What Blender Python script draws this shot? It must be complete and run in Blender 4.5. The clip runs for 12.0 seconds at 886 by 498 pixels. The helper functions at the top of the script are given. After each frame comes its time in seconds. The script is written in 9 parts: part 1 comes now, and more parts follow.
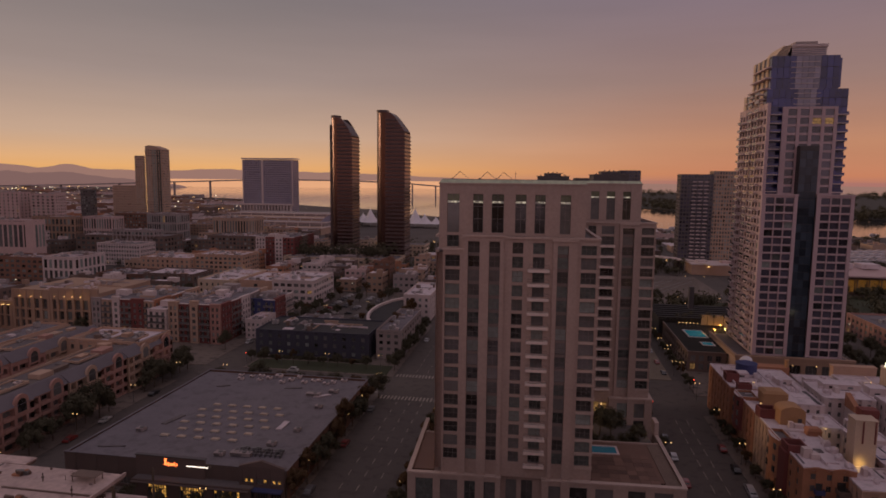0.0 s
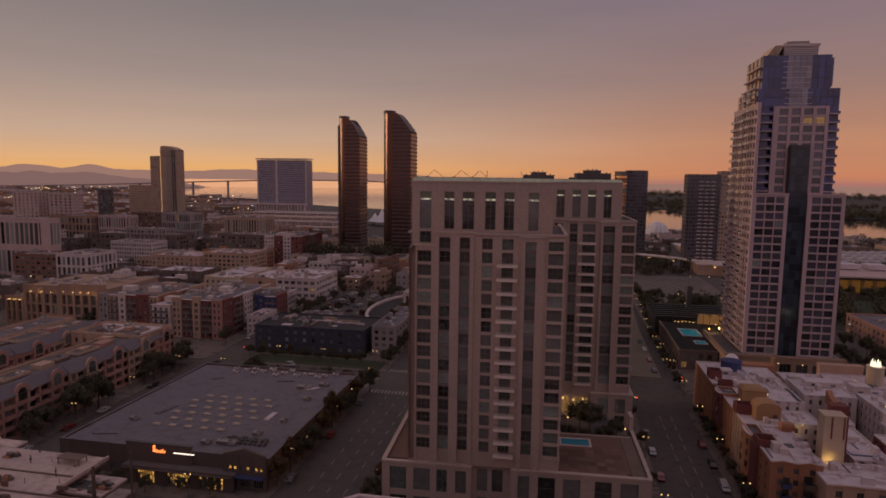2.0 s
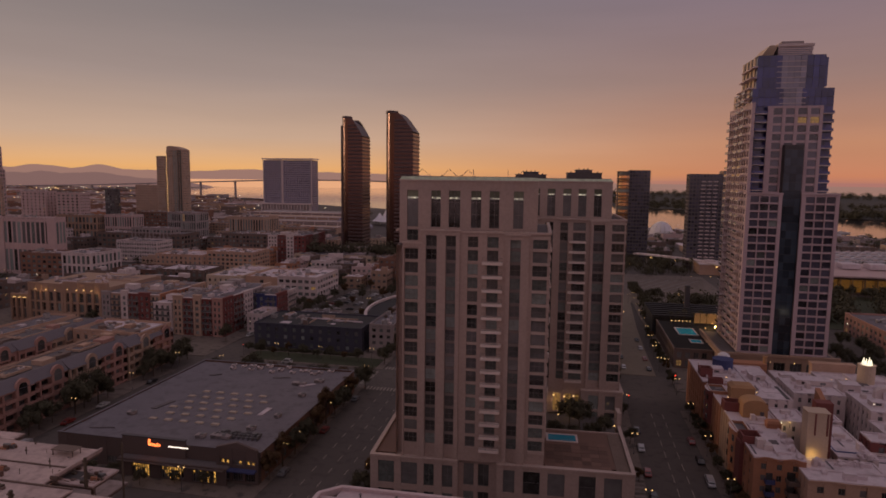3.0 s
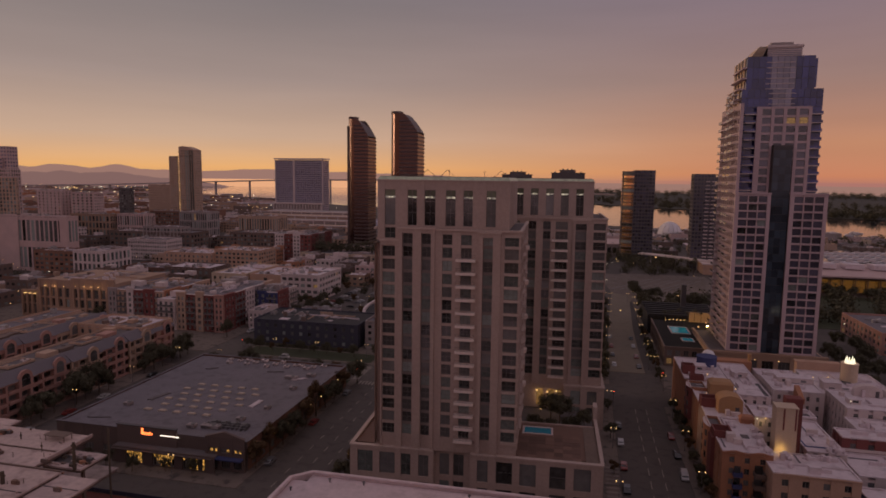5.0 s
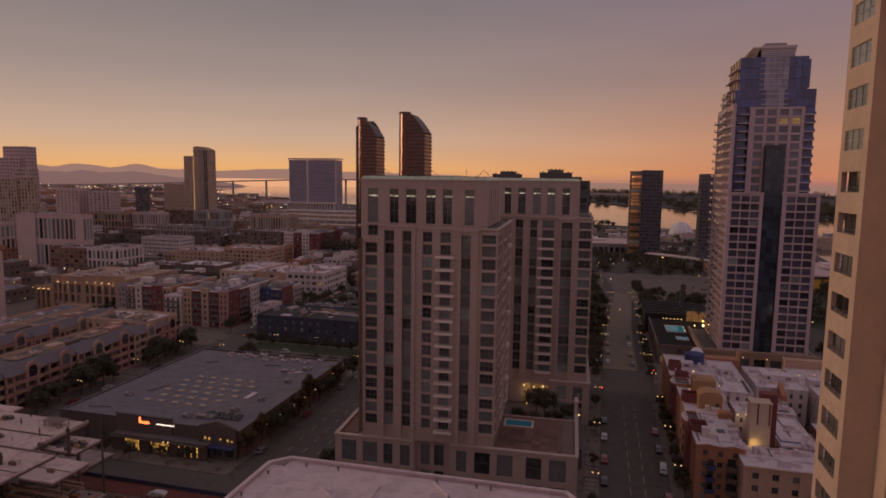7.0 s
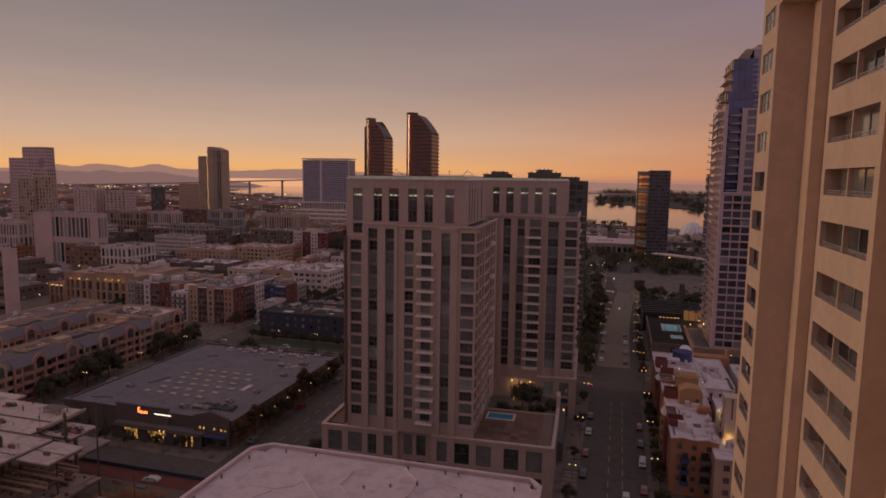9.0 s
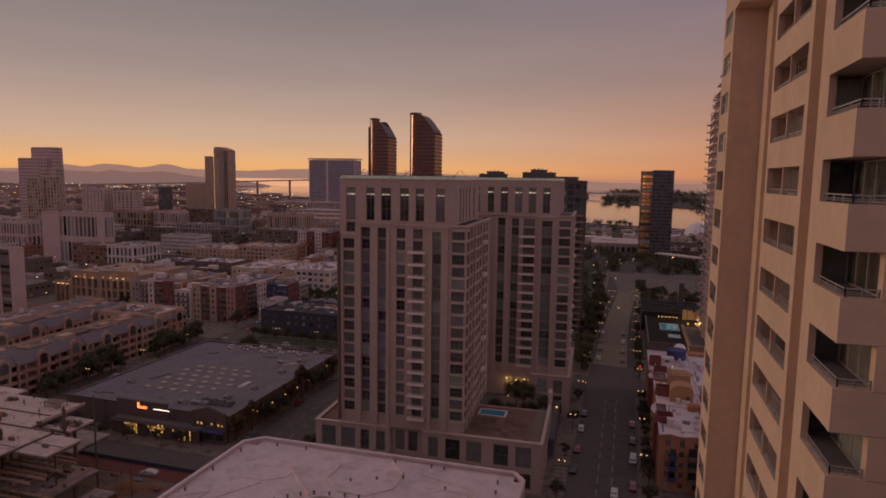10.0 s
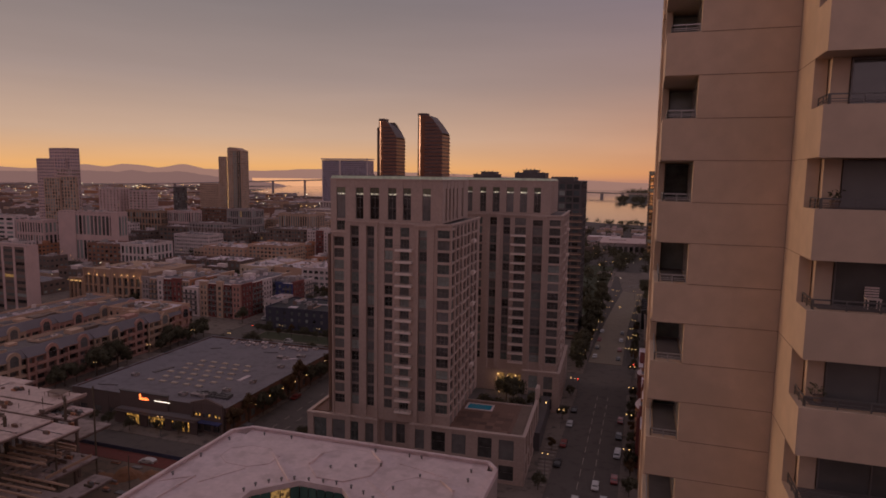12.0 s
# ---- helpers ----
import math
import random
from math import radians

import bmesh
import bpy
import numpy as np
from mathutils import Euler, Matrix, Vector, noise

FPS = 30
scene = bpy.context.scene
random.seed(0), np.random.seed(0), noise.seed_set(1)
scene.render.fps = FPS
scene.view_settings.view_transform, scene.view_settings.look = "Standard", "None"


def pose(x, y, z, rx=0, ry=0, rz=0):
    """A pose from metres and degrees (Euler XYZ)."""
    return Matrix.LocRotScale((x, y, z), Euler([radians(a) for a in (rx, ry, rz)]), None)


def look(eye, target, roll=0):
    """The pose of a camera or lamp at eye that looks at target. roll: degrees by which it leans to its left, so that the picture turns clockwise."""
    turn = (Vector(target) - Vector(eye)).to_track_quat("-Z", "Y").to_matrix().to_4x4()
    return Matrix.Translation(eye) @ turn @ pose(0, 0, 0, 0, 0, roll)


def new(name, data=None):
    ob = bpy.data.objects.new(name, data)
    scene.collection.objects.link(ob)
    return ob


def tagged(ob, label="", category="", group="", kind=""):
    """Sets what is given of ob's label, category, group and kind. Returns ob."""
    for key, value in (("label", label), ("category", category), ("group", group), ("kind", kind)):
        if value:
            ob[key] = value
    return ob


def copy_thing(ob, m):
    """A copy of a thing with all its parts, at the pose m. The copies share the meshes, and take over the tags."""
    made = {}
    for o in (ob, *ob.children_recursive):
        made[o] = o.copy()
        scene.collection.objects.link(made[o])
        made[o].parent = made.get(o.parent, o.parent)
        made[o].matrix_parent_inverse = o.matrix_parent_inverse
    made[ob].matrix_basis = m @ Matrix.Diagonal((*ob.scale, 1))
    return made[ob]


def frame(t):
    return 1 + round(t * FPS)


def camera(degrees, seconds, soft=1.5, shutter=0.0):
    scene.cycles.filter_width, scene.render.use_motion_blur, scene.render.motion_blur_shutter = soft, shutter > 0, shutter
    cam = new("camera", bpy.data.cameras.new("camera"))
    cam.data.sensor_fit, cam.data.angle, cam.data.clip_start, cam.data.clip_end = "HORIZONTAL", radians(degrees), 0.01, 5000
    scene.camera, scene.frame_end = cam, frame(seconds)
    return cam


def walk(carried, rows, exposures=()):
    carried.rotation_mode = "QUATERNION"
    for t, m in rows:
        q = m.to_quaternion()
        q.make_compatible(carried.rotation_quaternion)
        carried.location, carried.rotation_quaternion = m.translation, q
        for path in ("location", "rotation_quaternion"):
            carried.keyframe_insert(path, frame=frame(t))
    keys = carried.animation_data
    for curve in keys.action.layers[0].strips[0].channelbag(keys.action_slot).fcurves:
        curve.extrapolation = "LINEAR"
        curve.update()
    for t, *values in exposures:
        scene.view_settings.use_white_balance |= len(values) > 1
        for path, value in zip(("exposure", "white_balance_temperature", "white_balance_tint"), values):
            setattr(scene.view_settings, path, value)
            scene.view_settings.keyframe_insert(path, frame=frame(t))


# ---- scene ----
cam = camera(70.9, 12.0, soft=1.7)
METRES, EYE, TILT, LEAN, TURN = 60.0, 78.0, 1.0, -0.3, 9.2
ROWS = [
    (0.0, 0.0, 0.0, 0.0, 0.05, -7.45, -0.34),
    (0.5, 0.042, -0.0178, -0.0005, 0.51, -7.44, -0.35),
    (1.0, 0.084, -0.0355, -0.0019, 0.94, -7.43, -0.36),
    (1.5, 0.1249, -0.0536, -0.0046, 1.29, -7.42, -0.36),
    (2.0, 0.1649, -0.0726, -0.0065, 1.64, -7.42, -0.35),
    (2.5, 0.204, -0.0924, -0.0083, 1.97, -7.42, -0.34),
    (3.0, 0.243, -0.1116, -0.0092, 2.31, -7.42, -0.34),
    (5.0, 0.395, -0.1898, -0.0068, 3.64, -7.44, -0.35),
    (5.5, 0.4322, -0.2091, -0.0064, 4.01, -7.44, -0.35),
    (6.0, 0.4693, -0.2276, -0.0063, 4.42, -7.45, -0.36),
    (6.5, 0.5062, -0.2457, -0.0063, 4.82, -7.45, -0.38),
    (7.0, 0.5433, -0.2634, -0.0064, 5.16, -7.46, -0.38),
    (9.0, 0.6933, -0.337, -0.0051, 6.65, -7.46, -0.4),
    (9.5, 0.7302, -0.3549, -0.0051, 6.99, -7.47, -0.38),
    (10.0, 0.7666, -0.3704, -0.0052, 7.36, -7.47, -0.38),
    (10.5, 0.8016, -0.3876, -0.0053, 7.71, -7.46, -0.4),
    (11.0, 0.836, -0.4029, -0.0043, 8.07, -7.47, -0.39),
    (11.5, 0.8692, -0.4189, -0.0031, 8.4, -7.47, -0.37),
    (12.0, 0.9011, -0.4321, -0.0024, 8.79, -7.48, -0.37),
]
walk(cam, [(t, pose(0, 0, EYE, TILT, LEAN, TURN) @ pose(METRES * x, METRES * y, METRES * z, 90 + pitch, roll, yaw)) for t, x, y, z, yaw, pitch, roll in ROWS],
     exposures=((0.0, 0.0, 6500, 10.0), (3.0, 0.02, 6500, 10.0), (7.0, 0.05, 6530, 10.5), (9.5, 0.08, 6600, 11.5), (12.0, 0.05, 6560, 11.0)))

# ---- sky, glow of the low sun, exposure ----
SUN_AZ = Vector((-0.80, 0.60, 0.0)).normalized()      # towards the glow, left of the bay
world = bpy.data.worlds.new("dusk_sky")
scene.world = world
world.use_nodes = True
wt = world.node_tree
wt.nodes.clear()


def wnode(kind, **vals):
    n = wt.nodes.new(kind)
    for k, v in vals.items():
        if k in n.inputs:
            n.inputs[k].default_value = v
    return n


def ramp(tree, stops, mode="EASE"):
    r = tree.nodes.new("ShaderNodeValToRGB")
    r.color_ramp.interpolation = mode
    while len(r.color_ramp.elements) < len(stops):
        r.color_ramp.elements.new(0.5)
    for e, (p, c) in zip(r.color_ramp.elements, stops):
        e.position = p
        e.color = (*c, 1.0)
    return r


tc = wnode("ShaderNodeTexCoord")
sep = wnode("ShaderNodeSeparateXYZ")
wt.links.new(tc.outputs["Generated"], sep.inputs[0])
# elevation 0..1 (sine), stretched near the horizon by a square root
up = wt.nodes.new("ShaderNodeMath"); up.operation = "MAXIMUM"; up.inputs[1].default_value = 0.0
wt.links.new(sep.outputs["Z"], up.inputs[0])
root = wt.nodes.new("ShaderNodeMath"); root.operation = "SQRT"
wt.links.new(up.outputs[0], root.inputs[0])
glow_side = ramp(wt, [(0.0, (0.64, 0.31, 0.15)), (0.115, (0.80, 0.415, 0.160)), (0.165, (0.73, 0.410, 0.200)), (0.245, (0.575, 0.385, 0.272)), (0.38, (0.357, 0.270, 0.242)), (0.52, (0.206, 0.177, 0.181)), (0.75, (0.258, 0.208, 0.236)), (1.0, (0.27, 0.214, 0.246))], "LINEAR")
away_side = ramp(wt, [(0.0, (0.40, 0.17, 0.14)), (0.10, (0.56, 0.215, 0.115)), (0.235, (0.525, 0.243, 0.140)), (0.38, (0.318, 0.197, 0.172)), (0.52, (0.224, 0.167, 0.203)), (0.75, (0.250, 0.202, 0.243)), (1.0, (0.27, 0.214, 0.246))], "LINEAR")
back_side = ramp(wt, [(0.0, (0.335, 0.213, 0.233)), (0.20, (0.425, 0.270, 0.298)), (0.40, (0.46, 0.320, 0.354)), (0.60, (0.375, 0.282, 0.326)), (1.0, (0.27, 0.214, 0.246))], "LINEAR")
wt.links.new(root.outputs[0], back_side.inputs[0])
wt.links.new(root.outputs[0], glow_side.inputs[0])
wt.links.new(root.outputs[0], away_side.inputs[0])
dot = wt.nodes.new("ShaderNodeVectorMath"); dot.operation = "DOT_PRODUCT"
dot.inputs[1].default_value = SUN_AZ
wt.links.new(tc.outputs["Generated"], dot.inputs[0])
az = wt.nodes.new("ShaderNodeMapRange"); az.interpolation_type = "SMOOTHSTEP"
az.inputs["From Min"].default_value = 0.32
az.inputs["From Max"].default_value = 0.97
wt.links.new(dot.outputs["Value"], az.inputs["Value"])
sky_mix = wt.nodes.new("ShaderNodeMix"); sky_mix.data_type = "RGBA"
wt.links.new(az.outputs[0], sky_mix.inputs[0])
wt.links.new(away_side.outputs[0], sky_mix.inputs[6])
wt.links.new(glow_side.outputs[0], sky_mix.inputs[7])
# the rosy sky opposite the glow
opp = wt.nodes.new("ShaderNodeMapRange"); opp.interpolation_type = "SMOOTHSTEP"
opp.inputs["From Min"].default_value = 0.10
opp.inputs["From Max"].default_value = -0.75
wt.links.new(dot.outputs["Value"], opp.inputs["Value"])
sky_all = wt.nodes.new("ShaderNodeMix"); sky_all.data_type = "RGBA"
wt.links.new(opp.outputs[0], sky_all.inputs[0])
wt.links.new(sky_mix.outputs[2], sky_all.inputs[6])
wt.links.new(back_side.outputs[0], sky_all.inputs[7])
# faint streaks of cloud
stretch = wnode("ShaderNodeMapping")
stretch.inputs["Scale"].default_value = (1.5, 1.5, 14.0)
wt.links.new(tc.outputs["Generated"], stretch.inputs[0])
cloud = wt.nodes.new("ShaderNodeTexNoise")
cloud.inputs["Scale"].default_value = 2.2
cloud.inputs["Detail"].default_value = 4.0
wt.links.new(stretch.outputs[0], cloud.inputs[0])
cl = wt.nodes.new("ShaderNodeMapRange")
cl.inputs["From Min"].default_value = 0.35
cl.inputs["From Max"].default_value = 0.75
cl.inputs["To Min"].default_value = 0.975
cl.inputs["To Max"].default_value = 1.03
wt.links.new(cloud.outputs[0], cl.inputs[0])
sky_mul = wt.nodes.new("ShaderNodeVectorMath"); sky_mul.operation = "SCALE"
wt.links.new(sky_all.outputs[2], sky_mul.inputs[0])
wt.links.new(cl.outputs[0], sky_mul.inputs["Scale"])
bg = wnode("ShaderNodeBackground", Strength=1.0)
wt.links.new(sky_mul.outputs[0], bg.inputs["Color"])
wo = wt.nodes.new("ShaderNodeOutputWorld")
wt.links.new(bg.outputs[0], wo.inputs[0])

sun_data = bpy.data.lights.new("low_sun", "SUN")
sun_data.energy, sun_data.angle, sun_data.color = 0.75, radians(14), (1.0, 0.62, 0.36)
sun = new("low_sun", sun_data)
sun.matrix_world = look((-400, 300, 120), (-400 + 0.97 * 100, 300 - 0.10 * 100, 120 - 9), 0)

# ---- materials ----
MATS = {}


def mat(name, colour, rough=0.8, metal=0.0, vary=0.18, fine=6.0, coarse=0.12, bump=0.0, glow=None, spread=0.0, spec=0.5, stain=None, coat=0.0, patchy=False):
    """Procedural surface: base colour, varied at a coarse and a fine scale (per metre), with relief; spread varies it from piece to piece."""
    if name in MATS:
        return MATS[name]
    m = bpy.data.materials.new(name)
    m.use_nodes = True
    t = m.node_tree
    b = t.nodes["Principled BSDF"]
    b.inputs["Roughness"].default_value = rough
    b.inputs["Metallic"].default_value = metal
    b.inputs["Specular IOR Level"].default_value = spec
    b.inputs["Coat Weight"].default_value = coat
    geo = t.nodes.new("ShaderNodeNewGeometry")
    n1 = t.nodes.new("ShaderNodeTexNoise"); n1.inputs["Scale"].default_value = coarse; n1.inputs["Detail"].default_value = 5
    n2 = t.nodes.new("ShaderNodeTexNoise"); n2.inputs["Scale"].default_value = fine; n2.inputs["Detail"].default_value = 3
    t.links.new(geo.outputs["Position"], n1.inputs[0])
    t.links.new(geo.outputs["Position"], n2.inputs[0])
    add = t.nodes.new("ShaderNodeMath"); add.operation = "ADD"
    t.links.new(n1.outputs[0], add.inputs[0])
    t.links.new(n2.outputs[0], add.inputs[1])
    total = add.outputs[0]
    if spread:
        info = t.nodes.new("ShaderNodeObjectInfo")
        isl = t.nodes.new("ShaderNodeMath"); isl.operation = "ADD"
        t.links.new(info.outputs["Random"], isl.inputs[0])
        t.links.new(geo.outputs["Random Per Island"], isl.inputs[1])
        fr = t.nodes.new("ShaderNodeMath"); fr.operation = "FRACT"
        t.links.new(isl.outputs[0], fr.inputs[0])
        ma = t.nodes.new("ShaderNodeMath"); ma.operation = "MULTIPLY_ADD"
        ma.inputs[1].default_value = spread / max(vary, 0.01)
        ma.inputs[2].default_value = -0.5 * spread / max(vary, 0.01)
        t.links.new(fr.outputs[0], ma.inputs[0])
        a2 = t.nodes.new("ShaderNodeMath"); a2.operation = "ADD"
        t.links.new(total, a2.inputs[0])
        t.links.new(ma.outputs[0], a2.inputs[1])
        total = a2.outputs[0]
    mr = t.nodes.new("ShaderNodeMapRange"); mr.clamp = False
    mr.inputs["From Min"].default_value = 0.5
    mr.inputs["From Max"].default_value = 1.5
    mr.inputs["To Min"].default_value = 1 - vary
    mr.inputs["To Max"].default_value = 1 + vary
    t.links.new(total, mr.inputs[0])
    mul = t.nodes.new("ShaderNodeVectorMath"); mul.operation = "SCALE"
    mul.inputs[0].default_value = colour
    t.links.new(mr.outputs[0], mul.inputs["Scale"])
    out = mul.outputs[0]
    if stain:
        n3 = t.nodes.new("ShaderNodeTexNoise"); n3.inputs["Scale"].default_value = 0.35; n3.inputs["Detail"].default_value = 7
        t.links.new(geo.outputs["Position"], n3.inputs[0])
        sr = t.nodes.new("ShaderNodeMapRange")
        sr.inputs["From Min"].default_value = 0.52
        sr.inputs["From Max"].default_value = 0.68
        t.links.new(n3.outputs[0], sr.inputs[0])
        mx = t.nodes.new("ShaderNodeMix"); mx.data_type = "RGBA"
        t.links.new(sr.outputs[0], mx.inputs[0])
        t.links.new(out, mx.inputs[6])
        mx.inputs[7].default_value = (*stain, 1)
        out = mx.outputs[2]
    t.links.new(out, b.inputs["Base Color"])
    if bump:
        bp = t.nodes.new("ShaderNodeBump")
        bp.inputs["Strength"].default_value = bump
        bp.inputs["Distance"].default_value = 0.05
        t.links.new(n2.outputs[0], bp.inputs["Height"])
        t.links.new(bp.outputs[0], b.inputs["Normal"])
    if glow:
        b.inputs["Emission Color"].default_value = (*glow[:3], 1)
        b.inputs["Emission Strength"].default_value = glow[3]
        if patchy:
            n4 = t.nodes.new("ShaderNodeTexNoise"); n4.inputs["Scale"].default_value = 1.7; n4.inputs["Detail"].default_value = 3
            t.links.new(geo.outputs["Position"], n4.inputs[0])
            gr = t.nodes.new("ShaderNodeMapRange")
            gr.inputs["From Min"].default_value = 0.42
            gr.inputs["From Max"].default_value = 0.62
            gr.inputs["To Min"].default_value = 0.05 * glow[3]
            gr.inputs["To Max"].default_value = 1.4 * glow[3]
            t.links.new(n4.outputs[0], gr.inputs[0])
            t.links.new(gr.outputs[0], b.inputs["Emission Strength"])
    MATS[name] = m
    return m


STONE = mat("cast_stone", (0.44, 0.335, 0.29), 0.75, fine=1.6, coarse=0.08, bump=0.15)
STONE2 = mat("cast_stone_band", (0.50, 0.39, 0.34), 0.75, fine=1.6, coarse=0.08, bump=0.1)
SPANDREL = mat("spandrel_panel", (0.22, 0.178, 0.165), 0.6, fine=2.0)
BALC = mat("balcony_edge_paint", (0.78, 0.66, 0.60), 0.6, fine=2.0, vary=0.08)
GLASS = mat("window_glass", (0.105, 0.102, 0.100), 0.08, vary=0.4, fine=0.5, coarse=0.25, spread=0.9, spec=1.0)
BLUEWIN = mat("bluish_window_glass", (0.066, 0.062, 0.088), 0.1, vary=0.4, fine=0.4, coarse=0.2, spread=0.7, spec=1.0)
# gold of the sunset reflection put into the glass colour
SUNSETGLASS = mat("sunset_gold_glass", (0.55, 0.36, 0.20), 0.16, metal=0.85, vary=0.3, fine=0.3, spread=0.6)
GLASS_CURTAIN = mat("curtained_glass", (0.165, 0.185, 0.175), 0.15, vary=0.4, fine=1.2, coarse=0.3, spread=0.9)
GLASS_LIT = mat("lit_window", (0.3, 0.2, 0.1), 0.3, glow=(1.0, 0.55, 0.17, 0.20), patchy=True)
GLASS_WHITE = mat("lit_clerestory", (0.4, 0.4, 0.4), 0.3, glow=(1.0, 0.86, 0.60, 0.36), vary=0.3, spread=0.3, patchy=True)
TRANSOM = mat("greenish_transom_glass", (0.17, 0.19, 0.125), 0.15, vary=0.3, fine=1.2, spread=0.4)
BROWNSTUCCO = mat("stucco_brown", (0.37, 0.245, 0.175), 0.9, fine=3.0, bump=0.1, coarse=0.1)
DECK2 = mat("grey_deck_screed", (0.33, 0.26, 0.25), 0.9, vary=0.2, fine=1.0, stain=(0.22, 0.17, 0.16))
FRAME = mat("window_frame_bronze", (0.17, 0.15, 0.145), 0.5, metal=0.2)
FRAME_LIGHT = mat("window_frame_light", (0.42, 0.38, 0.36), 0.5)
COPPER = mat("patina_roof_edge", (0.52, 0.60, 0.43), 0.45, fine=1.2, coarse=0.5, vary=0.35)
ROOF_DARK = mat("roof_membrane_dark", (0.15, 0.13, 0.13), 0.9, stain=(0.11, 0.098, 0.098), fine=2.0)
ROOF_GREY = mat("roof_membrane_grey", (0.185, 0.165, 0.18), 0.9, stain=(0.14, 0.125, 0.135), fine=1.5)
ROOF_WHITE = mat("roof_membrane_white", (0.66, 0.565, 0.585), 0.75, vary=0.16, stain=(0.52, 0.44, 0.455), fine=1.2)
ROOF_TILE = mat("roof_shingle_slate", (0.17, 0.15, 0.165), 0.85, fine=4.0, bump=0.2)
ASPHALT = mat("asphalt", (0.110, 0.092, 0.082), 0.9, fine=3.0, coarse=0.05, vary=0.25, stain=(0.082, 0.068, 0.061))
ASPHALT_PALE = mat("asphalt_worn", (0.215, 0.175, 0.132), 0.9, fine=3.0, coarse=0.04, stain=(0.19, 0.152, 0.112))
PAVING = mat("pavement_concrete", (0.185, 0.148, 0.125), 0.9, fine=2.5, coarse=0.1, stain=(0.08, 0.068, 0.06))
LANE = mat("road_marking_paint", (0.34, 0.29, 0.245), 0.7, fine=3.0, vary=0.3)
DIRT = mat("bare_soil", (0.15, 0.105, 0.08), 0.95, fine=1.5, bump=0.4, stain=(0.09, 0.07, 0.055))
GRASS = mat("grass", (0.055, 0.062, 0.032), 0.95, fine=3.0, bump=0.4)
LEAF = mat("tree_leaves", (0.096, 0.089, 0.060), 0.95, fine=2.0, vary=0.25, spread=0.2, spec=0.05)
LEAF_RUST = mat("autumn_leaves", (0.105, 0.066, 0.036), 0.9, fine=2.0, vary=0.3, spread=0.3, spec=0.1)
BARK = mat("bark", (0.10, 0.075, 0.055), 0.95, fine=8.0, bump=0.4)
BRICK = mat("brick_face", (0.22, 0.115, 0.08), 0.9, fine=5.0, spread=0.2, bump=0.3)
TAN = mat("stucco_tan", (0.46, 0.32, 0.24), 0.9, fine=3.0, bump=0.1, coarse=0.1)
PEACH = mat("stucco_peach", (0.50, 0.325, 0.235), 0.9, fine=3.0, bump=0.1)
ROSEGREY = mat("rose_grey_panel", (0.55, 0.40, 0.375), 0.7, fine=2.0)
PINK = mat("stucco_rose", (0.42, 0.235, 0.195), 0.9, fine=3.0, bump=0.1)
MAROON = mat("stucco_maroon", (0.20, 0.062, 0.055), 0.85, fine=3.0, bump=0.1)
TERRA = mat("stucco_terracotta", (0.40, 0.185, 0.105), 0.85, fine=3.0, bump=0.1)
BLUE = mat("stucco_blue", (0.055, 0.065, 0.17), 0.8, fine=3.0)
WHITEW = mat("stucco_white", (0.63, 0.525, 0.505), 0.85, fine=3.0, coarse=0.15)
BRICKDARK = mat("dark_brick_front", (0.135, 0.096, 0.086), 0.9, fine=5.0, bump=0.2, spread=0.2)
SHOPGLOW = mat("shop_window_glow", (0.2, 0.14, 0.08), 0.3, glow=(1.0, 0.50, 0.10, 0.62), patchy=True)
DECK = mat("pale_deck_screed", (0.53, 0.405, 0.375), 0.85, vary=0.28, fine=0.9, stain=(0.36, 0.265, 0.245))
REDSTRIP = mat("red_strip_surface", (0.15, 0.035, 0.025), 0.8, vary=0.3, fine=1.0)
SOIL = mat("orange_soil", (0.22, 0.11, 0.06), 0.95, fine=1.5, bump=0.5)
AMBER = mat("amber_lit_glass", (0.2, 0.12, 0.05), 0.4, glow=(1.0, 0.42, 0.05, 0.11), patchy=True)
OCHRE = mat("stucco_ochre", (0.42, 0.24, 0.12), 0.85, fine=3.0, coarse=0.15)
CROWN = mat("crown_lamp", (0.9, 0.85, 0.7), 0.4, glow=(1.0, 0.93, 0.68, 0.95))
CREAM = mat("stucco_cream", (0.58, 0.45, 0.335), 0.85, fine=3.0, coarse=0.15)
GREYW = mat("concrete_grey", (0.34, 0.285, 0.275), 0.85, fine=2.0)
NAVY = mat("navy_cladding", (0.055, 0.054, 0.078), 0.7, fine=2.0)
DARKW = mat("dark_cladding", (0.105, 0.094, 0.097), 0.7, fine=2.0)
BROWNW = mat("brown_cladding", (0.17, 0.12, 0.10), 0.8, fine=2.0)
CONCRETE = mat("precast_panel", (0.585, 0.440, 0.330), 0.8, vary=0.16, fine=1.2, coarse=0.12, bump=0.12, stain=(0.53, 0.405, 0.305))
JOINT = mat("panel_joint", (0.30, 0.21, 0.165), 0.9)
DULLTAN = mat("dull_tan_surface", (0.42, 0.28, 0.20), 0.85, fine=2.0)
STEEL = mat("painted_steel", (0.16, 0.15, 0.15), 0.5, metal=0.4)
STEEL_LIGHT = mat("galvanised_steel", (0.42, 0.40, 0.40), 0.5, metal=0.5)
BLACK = mat("black_paint", (0.068, 0.062, 0.062), 0.6)
RUBBER = mat("rubber", (0.018, 0.018, 0.018), 0.8)
PINKSTONE = mat("pink_granite_panel", (0.53, 0.40, 0.415), 0.55, fine=1.5, vary=0.1)
SHAFTGLASS = mat("dark_shaft_glass", (0.038, 0.052, 0.070), 0.12, vary=0.25, fine=0.5, spread=0.5)
HOTELFRAME = mat("hotel_mullion", (0.335, 0.295, 0.335), 0.5, vary=0.1)
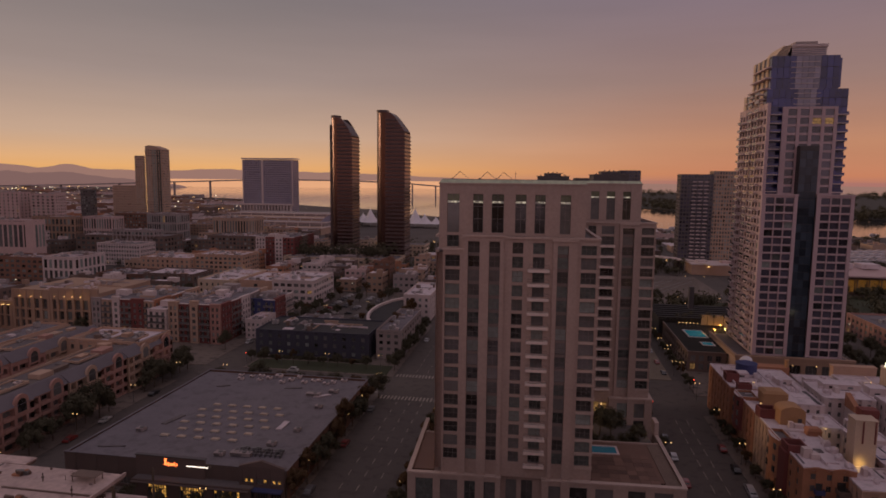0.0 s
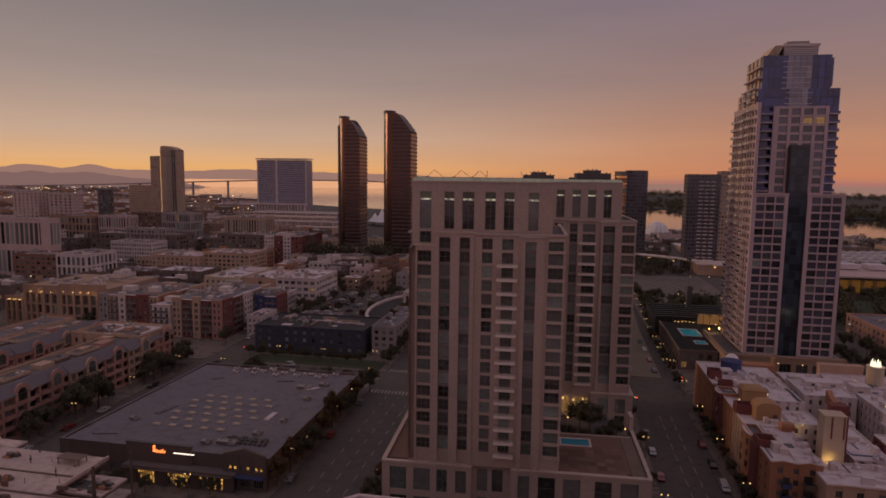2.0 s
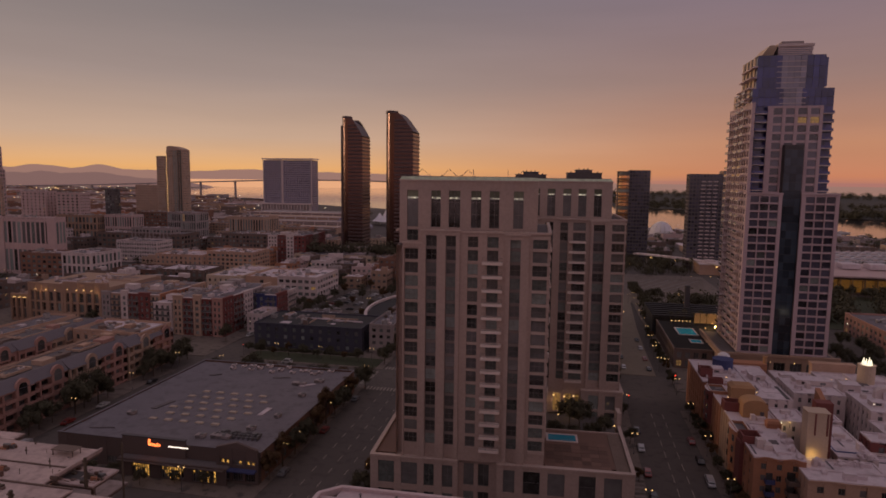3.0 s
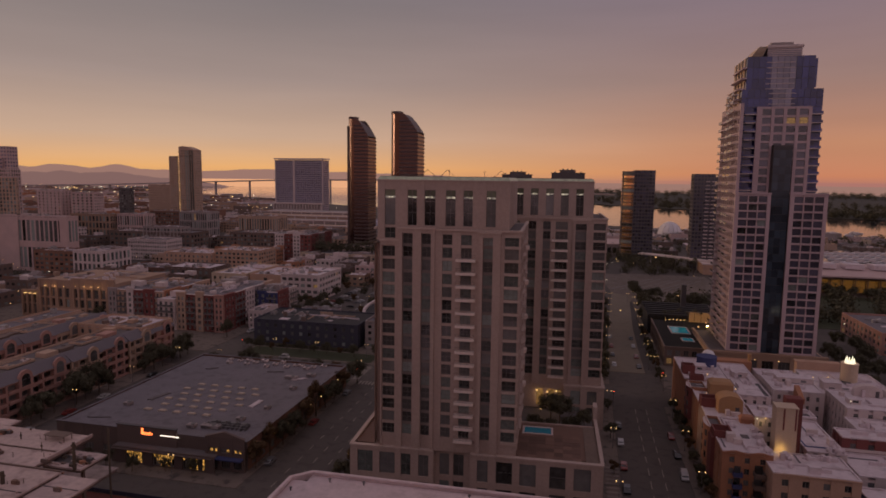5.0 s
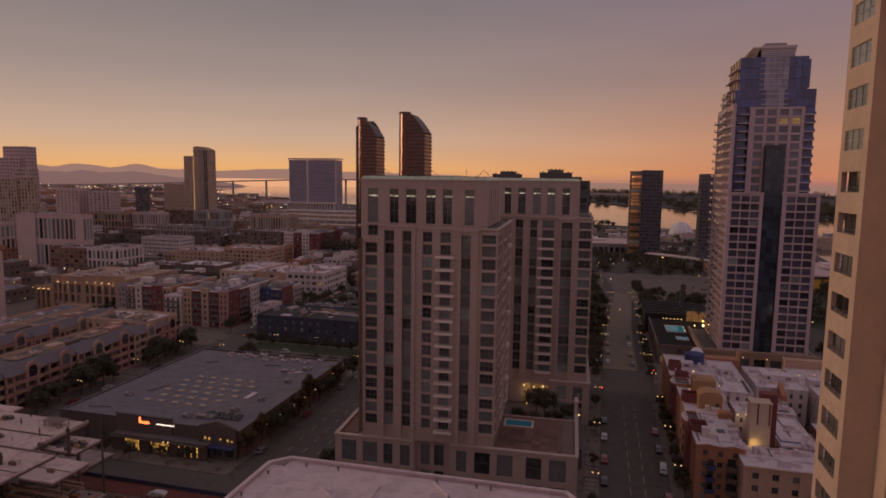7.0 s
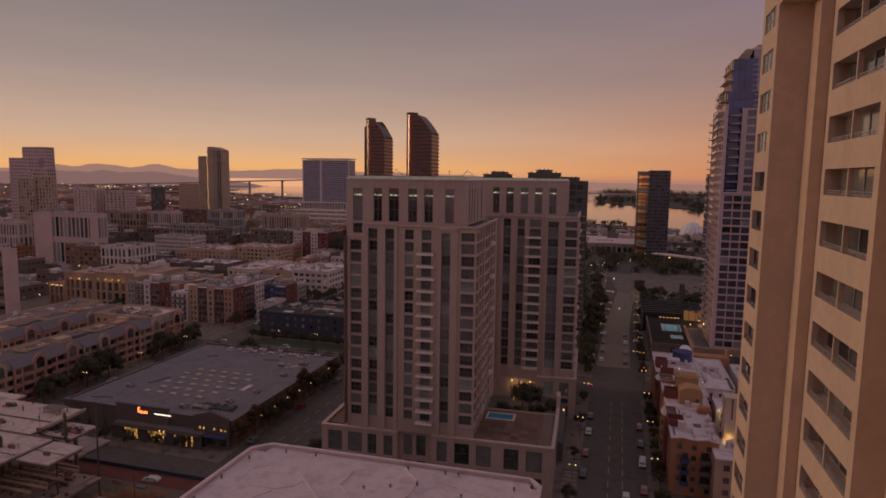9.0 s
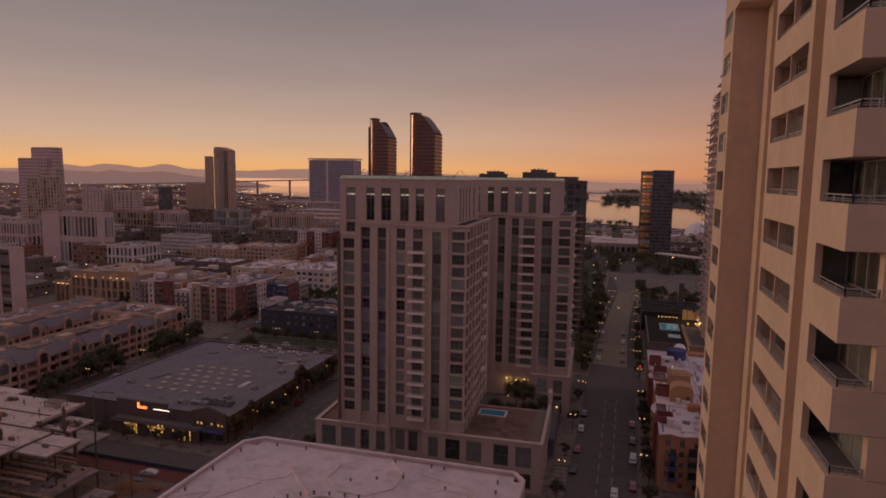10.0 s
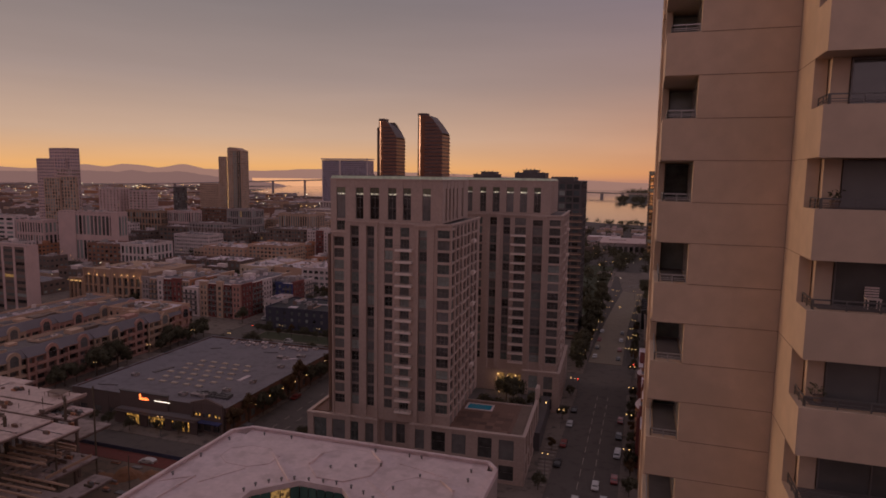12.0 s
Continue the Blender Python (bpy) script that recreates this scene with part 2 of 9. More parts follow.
ROOF_PALE = mat("clean_roof_membrane", (0.64, 0.515, 0.52), 0.7, vary=0.16, fine=1.1, coarse=0.22, stain=(0.53, 0.42, 0.42), bump=0.25)
BLUEGLASS = mat("blue_curtain_wall", (0.036, 0.042, 0.165), 0.10, vary=0.25, fine=0.5, spread=0.45, spec=0.8)
BLUEGLASS2 = mat("pale_curtain_wall", (0.28, 0.26, 0.33), 0.18, vary=0.2, fine=0.5, spread=0.3, spec=0.7)
HOTELGLASS = mat("hotel_glass", (0.165, 0.155, 0.225), 0.15, vary=0.2, fine=0.05, coarse=0.02, spread=0.35)
BRONZEGLASS = mat("bronze_glass", (0.100, 0.062, 0.058), 0.15, metal=0.8, vary=0.2, fine=0.2, spread=0.2)
BRONZEBAND = mat("bronze_band", (0.088, 0.058, 0.057), 0.4, vary=0.2)
# faint blue glow given to the water itself, no lamp in it
POOL = mat("glow_pool_water", (0.03, 0.20, 0.28), 0.05, vary=0.15, glow=(0.03, 0.42, 0.62, 0.02))
TEALGLASS = mat("teal_curtain_wall", (0.055, 0.075, 0.085), 0.12, vary=0.4, fine=0.3, spread=0.7, spec=0.9)
POOL_LIT = mat("lit_pool_water", (0.03, 0.30, 0.38), 0.05, glow=(0.02, 0.45, 0.58, 0.07))
WOOD = mat("deck_boards", (0.17, 0.10, 0.075), 0.8, fine=4.0, spread=0.3)
LAMP_WARM = mat("warm_lamp", (0.9, 0.7, 0.4), 0.4, glow=(1.0, 0.58, 0.20, 1.3))
LAMP_WHITE = mat("white_lamp", (0.9, 0.9, 0.8), 0.4, glow=(1.0, 0.86, 0.58, 1.4))
LAMP_RED = mat("red_lamp", (0.8, 0.1, 0.05), 0.4, glow=(1.0, 0.06, 0.03, 4.0))
SIGN_RED = mat("sign_red", (0.8, 0.2, 0.05), 0.4, glow=(1.0, 0.20, 0.05, 2.6))
SIGN_WHITE = mat("sign_white", (0.9, 0.85, 0.8), 0.4, glow=(1.0, 0.86, 0.72, 1.5))
SAIL = mat("white_fabric", (0.72, 0.68, 0.70), 0.6, vary=0.06)
CARPAINT = {k: mat("car_paint_" + k, c, 0.3, coat=0.6, vary=0.05) for k, c in dict(white=(0.5, 0.48, 0.46), grey=(0.16, 0.16, 0.17), black=(0.02, 0.02, 0.022), red=(0.22, 0.03, 0.025), silver=(0.42, 0.42, 0.43)).items()}

# bay water: glossy with small waves
WATER = bpy.data.materials.new("bay_water")
WATER.use_nodes = True
_t = WATER.node_tree
_b = _t.nodes["Principled BSDF"]
_b.inputs["Base Color"].default_value = (0.035, 0.04, 0.05, 1)
_b.inputs["Roughness"].default_value = 0.075
_b.inputs["Specular IOR Level"].default_value = 0.9
_g = _t.nodes.new("ShaderNodeNewGeometry")
_n = _t.nodes.new("ShaderNodeTexNoise")
_n.inputs["Scale"].default_value = 0.05
_n.inputs["Detail"].default_value = 6
_t.links.new(_g.outputs["Position"], _n.inputs[0])
_bp = _t.nodes.new("ShaderNodeBump")
_bp.inputs["Strength"].default_value = 0.03
_bp.inputs["Distance"].default_value = 2.0
_t.links.new(_n.outputs[0], _bp.inputs["Height"])
_t.links.new(_bp.outputs[0], _b.inputs["Normal"])

# ---- building blocks ----


class Shape:
    """Collects boxes, prisms and tubes, each with a material slot, into one mesh."""

    def __init__(self):
        self.v, self.f, self.s, self.mats = [], [], [], []

    def slot(self, m):
        if m not in self.mats:
            self.mats.append(m)
        return self.mats.index(m)

    def faces(self, verts, faces, m):
        k, s = len(self.v), self.slot(m)
        self.v += [tuple(p) for p in verts]
        self.f += [tuple(i + k for i in f) for f in faces]
        self.s += [s] * len(faces)

    def hexa(self, b, m):
        self.faces(b, [(3, 2, 1, 0), (4, 5, 6, 7), (0, 1, 5, 4), (1, 2, 6, 5), (2, 3, 7, 6), (3, 0, 4, 7)], m)

    def box(self, x0, y0, z0, x1, y1, z1, m):
        self.hexa([(x0, y0, z0), (x1, y0, z0), (x1, y1, z0), (x0, y1, z0), (x0, y0, z1), (x1, y0, z1), (x1, y1, z1), (x0, y1, z1)], m)

    def obox(self, p, d, u0, u1, v0, v1, z0, z1, m):
        """Box along a wall: from p in direction d (u), inwards from the outer face (v)."""
        nx, ny = -d[1], d[0]
        q = [(p[0] + d[0] * u + nx * v, p[1] + d[1] * u + ny * v) for u, v in ((u0, v0), (u1, v0), (u1, v1), (u0, v1))]
        self.hexa([(*c, z0) for c in q] + [(*c, z1) for c in q], m)

    def prism(self, poly, z0, z1, m, top=None, shrink=0.0, centre=None):
        n = len(poly)
        cx, cy = centre or (sum(p[0] for p in poly) / n, sum(p[1] for p in poly) / n)
        hi = [(cx + (p[0] - cx) * (1 - shrink), cy + (p[1] - cy) * (1 - shrink)) for p in poly]
        self.faces([(*p, z0) for p in poly] + [(*p, z1) for p in hi], [(i, (i + 1) % n, n + (i + 1) % n, n + i) for i in range(n)] + [tuple(range(n - 1, -1, -1))], m)
        self.faces([(*p, z1) for p in hi], [tuple(range(n))], top or m)

    def tube(self, a, b, r0, r1, m, n=8):
        a, b = Vector(a), Vector(b)
        w = (b - a).normalized()
        u = w.orthogonal().normalized()
        t = w.cross(u)
        ring = [[c + (u * math.cos(6.28319 * i / n) + t * math.sin(6.28319 * i / n)) * r for i in range(n)] for c, r in ((a, r0), (b, r1))]
        self.faces(ring[0] + ring[1], [(i, (i + 1) % n, n + (i + 1) % n, n + i) for i in range(n)] + [tuple(range(n - 1, -1, -1)), tuple(range(n, 2 * n))], m)

    def ball(self, c, r, m, n=8, k=5, flat=1.0):
        vs = [(c[0], c[1], c[2] - r * flat)]
        for j in range(1, k):
            a = math.pi * j / k - math.pi / 2
            vs += [(c[0] + r * math.cos(a) * math.cos(6.28319 * i / n), c[1] + r * math.cos(a) * math.sin(6.28319 * i / n), c[2] + r * flat * math.sin(a)) for i in range(n)]
        vs.append((c[0], c[1], c[2] + r * flat))
        fs = [(0, 1 + (i + 1) % n, 1 + i) for i in range(n)]
        for j in range(k - 2):
            fs += [(1 + j * n + i, 1 + j * n + (i + 1) % n, 1 + (j + 1) * n + (i + 1) % n, 1 + (j + 1) * n + i) for i in range(n)]
        last = len(vs) - 1
        fs += [(last, 1 + (k - 2) * n + i, 1 + (k - 2) * n + (i + 1) % n) for i in range(n)]
        self.faces(vs, fs, m)

    def relief(self, p, d, us, zs, depth, rim=None):
        """A connected relief along a wall: depth(i, j) gives (v, material) of each cell, or (v, None) for a hole that goes v deep."""
        nx, ny = -d[1], d[0]
        idx = {}

        def vert(u, v, z):
            k = (round(u, 4), round(v, 4), round(z, 4))
            if k not in idx:
                idx[k] = len(self.v)
                self.v.append((p[0] + d[0] * u + nx * v, p[1] + d[1] * u + ny * v, z))
            return idx[k]

        def quad(q, m):
            self.f.append(tuple(vert(*c) for c in q))
            self.s.append(self.slot(m))

        cell = [[depth(i, j) for j in range(len(zs) - 1)] for i in range(len(us) - 1)]
        for i in range(len(us) - 1):
            for j in range(len(zs) - 1):
                v, m = cell[i][j]
                u0, u1, z0, z1 = us[i], us[i + 1], zs[j], zs[j + 1]
                if m:
                    quad([(u0, v, z0), (u1, v, z0), (u1, v, z1), (u0, v, z1)], m)
                v2, m2 = cell[i + 1][j] if i + 2 < len(us) else (rim or v, None)
                if abs(v - v2) > 1e-4:
                    quad([(u1, v, z0), (u1, v2, z0), (u1, v2, z1), (u1, v, z1)], (m if v < v2 else m2) or m or m2)
                v2, m2 = cell[i][j + 1] if j + 2 < len(zs) else (rim or v, None)
                if abs(v - v2) > 1e-4:
                    quad([(u0, v, z1), (u1, v, z1), (u1, v2, z1), (u0, v2, z1)], (m if v < v2 else m2) or m or m2)
                if i == 0 and rim:
                    quad([(u0, rim, z0), (u0, v, z0), (u0, v, z1), (u0, rim, z1)], m or cell[0][0][1])
                if j == 0 and rim:
                    quad([(u0, rim, z0), (u1, rim, z0), (u1, v, z0), (u0, v, z0)], m or cell[0][0][1])

    def mesh(self, name):
        me = bpy.data.meshes.new(name)
        me.from_pydata(self.v, [], self.f)
        for m in self.mats:
            me.materials.append(m)
        me.polygons.foreach_set("material_index", self.s)
        me.update()
        return me


def thing(name, label, category, at=(0, 0, 0), group="", kind=""):
    e = new(name)
    e.empty_display_size = 0.5
    e.location = at
    return tagged(e, label, category, group, kind)


def part(name, shape, parent, label="", kind="", at=None):
    """Links a Shape (or a ready mesh) as one mesh under a thing or a part; its points are world points."""
    ob = new(name, shape.mesh(name) if isinstance(shape, Shape) else shape)
    ob.parent = parent
    home = Matrix.Translation(parent.location) if parent.parent is None else parent.parent.matrix_basis @ parent.matrix_parent_inverse @ parent.matrix_basis
    ob.matrix_parent_inverse = home.inverted()
    if at is not None:
        ob.matrix_basis = at
    return tagged(ob, label, "", "", kind)


def solo(name, shape, label, category, kind="", group=""):
    return tagged(new(name, shape.mesh(name)), label, category, group, kind)


WIN = {}


def window_mesh(w, h, glass, frame_m, nx=2, nz=1, head=None):
    """A window w by h: frame, mullions, transoms and a glass pane, its outer edge at y = 0. head: glass of the top light."""
    key = (round(w, 2), round(h, 2), glass.name, frame_m.name, nx, nz, head.name if head else "")
    if key not in WIN:
        s = Shape()
        f = 0.07
        us, zs = [0, f], [0, f]
        for i in range(1, nx):
            us += [w * i / nx - 0.03, w * i / nx + 0.03]
        for i in range(1, nz):
            zs += [h * i / nz - 0.03, h * i / nz + 0.03]
        us += [w - f, w]
        zs += [h - f, h]
        top = len(zs) - 3
        s.relief((0, 0), (1.0, 0.0), us, zs, lambda i, j: (0.06, head if (head and j == top) else glass) if i % 2 and j % 2 else (0.0, frame_m), 0.12)
        WIN[key] = s.mesh("window")
    return WIN[key]


def unit(p0, p1):
    dx, dy = p1[0] - p0[0], p1[1] - p0[1]
    n = math.hypot(dx, dy)
    return (dx / n, dy / n), n


def pick(rng, curtain=0.3, lit=0.006):
    r = rng.random()
    return GLASS_LIT if r < lit else GLASS_CURTAIN if r < lit + curtain else GLASS


def facade(root, p0, p1, z0, z1, cols, rows, m, spandrel=None, thick=0.5, sunk=0.12, recess=0.3, frame_m=FRAME, nx=2, nz=1, curtain=0.3, lit=0.006, seed=0, joined=False, name="wall", wall=True, tint=None):
    """A wall from p0 to p1 (its outer face is to the right of the way) with a window at each column (u0, u1) and row (z0, z1)."""
    d, n = unit(p0, p1)
    rng = random.Random(seed)
    s = Shape()
    us = [0.0] + [e for c in cols for e in c] + [n]
    zs = [z0] + [e for r in rows for e in r] + [z1]
    sp = spandrel or m
    s.relief(p0, d, us, zs, lambda i, j: (0.0, m) if i % 2 == 0 else ((thick, None) if j % 2 else (sunk, sp)), thick)
    if wall:
        part(name, s, root)
    turn = math.atan2(d[1], d[0])
    bulk = Shape()
    for u0, u1 in cols:
        for w0, w1 in rows:
            g = pick(rng, curtain, lit)
            g = tint if tint and g is GLASS else g
            if joined:
                bulk.obox(p0, d, u0, u1, recess, recess + 0.1, w0, w1, g)
            else:
                x, y = p0[0] + d[0] * u0 - d[1] * recess, p0[1] + d[1] * u0 + d[0] * recess
                part("window", window_mesh(u1 - u0, w1 - w0, g, frame_m, nx, nz), root, at=Matrix.Translation((x, y, w0)) @ Matrix.Rotation(turn, 4, "Z"))
    if joined:
        part("glazing", bulk, root, kind="stuff")
    return d, n


def even(n, count, fill=0.55, margin=0.5):
    """count window columns spread evenly over a wall n long."""
    step = (n - 2 * margin) / count
    w = step * fill
    return [(margin + step * (i + 0.5) - w / 2, margin + step * (i + 0.5) + w / 2) for i in range(count)]


def storeys(z0, count, step, sill=0.9, height=1.5):
    return [(z0 + step * i + sill, z0 + step * i + sill + height) for i in range(count)]


def roof_deck(root, x0, y0, x1, y1, z, m, wall_m, parapet=0.8, thick=0.35):
    s = Shape()
    s.box(x0 + 0.1, y0 + 0.1, z - 0.4, x1 - 0.1, y1 - 0.1, z, m)
    part("roof", s, root)
    e = Shape()
    e.box(x0, y0, z - 0.02, x1, y0 + thick, z + parapet, wall_m)
    e.box(x0, y1 - thick, z - 0.02, x1, y1, z + parapet, wall_m)
    e.box(x0, y0 + thick, z - 0.02, x0 + thick, y1 - thick, z + parapet, wall_m)
    e.box(x1 - thick, y0 + thick, z - 0.02, x1, y1 - thick, z + parapet, wall_m)
    part("parapet", e, root)


def hvac(x, y, z, w=2.2, d=1.6, h=1.3, m=None, turn=0):
    """A rooftop air handler: cased box on skids with a fan ring and a louvred side."""
    t = thing("rooftop_unit", "grey metal rooftop air unit on a flat roof", "air unit", (x, y, z), "rooftop units")
    s = Shape()
    m = m or STEEL_LIGHT
    s.box(x - w / 2, y - d / 2, z + 0.15, x + w / 2, y + d / 2, z + h, m)
    s.box(x - w / 2 + 0.1, y - d / 2, z, x - w / 2 + 0.25, y + d / 2, z + 0.15, STEEL)
    s.box(x + w / 2 - 0.25, y - d / 2, z, x + w / 2 - 0.1, y + d / 2, z + 0.15, STEEL)
    casing = part("casing", s, t)
    f = Shape()
    f.tube((x + w * 0.15, y, z + h), (x + w * 0.15, y, z + h + 0.22), min(w, d) * 0.34, min(w, d) * 0.34, STEEL, 12)
    part("fan_ring", f, casing)
    l = Shape()
    for i in range(4):
        l.box(x - w / 2 + 0.2, y - d / 2 - 0.04, z + 0.3 + i * (h - 0.5) / 4, x + w * 0.1, y - d / 2, z + 0.38 + i * (h - 0.5) / 4, STEEL)
    part("louvre", l, casing)
    return t


def roof_clutter(root, x0, y0, x1, y1, z, seed, n=14, pale=False):
    """Small roof things too small to pick apart from afar: upstands, ducts, and flat dark and white patches painted in
    for shaded wells and highlights.
    """
    rng = random.Random(seed * 13 + 7)
    s = Shape()
    w, d = x1 - x0, y1 - y0
    for i in range(n):
        x, y = x0 + rng.uniform(0.06, 0.8) * w, y0 + rng.uniform(0.06, 0.8) * d
        k = rng.random()
        if k < 0.22:
            s.box(x, y, z, min(x + rng.uniform(0.12, 0.4) * w, x1 - 0.5), y + 0.35, z + rng.uniform(0.4, 1.0), ROOF_WHITE if pale else rng.choice((ROOF_WHITE, GREYW, TAN)))
        elif k < 0.44:
            s.box(x, y, z, x + 0.35, min(y + rng.uniform(0.12, 0.4) * d, y1 - 0.5), z + rng.uniform(0.4, 1.0), ROOF_WHITE if pale else rng.choice((ROOF_WHITE, GREYW, TAN)))
        elif k < 0.66:
            s.box(x, y, z, min(x + rng.uniform(1.5, 5), x1 - 0.5), min(y + rng.uniform(1.5, 4), y1 - 0.5), z + rng.uniform(0.05, 0.3) + i * 0.004, rng.choice((ROOF_DARK, ROOF_DARK, ROOF_WHITE)))
        else:
            a, b, h = rng.uniform(0.6, 2.6), rng.uniform(0.6, 2.2), rng.uniform(0.6, 2.2)
            s.box(x, y, z, min(x + a, x1 - 0.5), min(y + b, y1 - 0.5), z + h, rng.choice((ROOF_WHITE, WHITEW) if pale else (GREYW, WHITEW, STEEL_LIGHT, BROWNW, ROOF_WHITE)))
    part("roof_clutter", s, root, kind="stuff")


def midrise(name, label, x0, y0, x1, y1, h, m, floors, bays=(6, 6), roof_m=None, fill=0.5, joined=True, base=0.0, curtain=0.3, lit=0.008, seed=0, sides="frl", trim=None, spandrel=None, sill=0.9, win_h=1.5, units=2, category="building", group="", step_back=None, parapet=0.9):
    """A flat-roofed block with windows in its front (-y), right (+x) and left (-x) walls."""
    root = thing(name, label, category, ((x0 + x1) / 2, (y0 + y1) / 2, base), group)
    step = (h - 0.6) / floors
    rows = [(base + step * i + sill * step / 3, base + step * i + (sill + win_h) * step / 3) for i in range(floors)]
    t = 0.5
    ends = dict(f=((x0, y0), (x1, y0)), r=((x1, y0 + t), (x1, y1)), l=((x0, y1), (x0, y0 + t)))
    for k in "frl":
        a, b = ends[k]
        n = math.hypot(b[0] - a[0], b[1] - a[1])
        if k in sides:
            facade(root, a, b, base, base + h, even(n, bays[0] if k == "f" else bays[1], fill), rows, m, spandrel, joined=joined, seed=seed + ord(k), curtain=curtain, lit=lit, recess=0.25)
        else:
            d, n = unit(a, b)
            s = Shape()
            s.obox(a, d, 0, n, 0, t, base, base + h, m)
            part("wall", s, root)
    s = Shape()
    s.box(x0 + t, y1 - t, base, x1 - t, y1, base + h, m)
    part("wall", s, root)
    roof_deck(root, x0 + 0.02, y0 + 0.02, x1 - 0.02, y1 - 0.02, base + h + 0.01, roof_m or ROOF_GREY, trim or m, parapet)
    if units and name in ("city_building", "apartment_block", "office_building", "warehouse"):
        roof_clutter(root, x0 + 1, y0 + 1, x1 - 1, y1 - 1, base + h + 0.01, seed, max(8, min(40, int((x1 - x0) * (y1 - y0) / 45))))
    rng = random.Random(seed + 5)
    for i in range(units):
        hvac(rng.uniform(x0 + 3, x1 - 3), rng.uniform(y0 + 3, y1 - 3), base + h + 0.01, rng.uniform(1.8, 4), rng.uniform(1.5, 3), rng.uniform(1.1, 2.2))
    return root


def segmented(name, label, x0, y0, x1, y1, h, floors, front, right, seed, roof_m=None, group="", cols=2, joined=False):
    """A block whose street walls are split into upright segments: (share, material, projection, extra height)."""
    root = thing(name, label, "apartment block", ((x0 + x1) / 2, (y0 + y1) / 2, 0), group)
    step = (h - 0.8) / floors
    for k, (a, b, segs) in enumerate((((x0, y0), (x1, y0), front), ((x1, y0 + 0.6), (x1, y1), right))):
        d, n = unit(a, b)
        total = sum(s[0] for s in segs)
        u = 0.0
        for i, (share, m, out, dh) in enumerate(segs):
            w = n * share / total
            p = (a[0] + d[0] * u + d[1] * out, a[1] + d[1] * u - d[0] * out)
            q = (p[0] + d[0] * w, p[1] + d[1] * w)
            c = max(1, round(w / 3.1))
            facade(root, p, q, 0.15, h + dh, even(w, c, 0.52, 0.35), storeys(0.15, floors, step, 0.75, 1.75), m, None, 0.6 + out, 0.05, 0.3, FRAME_LIGHT if m in (MAROON, BLUE) else FRAME, 2, 1, 0.28, 0.012, seed + i * 7 + k, joined)
            s = Shape()
            s.obox(p, d, -0.15, w + 0.15, -0.25, 0.9 + out, h + dh, h + dh + 0.3, WHITEW if i % 2 else m)
            part("cornice", s, root)
            if out == 0 and not joined:
                for f in range(1, floors):
                    s = Shape()
                    s.obox(p, d, 0.35, w - 0.35, -1.0, -0.003, 0.15 + f * step, 0.35 + f * step, GREYW)
                    bal = part("balcony", s, root)
                    r = Shape()
                    r.obox(p, d, 0.35, w - 0.35, -1.0, -0.94, 0.35 + f * step, 1.3 + f * step, STEEL)
                    part("railing", r, bal)
            u += w
    s = Shape()
    s.box(x0, y0 + 0.6, 0.15, x0 + 0.5, y1, h, front[0][1])
    s.box(x0 + 0.5, y1 - 0.5, 0.15, x1 - 0.6, y1, h, front[0][1])
    part("wall", s, root)
    s = Shape()
    s.box(x0 + 0.5, y0 + 0.62, h - 0.5, x1 - 0.62, y1 - 0.5, h, roof_m or ROOF_GREY)
    part("roof", s, root)
    roof_clutter(root, x0 + 1, y0 + 1.6, x1 - 1.6, y1 - 1, h, seed, 26)
    rng = random.Random(seed)
    for _ in range(5):
        hvac(rng.uniform(x0 + 3, x1 - 4), rng.uniform(y0 + 4, y1 - 3), h, rng.uniform(1.4, 4), rng.uniform(1.4, 3), rng.uniform(0.9, 2.0), rng.choice((STEEL_LIGHT, WHITEW, None)))
    for _ in range(3):
        ax, ay = rng.uniform(x0 + 3, x1 - 9), rng.uniform(y0 + 5, y1 - 8)
        s = Shape()
        s.box(ax, ay, h, ax + rng.uniform(4, 8), ay + rng.uniform(3, 6), h + rng.uniform(1.6, 2.8), rng.choice((WHITEW, TAN, GREYW)))
        part("penthouse", s, root)
    return root

# ---- ground, bay, streets ----
land = Shape()
SHORE = [(-4700, -900), (2600, -900), (2600, 960), (900, 985), (660, 985), (450, 990), (300, 1040), (172, 1063), (20, 1130), (-180, 1235), (-290, 1330), (-390, 1480), (-480, 1540), (-590, 1600), (-720, 1700), (-1120, 2090), (-1450, 2170), (-1750, 2440), (-1900, 2900), (-2250, 2950), (-2500, 3300), (-2500, 4150), (-4700, 4150)]
land.prism(SHORE, -6, 0.0, mat("city_ground", (0.095, 0.080, 0.072), 0.95, fine=0.5, coarse=0.02, vary=0.35), None)
solo("ground", land, "flat city ground down to the bay shore", "ground", "structure")
sea = Shape()
N = 64
sea.faces([(0, 0, -1.0)] + [(4980 * math.cos(6.28319 * i / N), 4980 * math.sin(6.28319 * i / N), -1.0) for i in range(N)], [(0, 1 + i, 1 + (i + 1) % N) for i in range(N)], WATER)
solo("water", sea, "calm bay water mirroring the sunset sky", "water", "structure")

BLOCK_Y = [(-20, 100), (128, 208), (236, 318), (342, 424), (448, 530)]
STREET_X = [(-225, -209), (-137, -120), (-57, -32), (37, 57), (123, 141)]
STREET_Y = [(106, 125), (212, 232), (320, 340), (426, 446), (532, 552)]


def street(name, x0, y0, x1, y1, m, z=0.02):
    s = Shape()
    s.box(x0, y0, -0.5, x1, y1, z, m)
    return solo(name, s, "dark asphalt city street", "street", "structure")


for i, (a, b) in enumerate(STREET_X):
    street("road", a, -300, b, 700 if i != 3 else 232, ASPHALT)
street("road", 37, 232, 57, 249, ASPHALT)
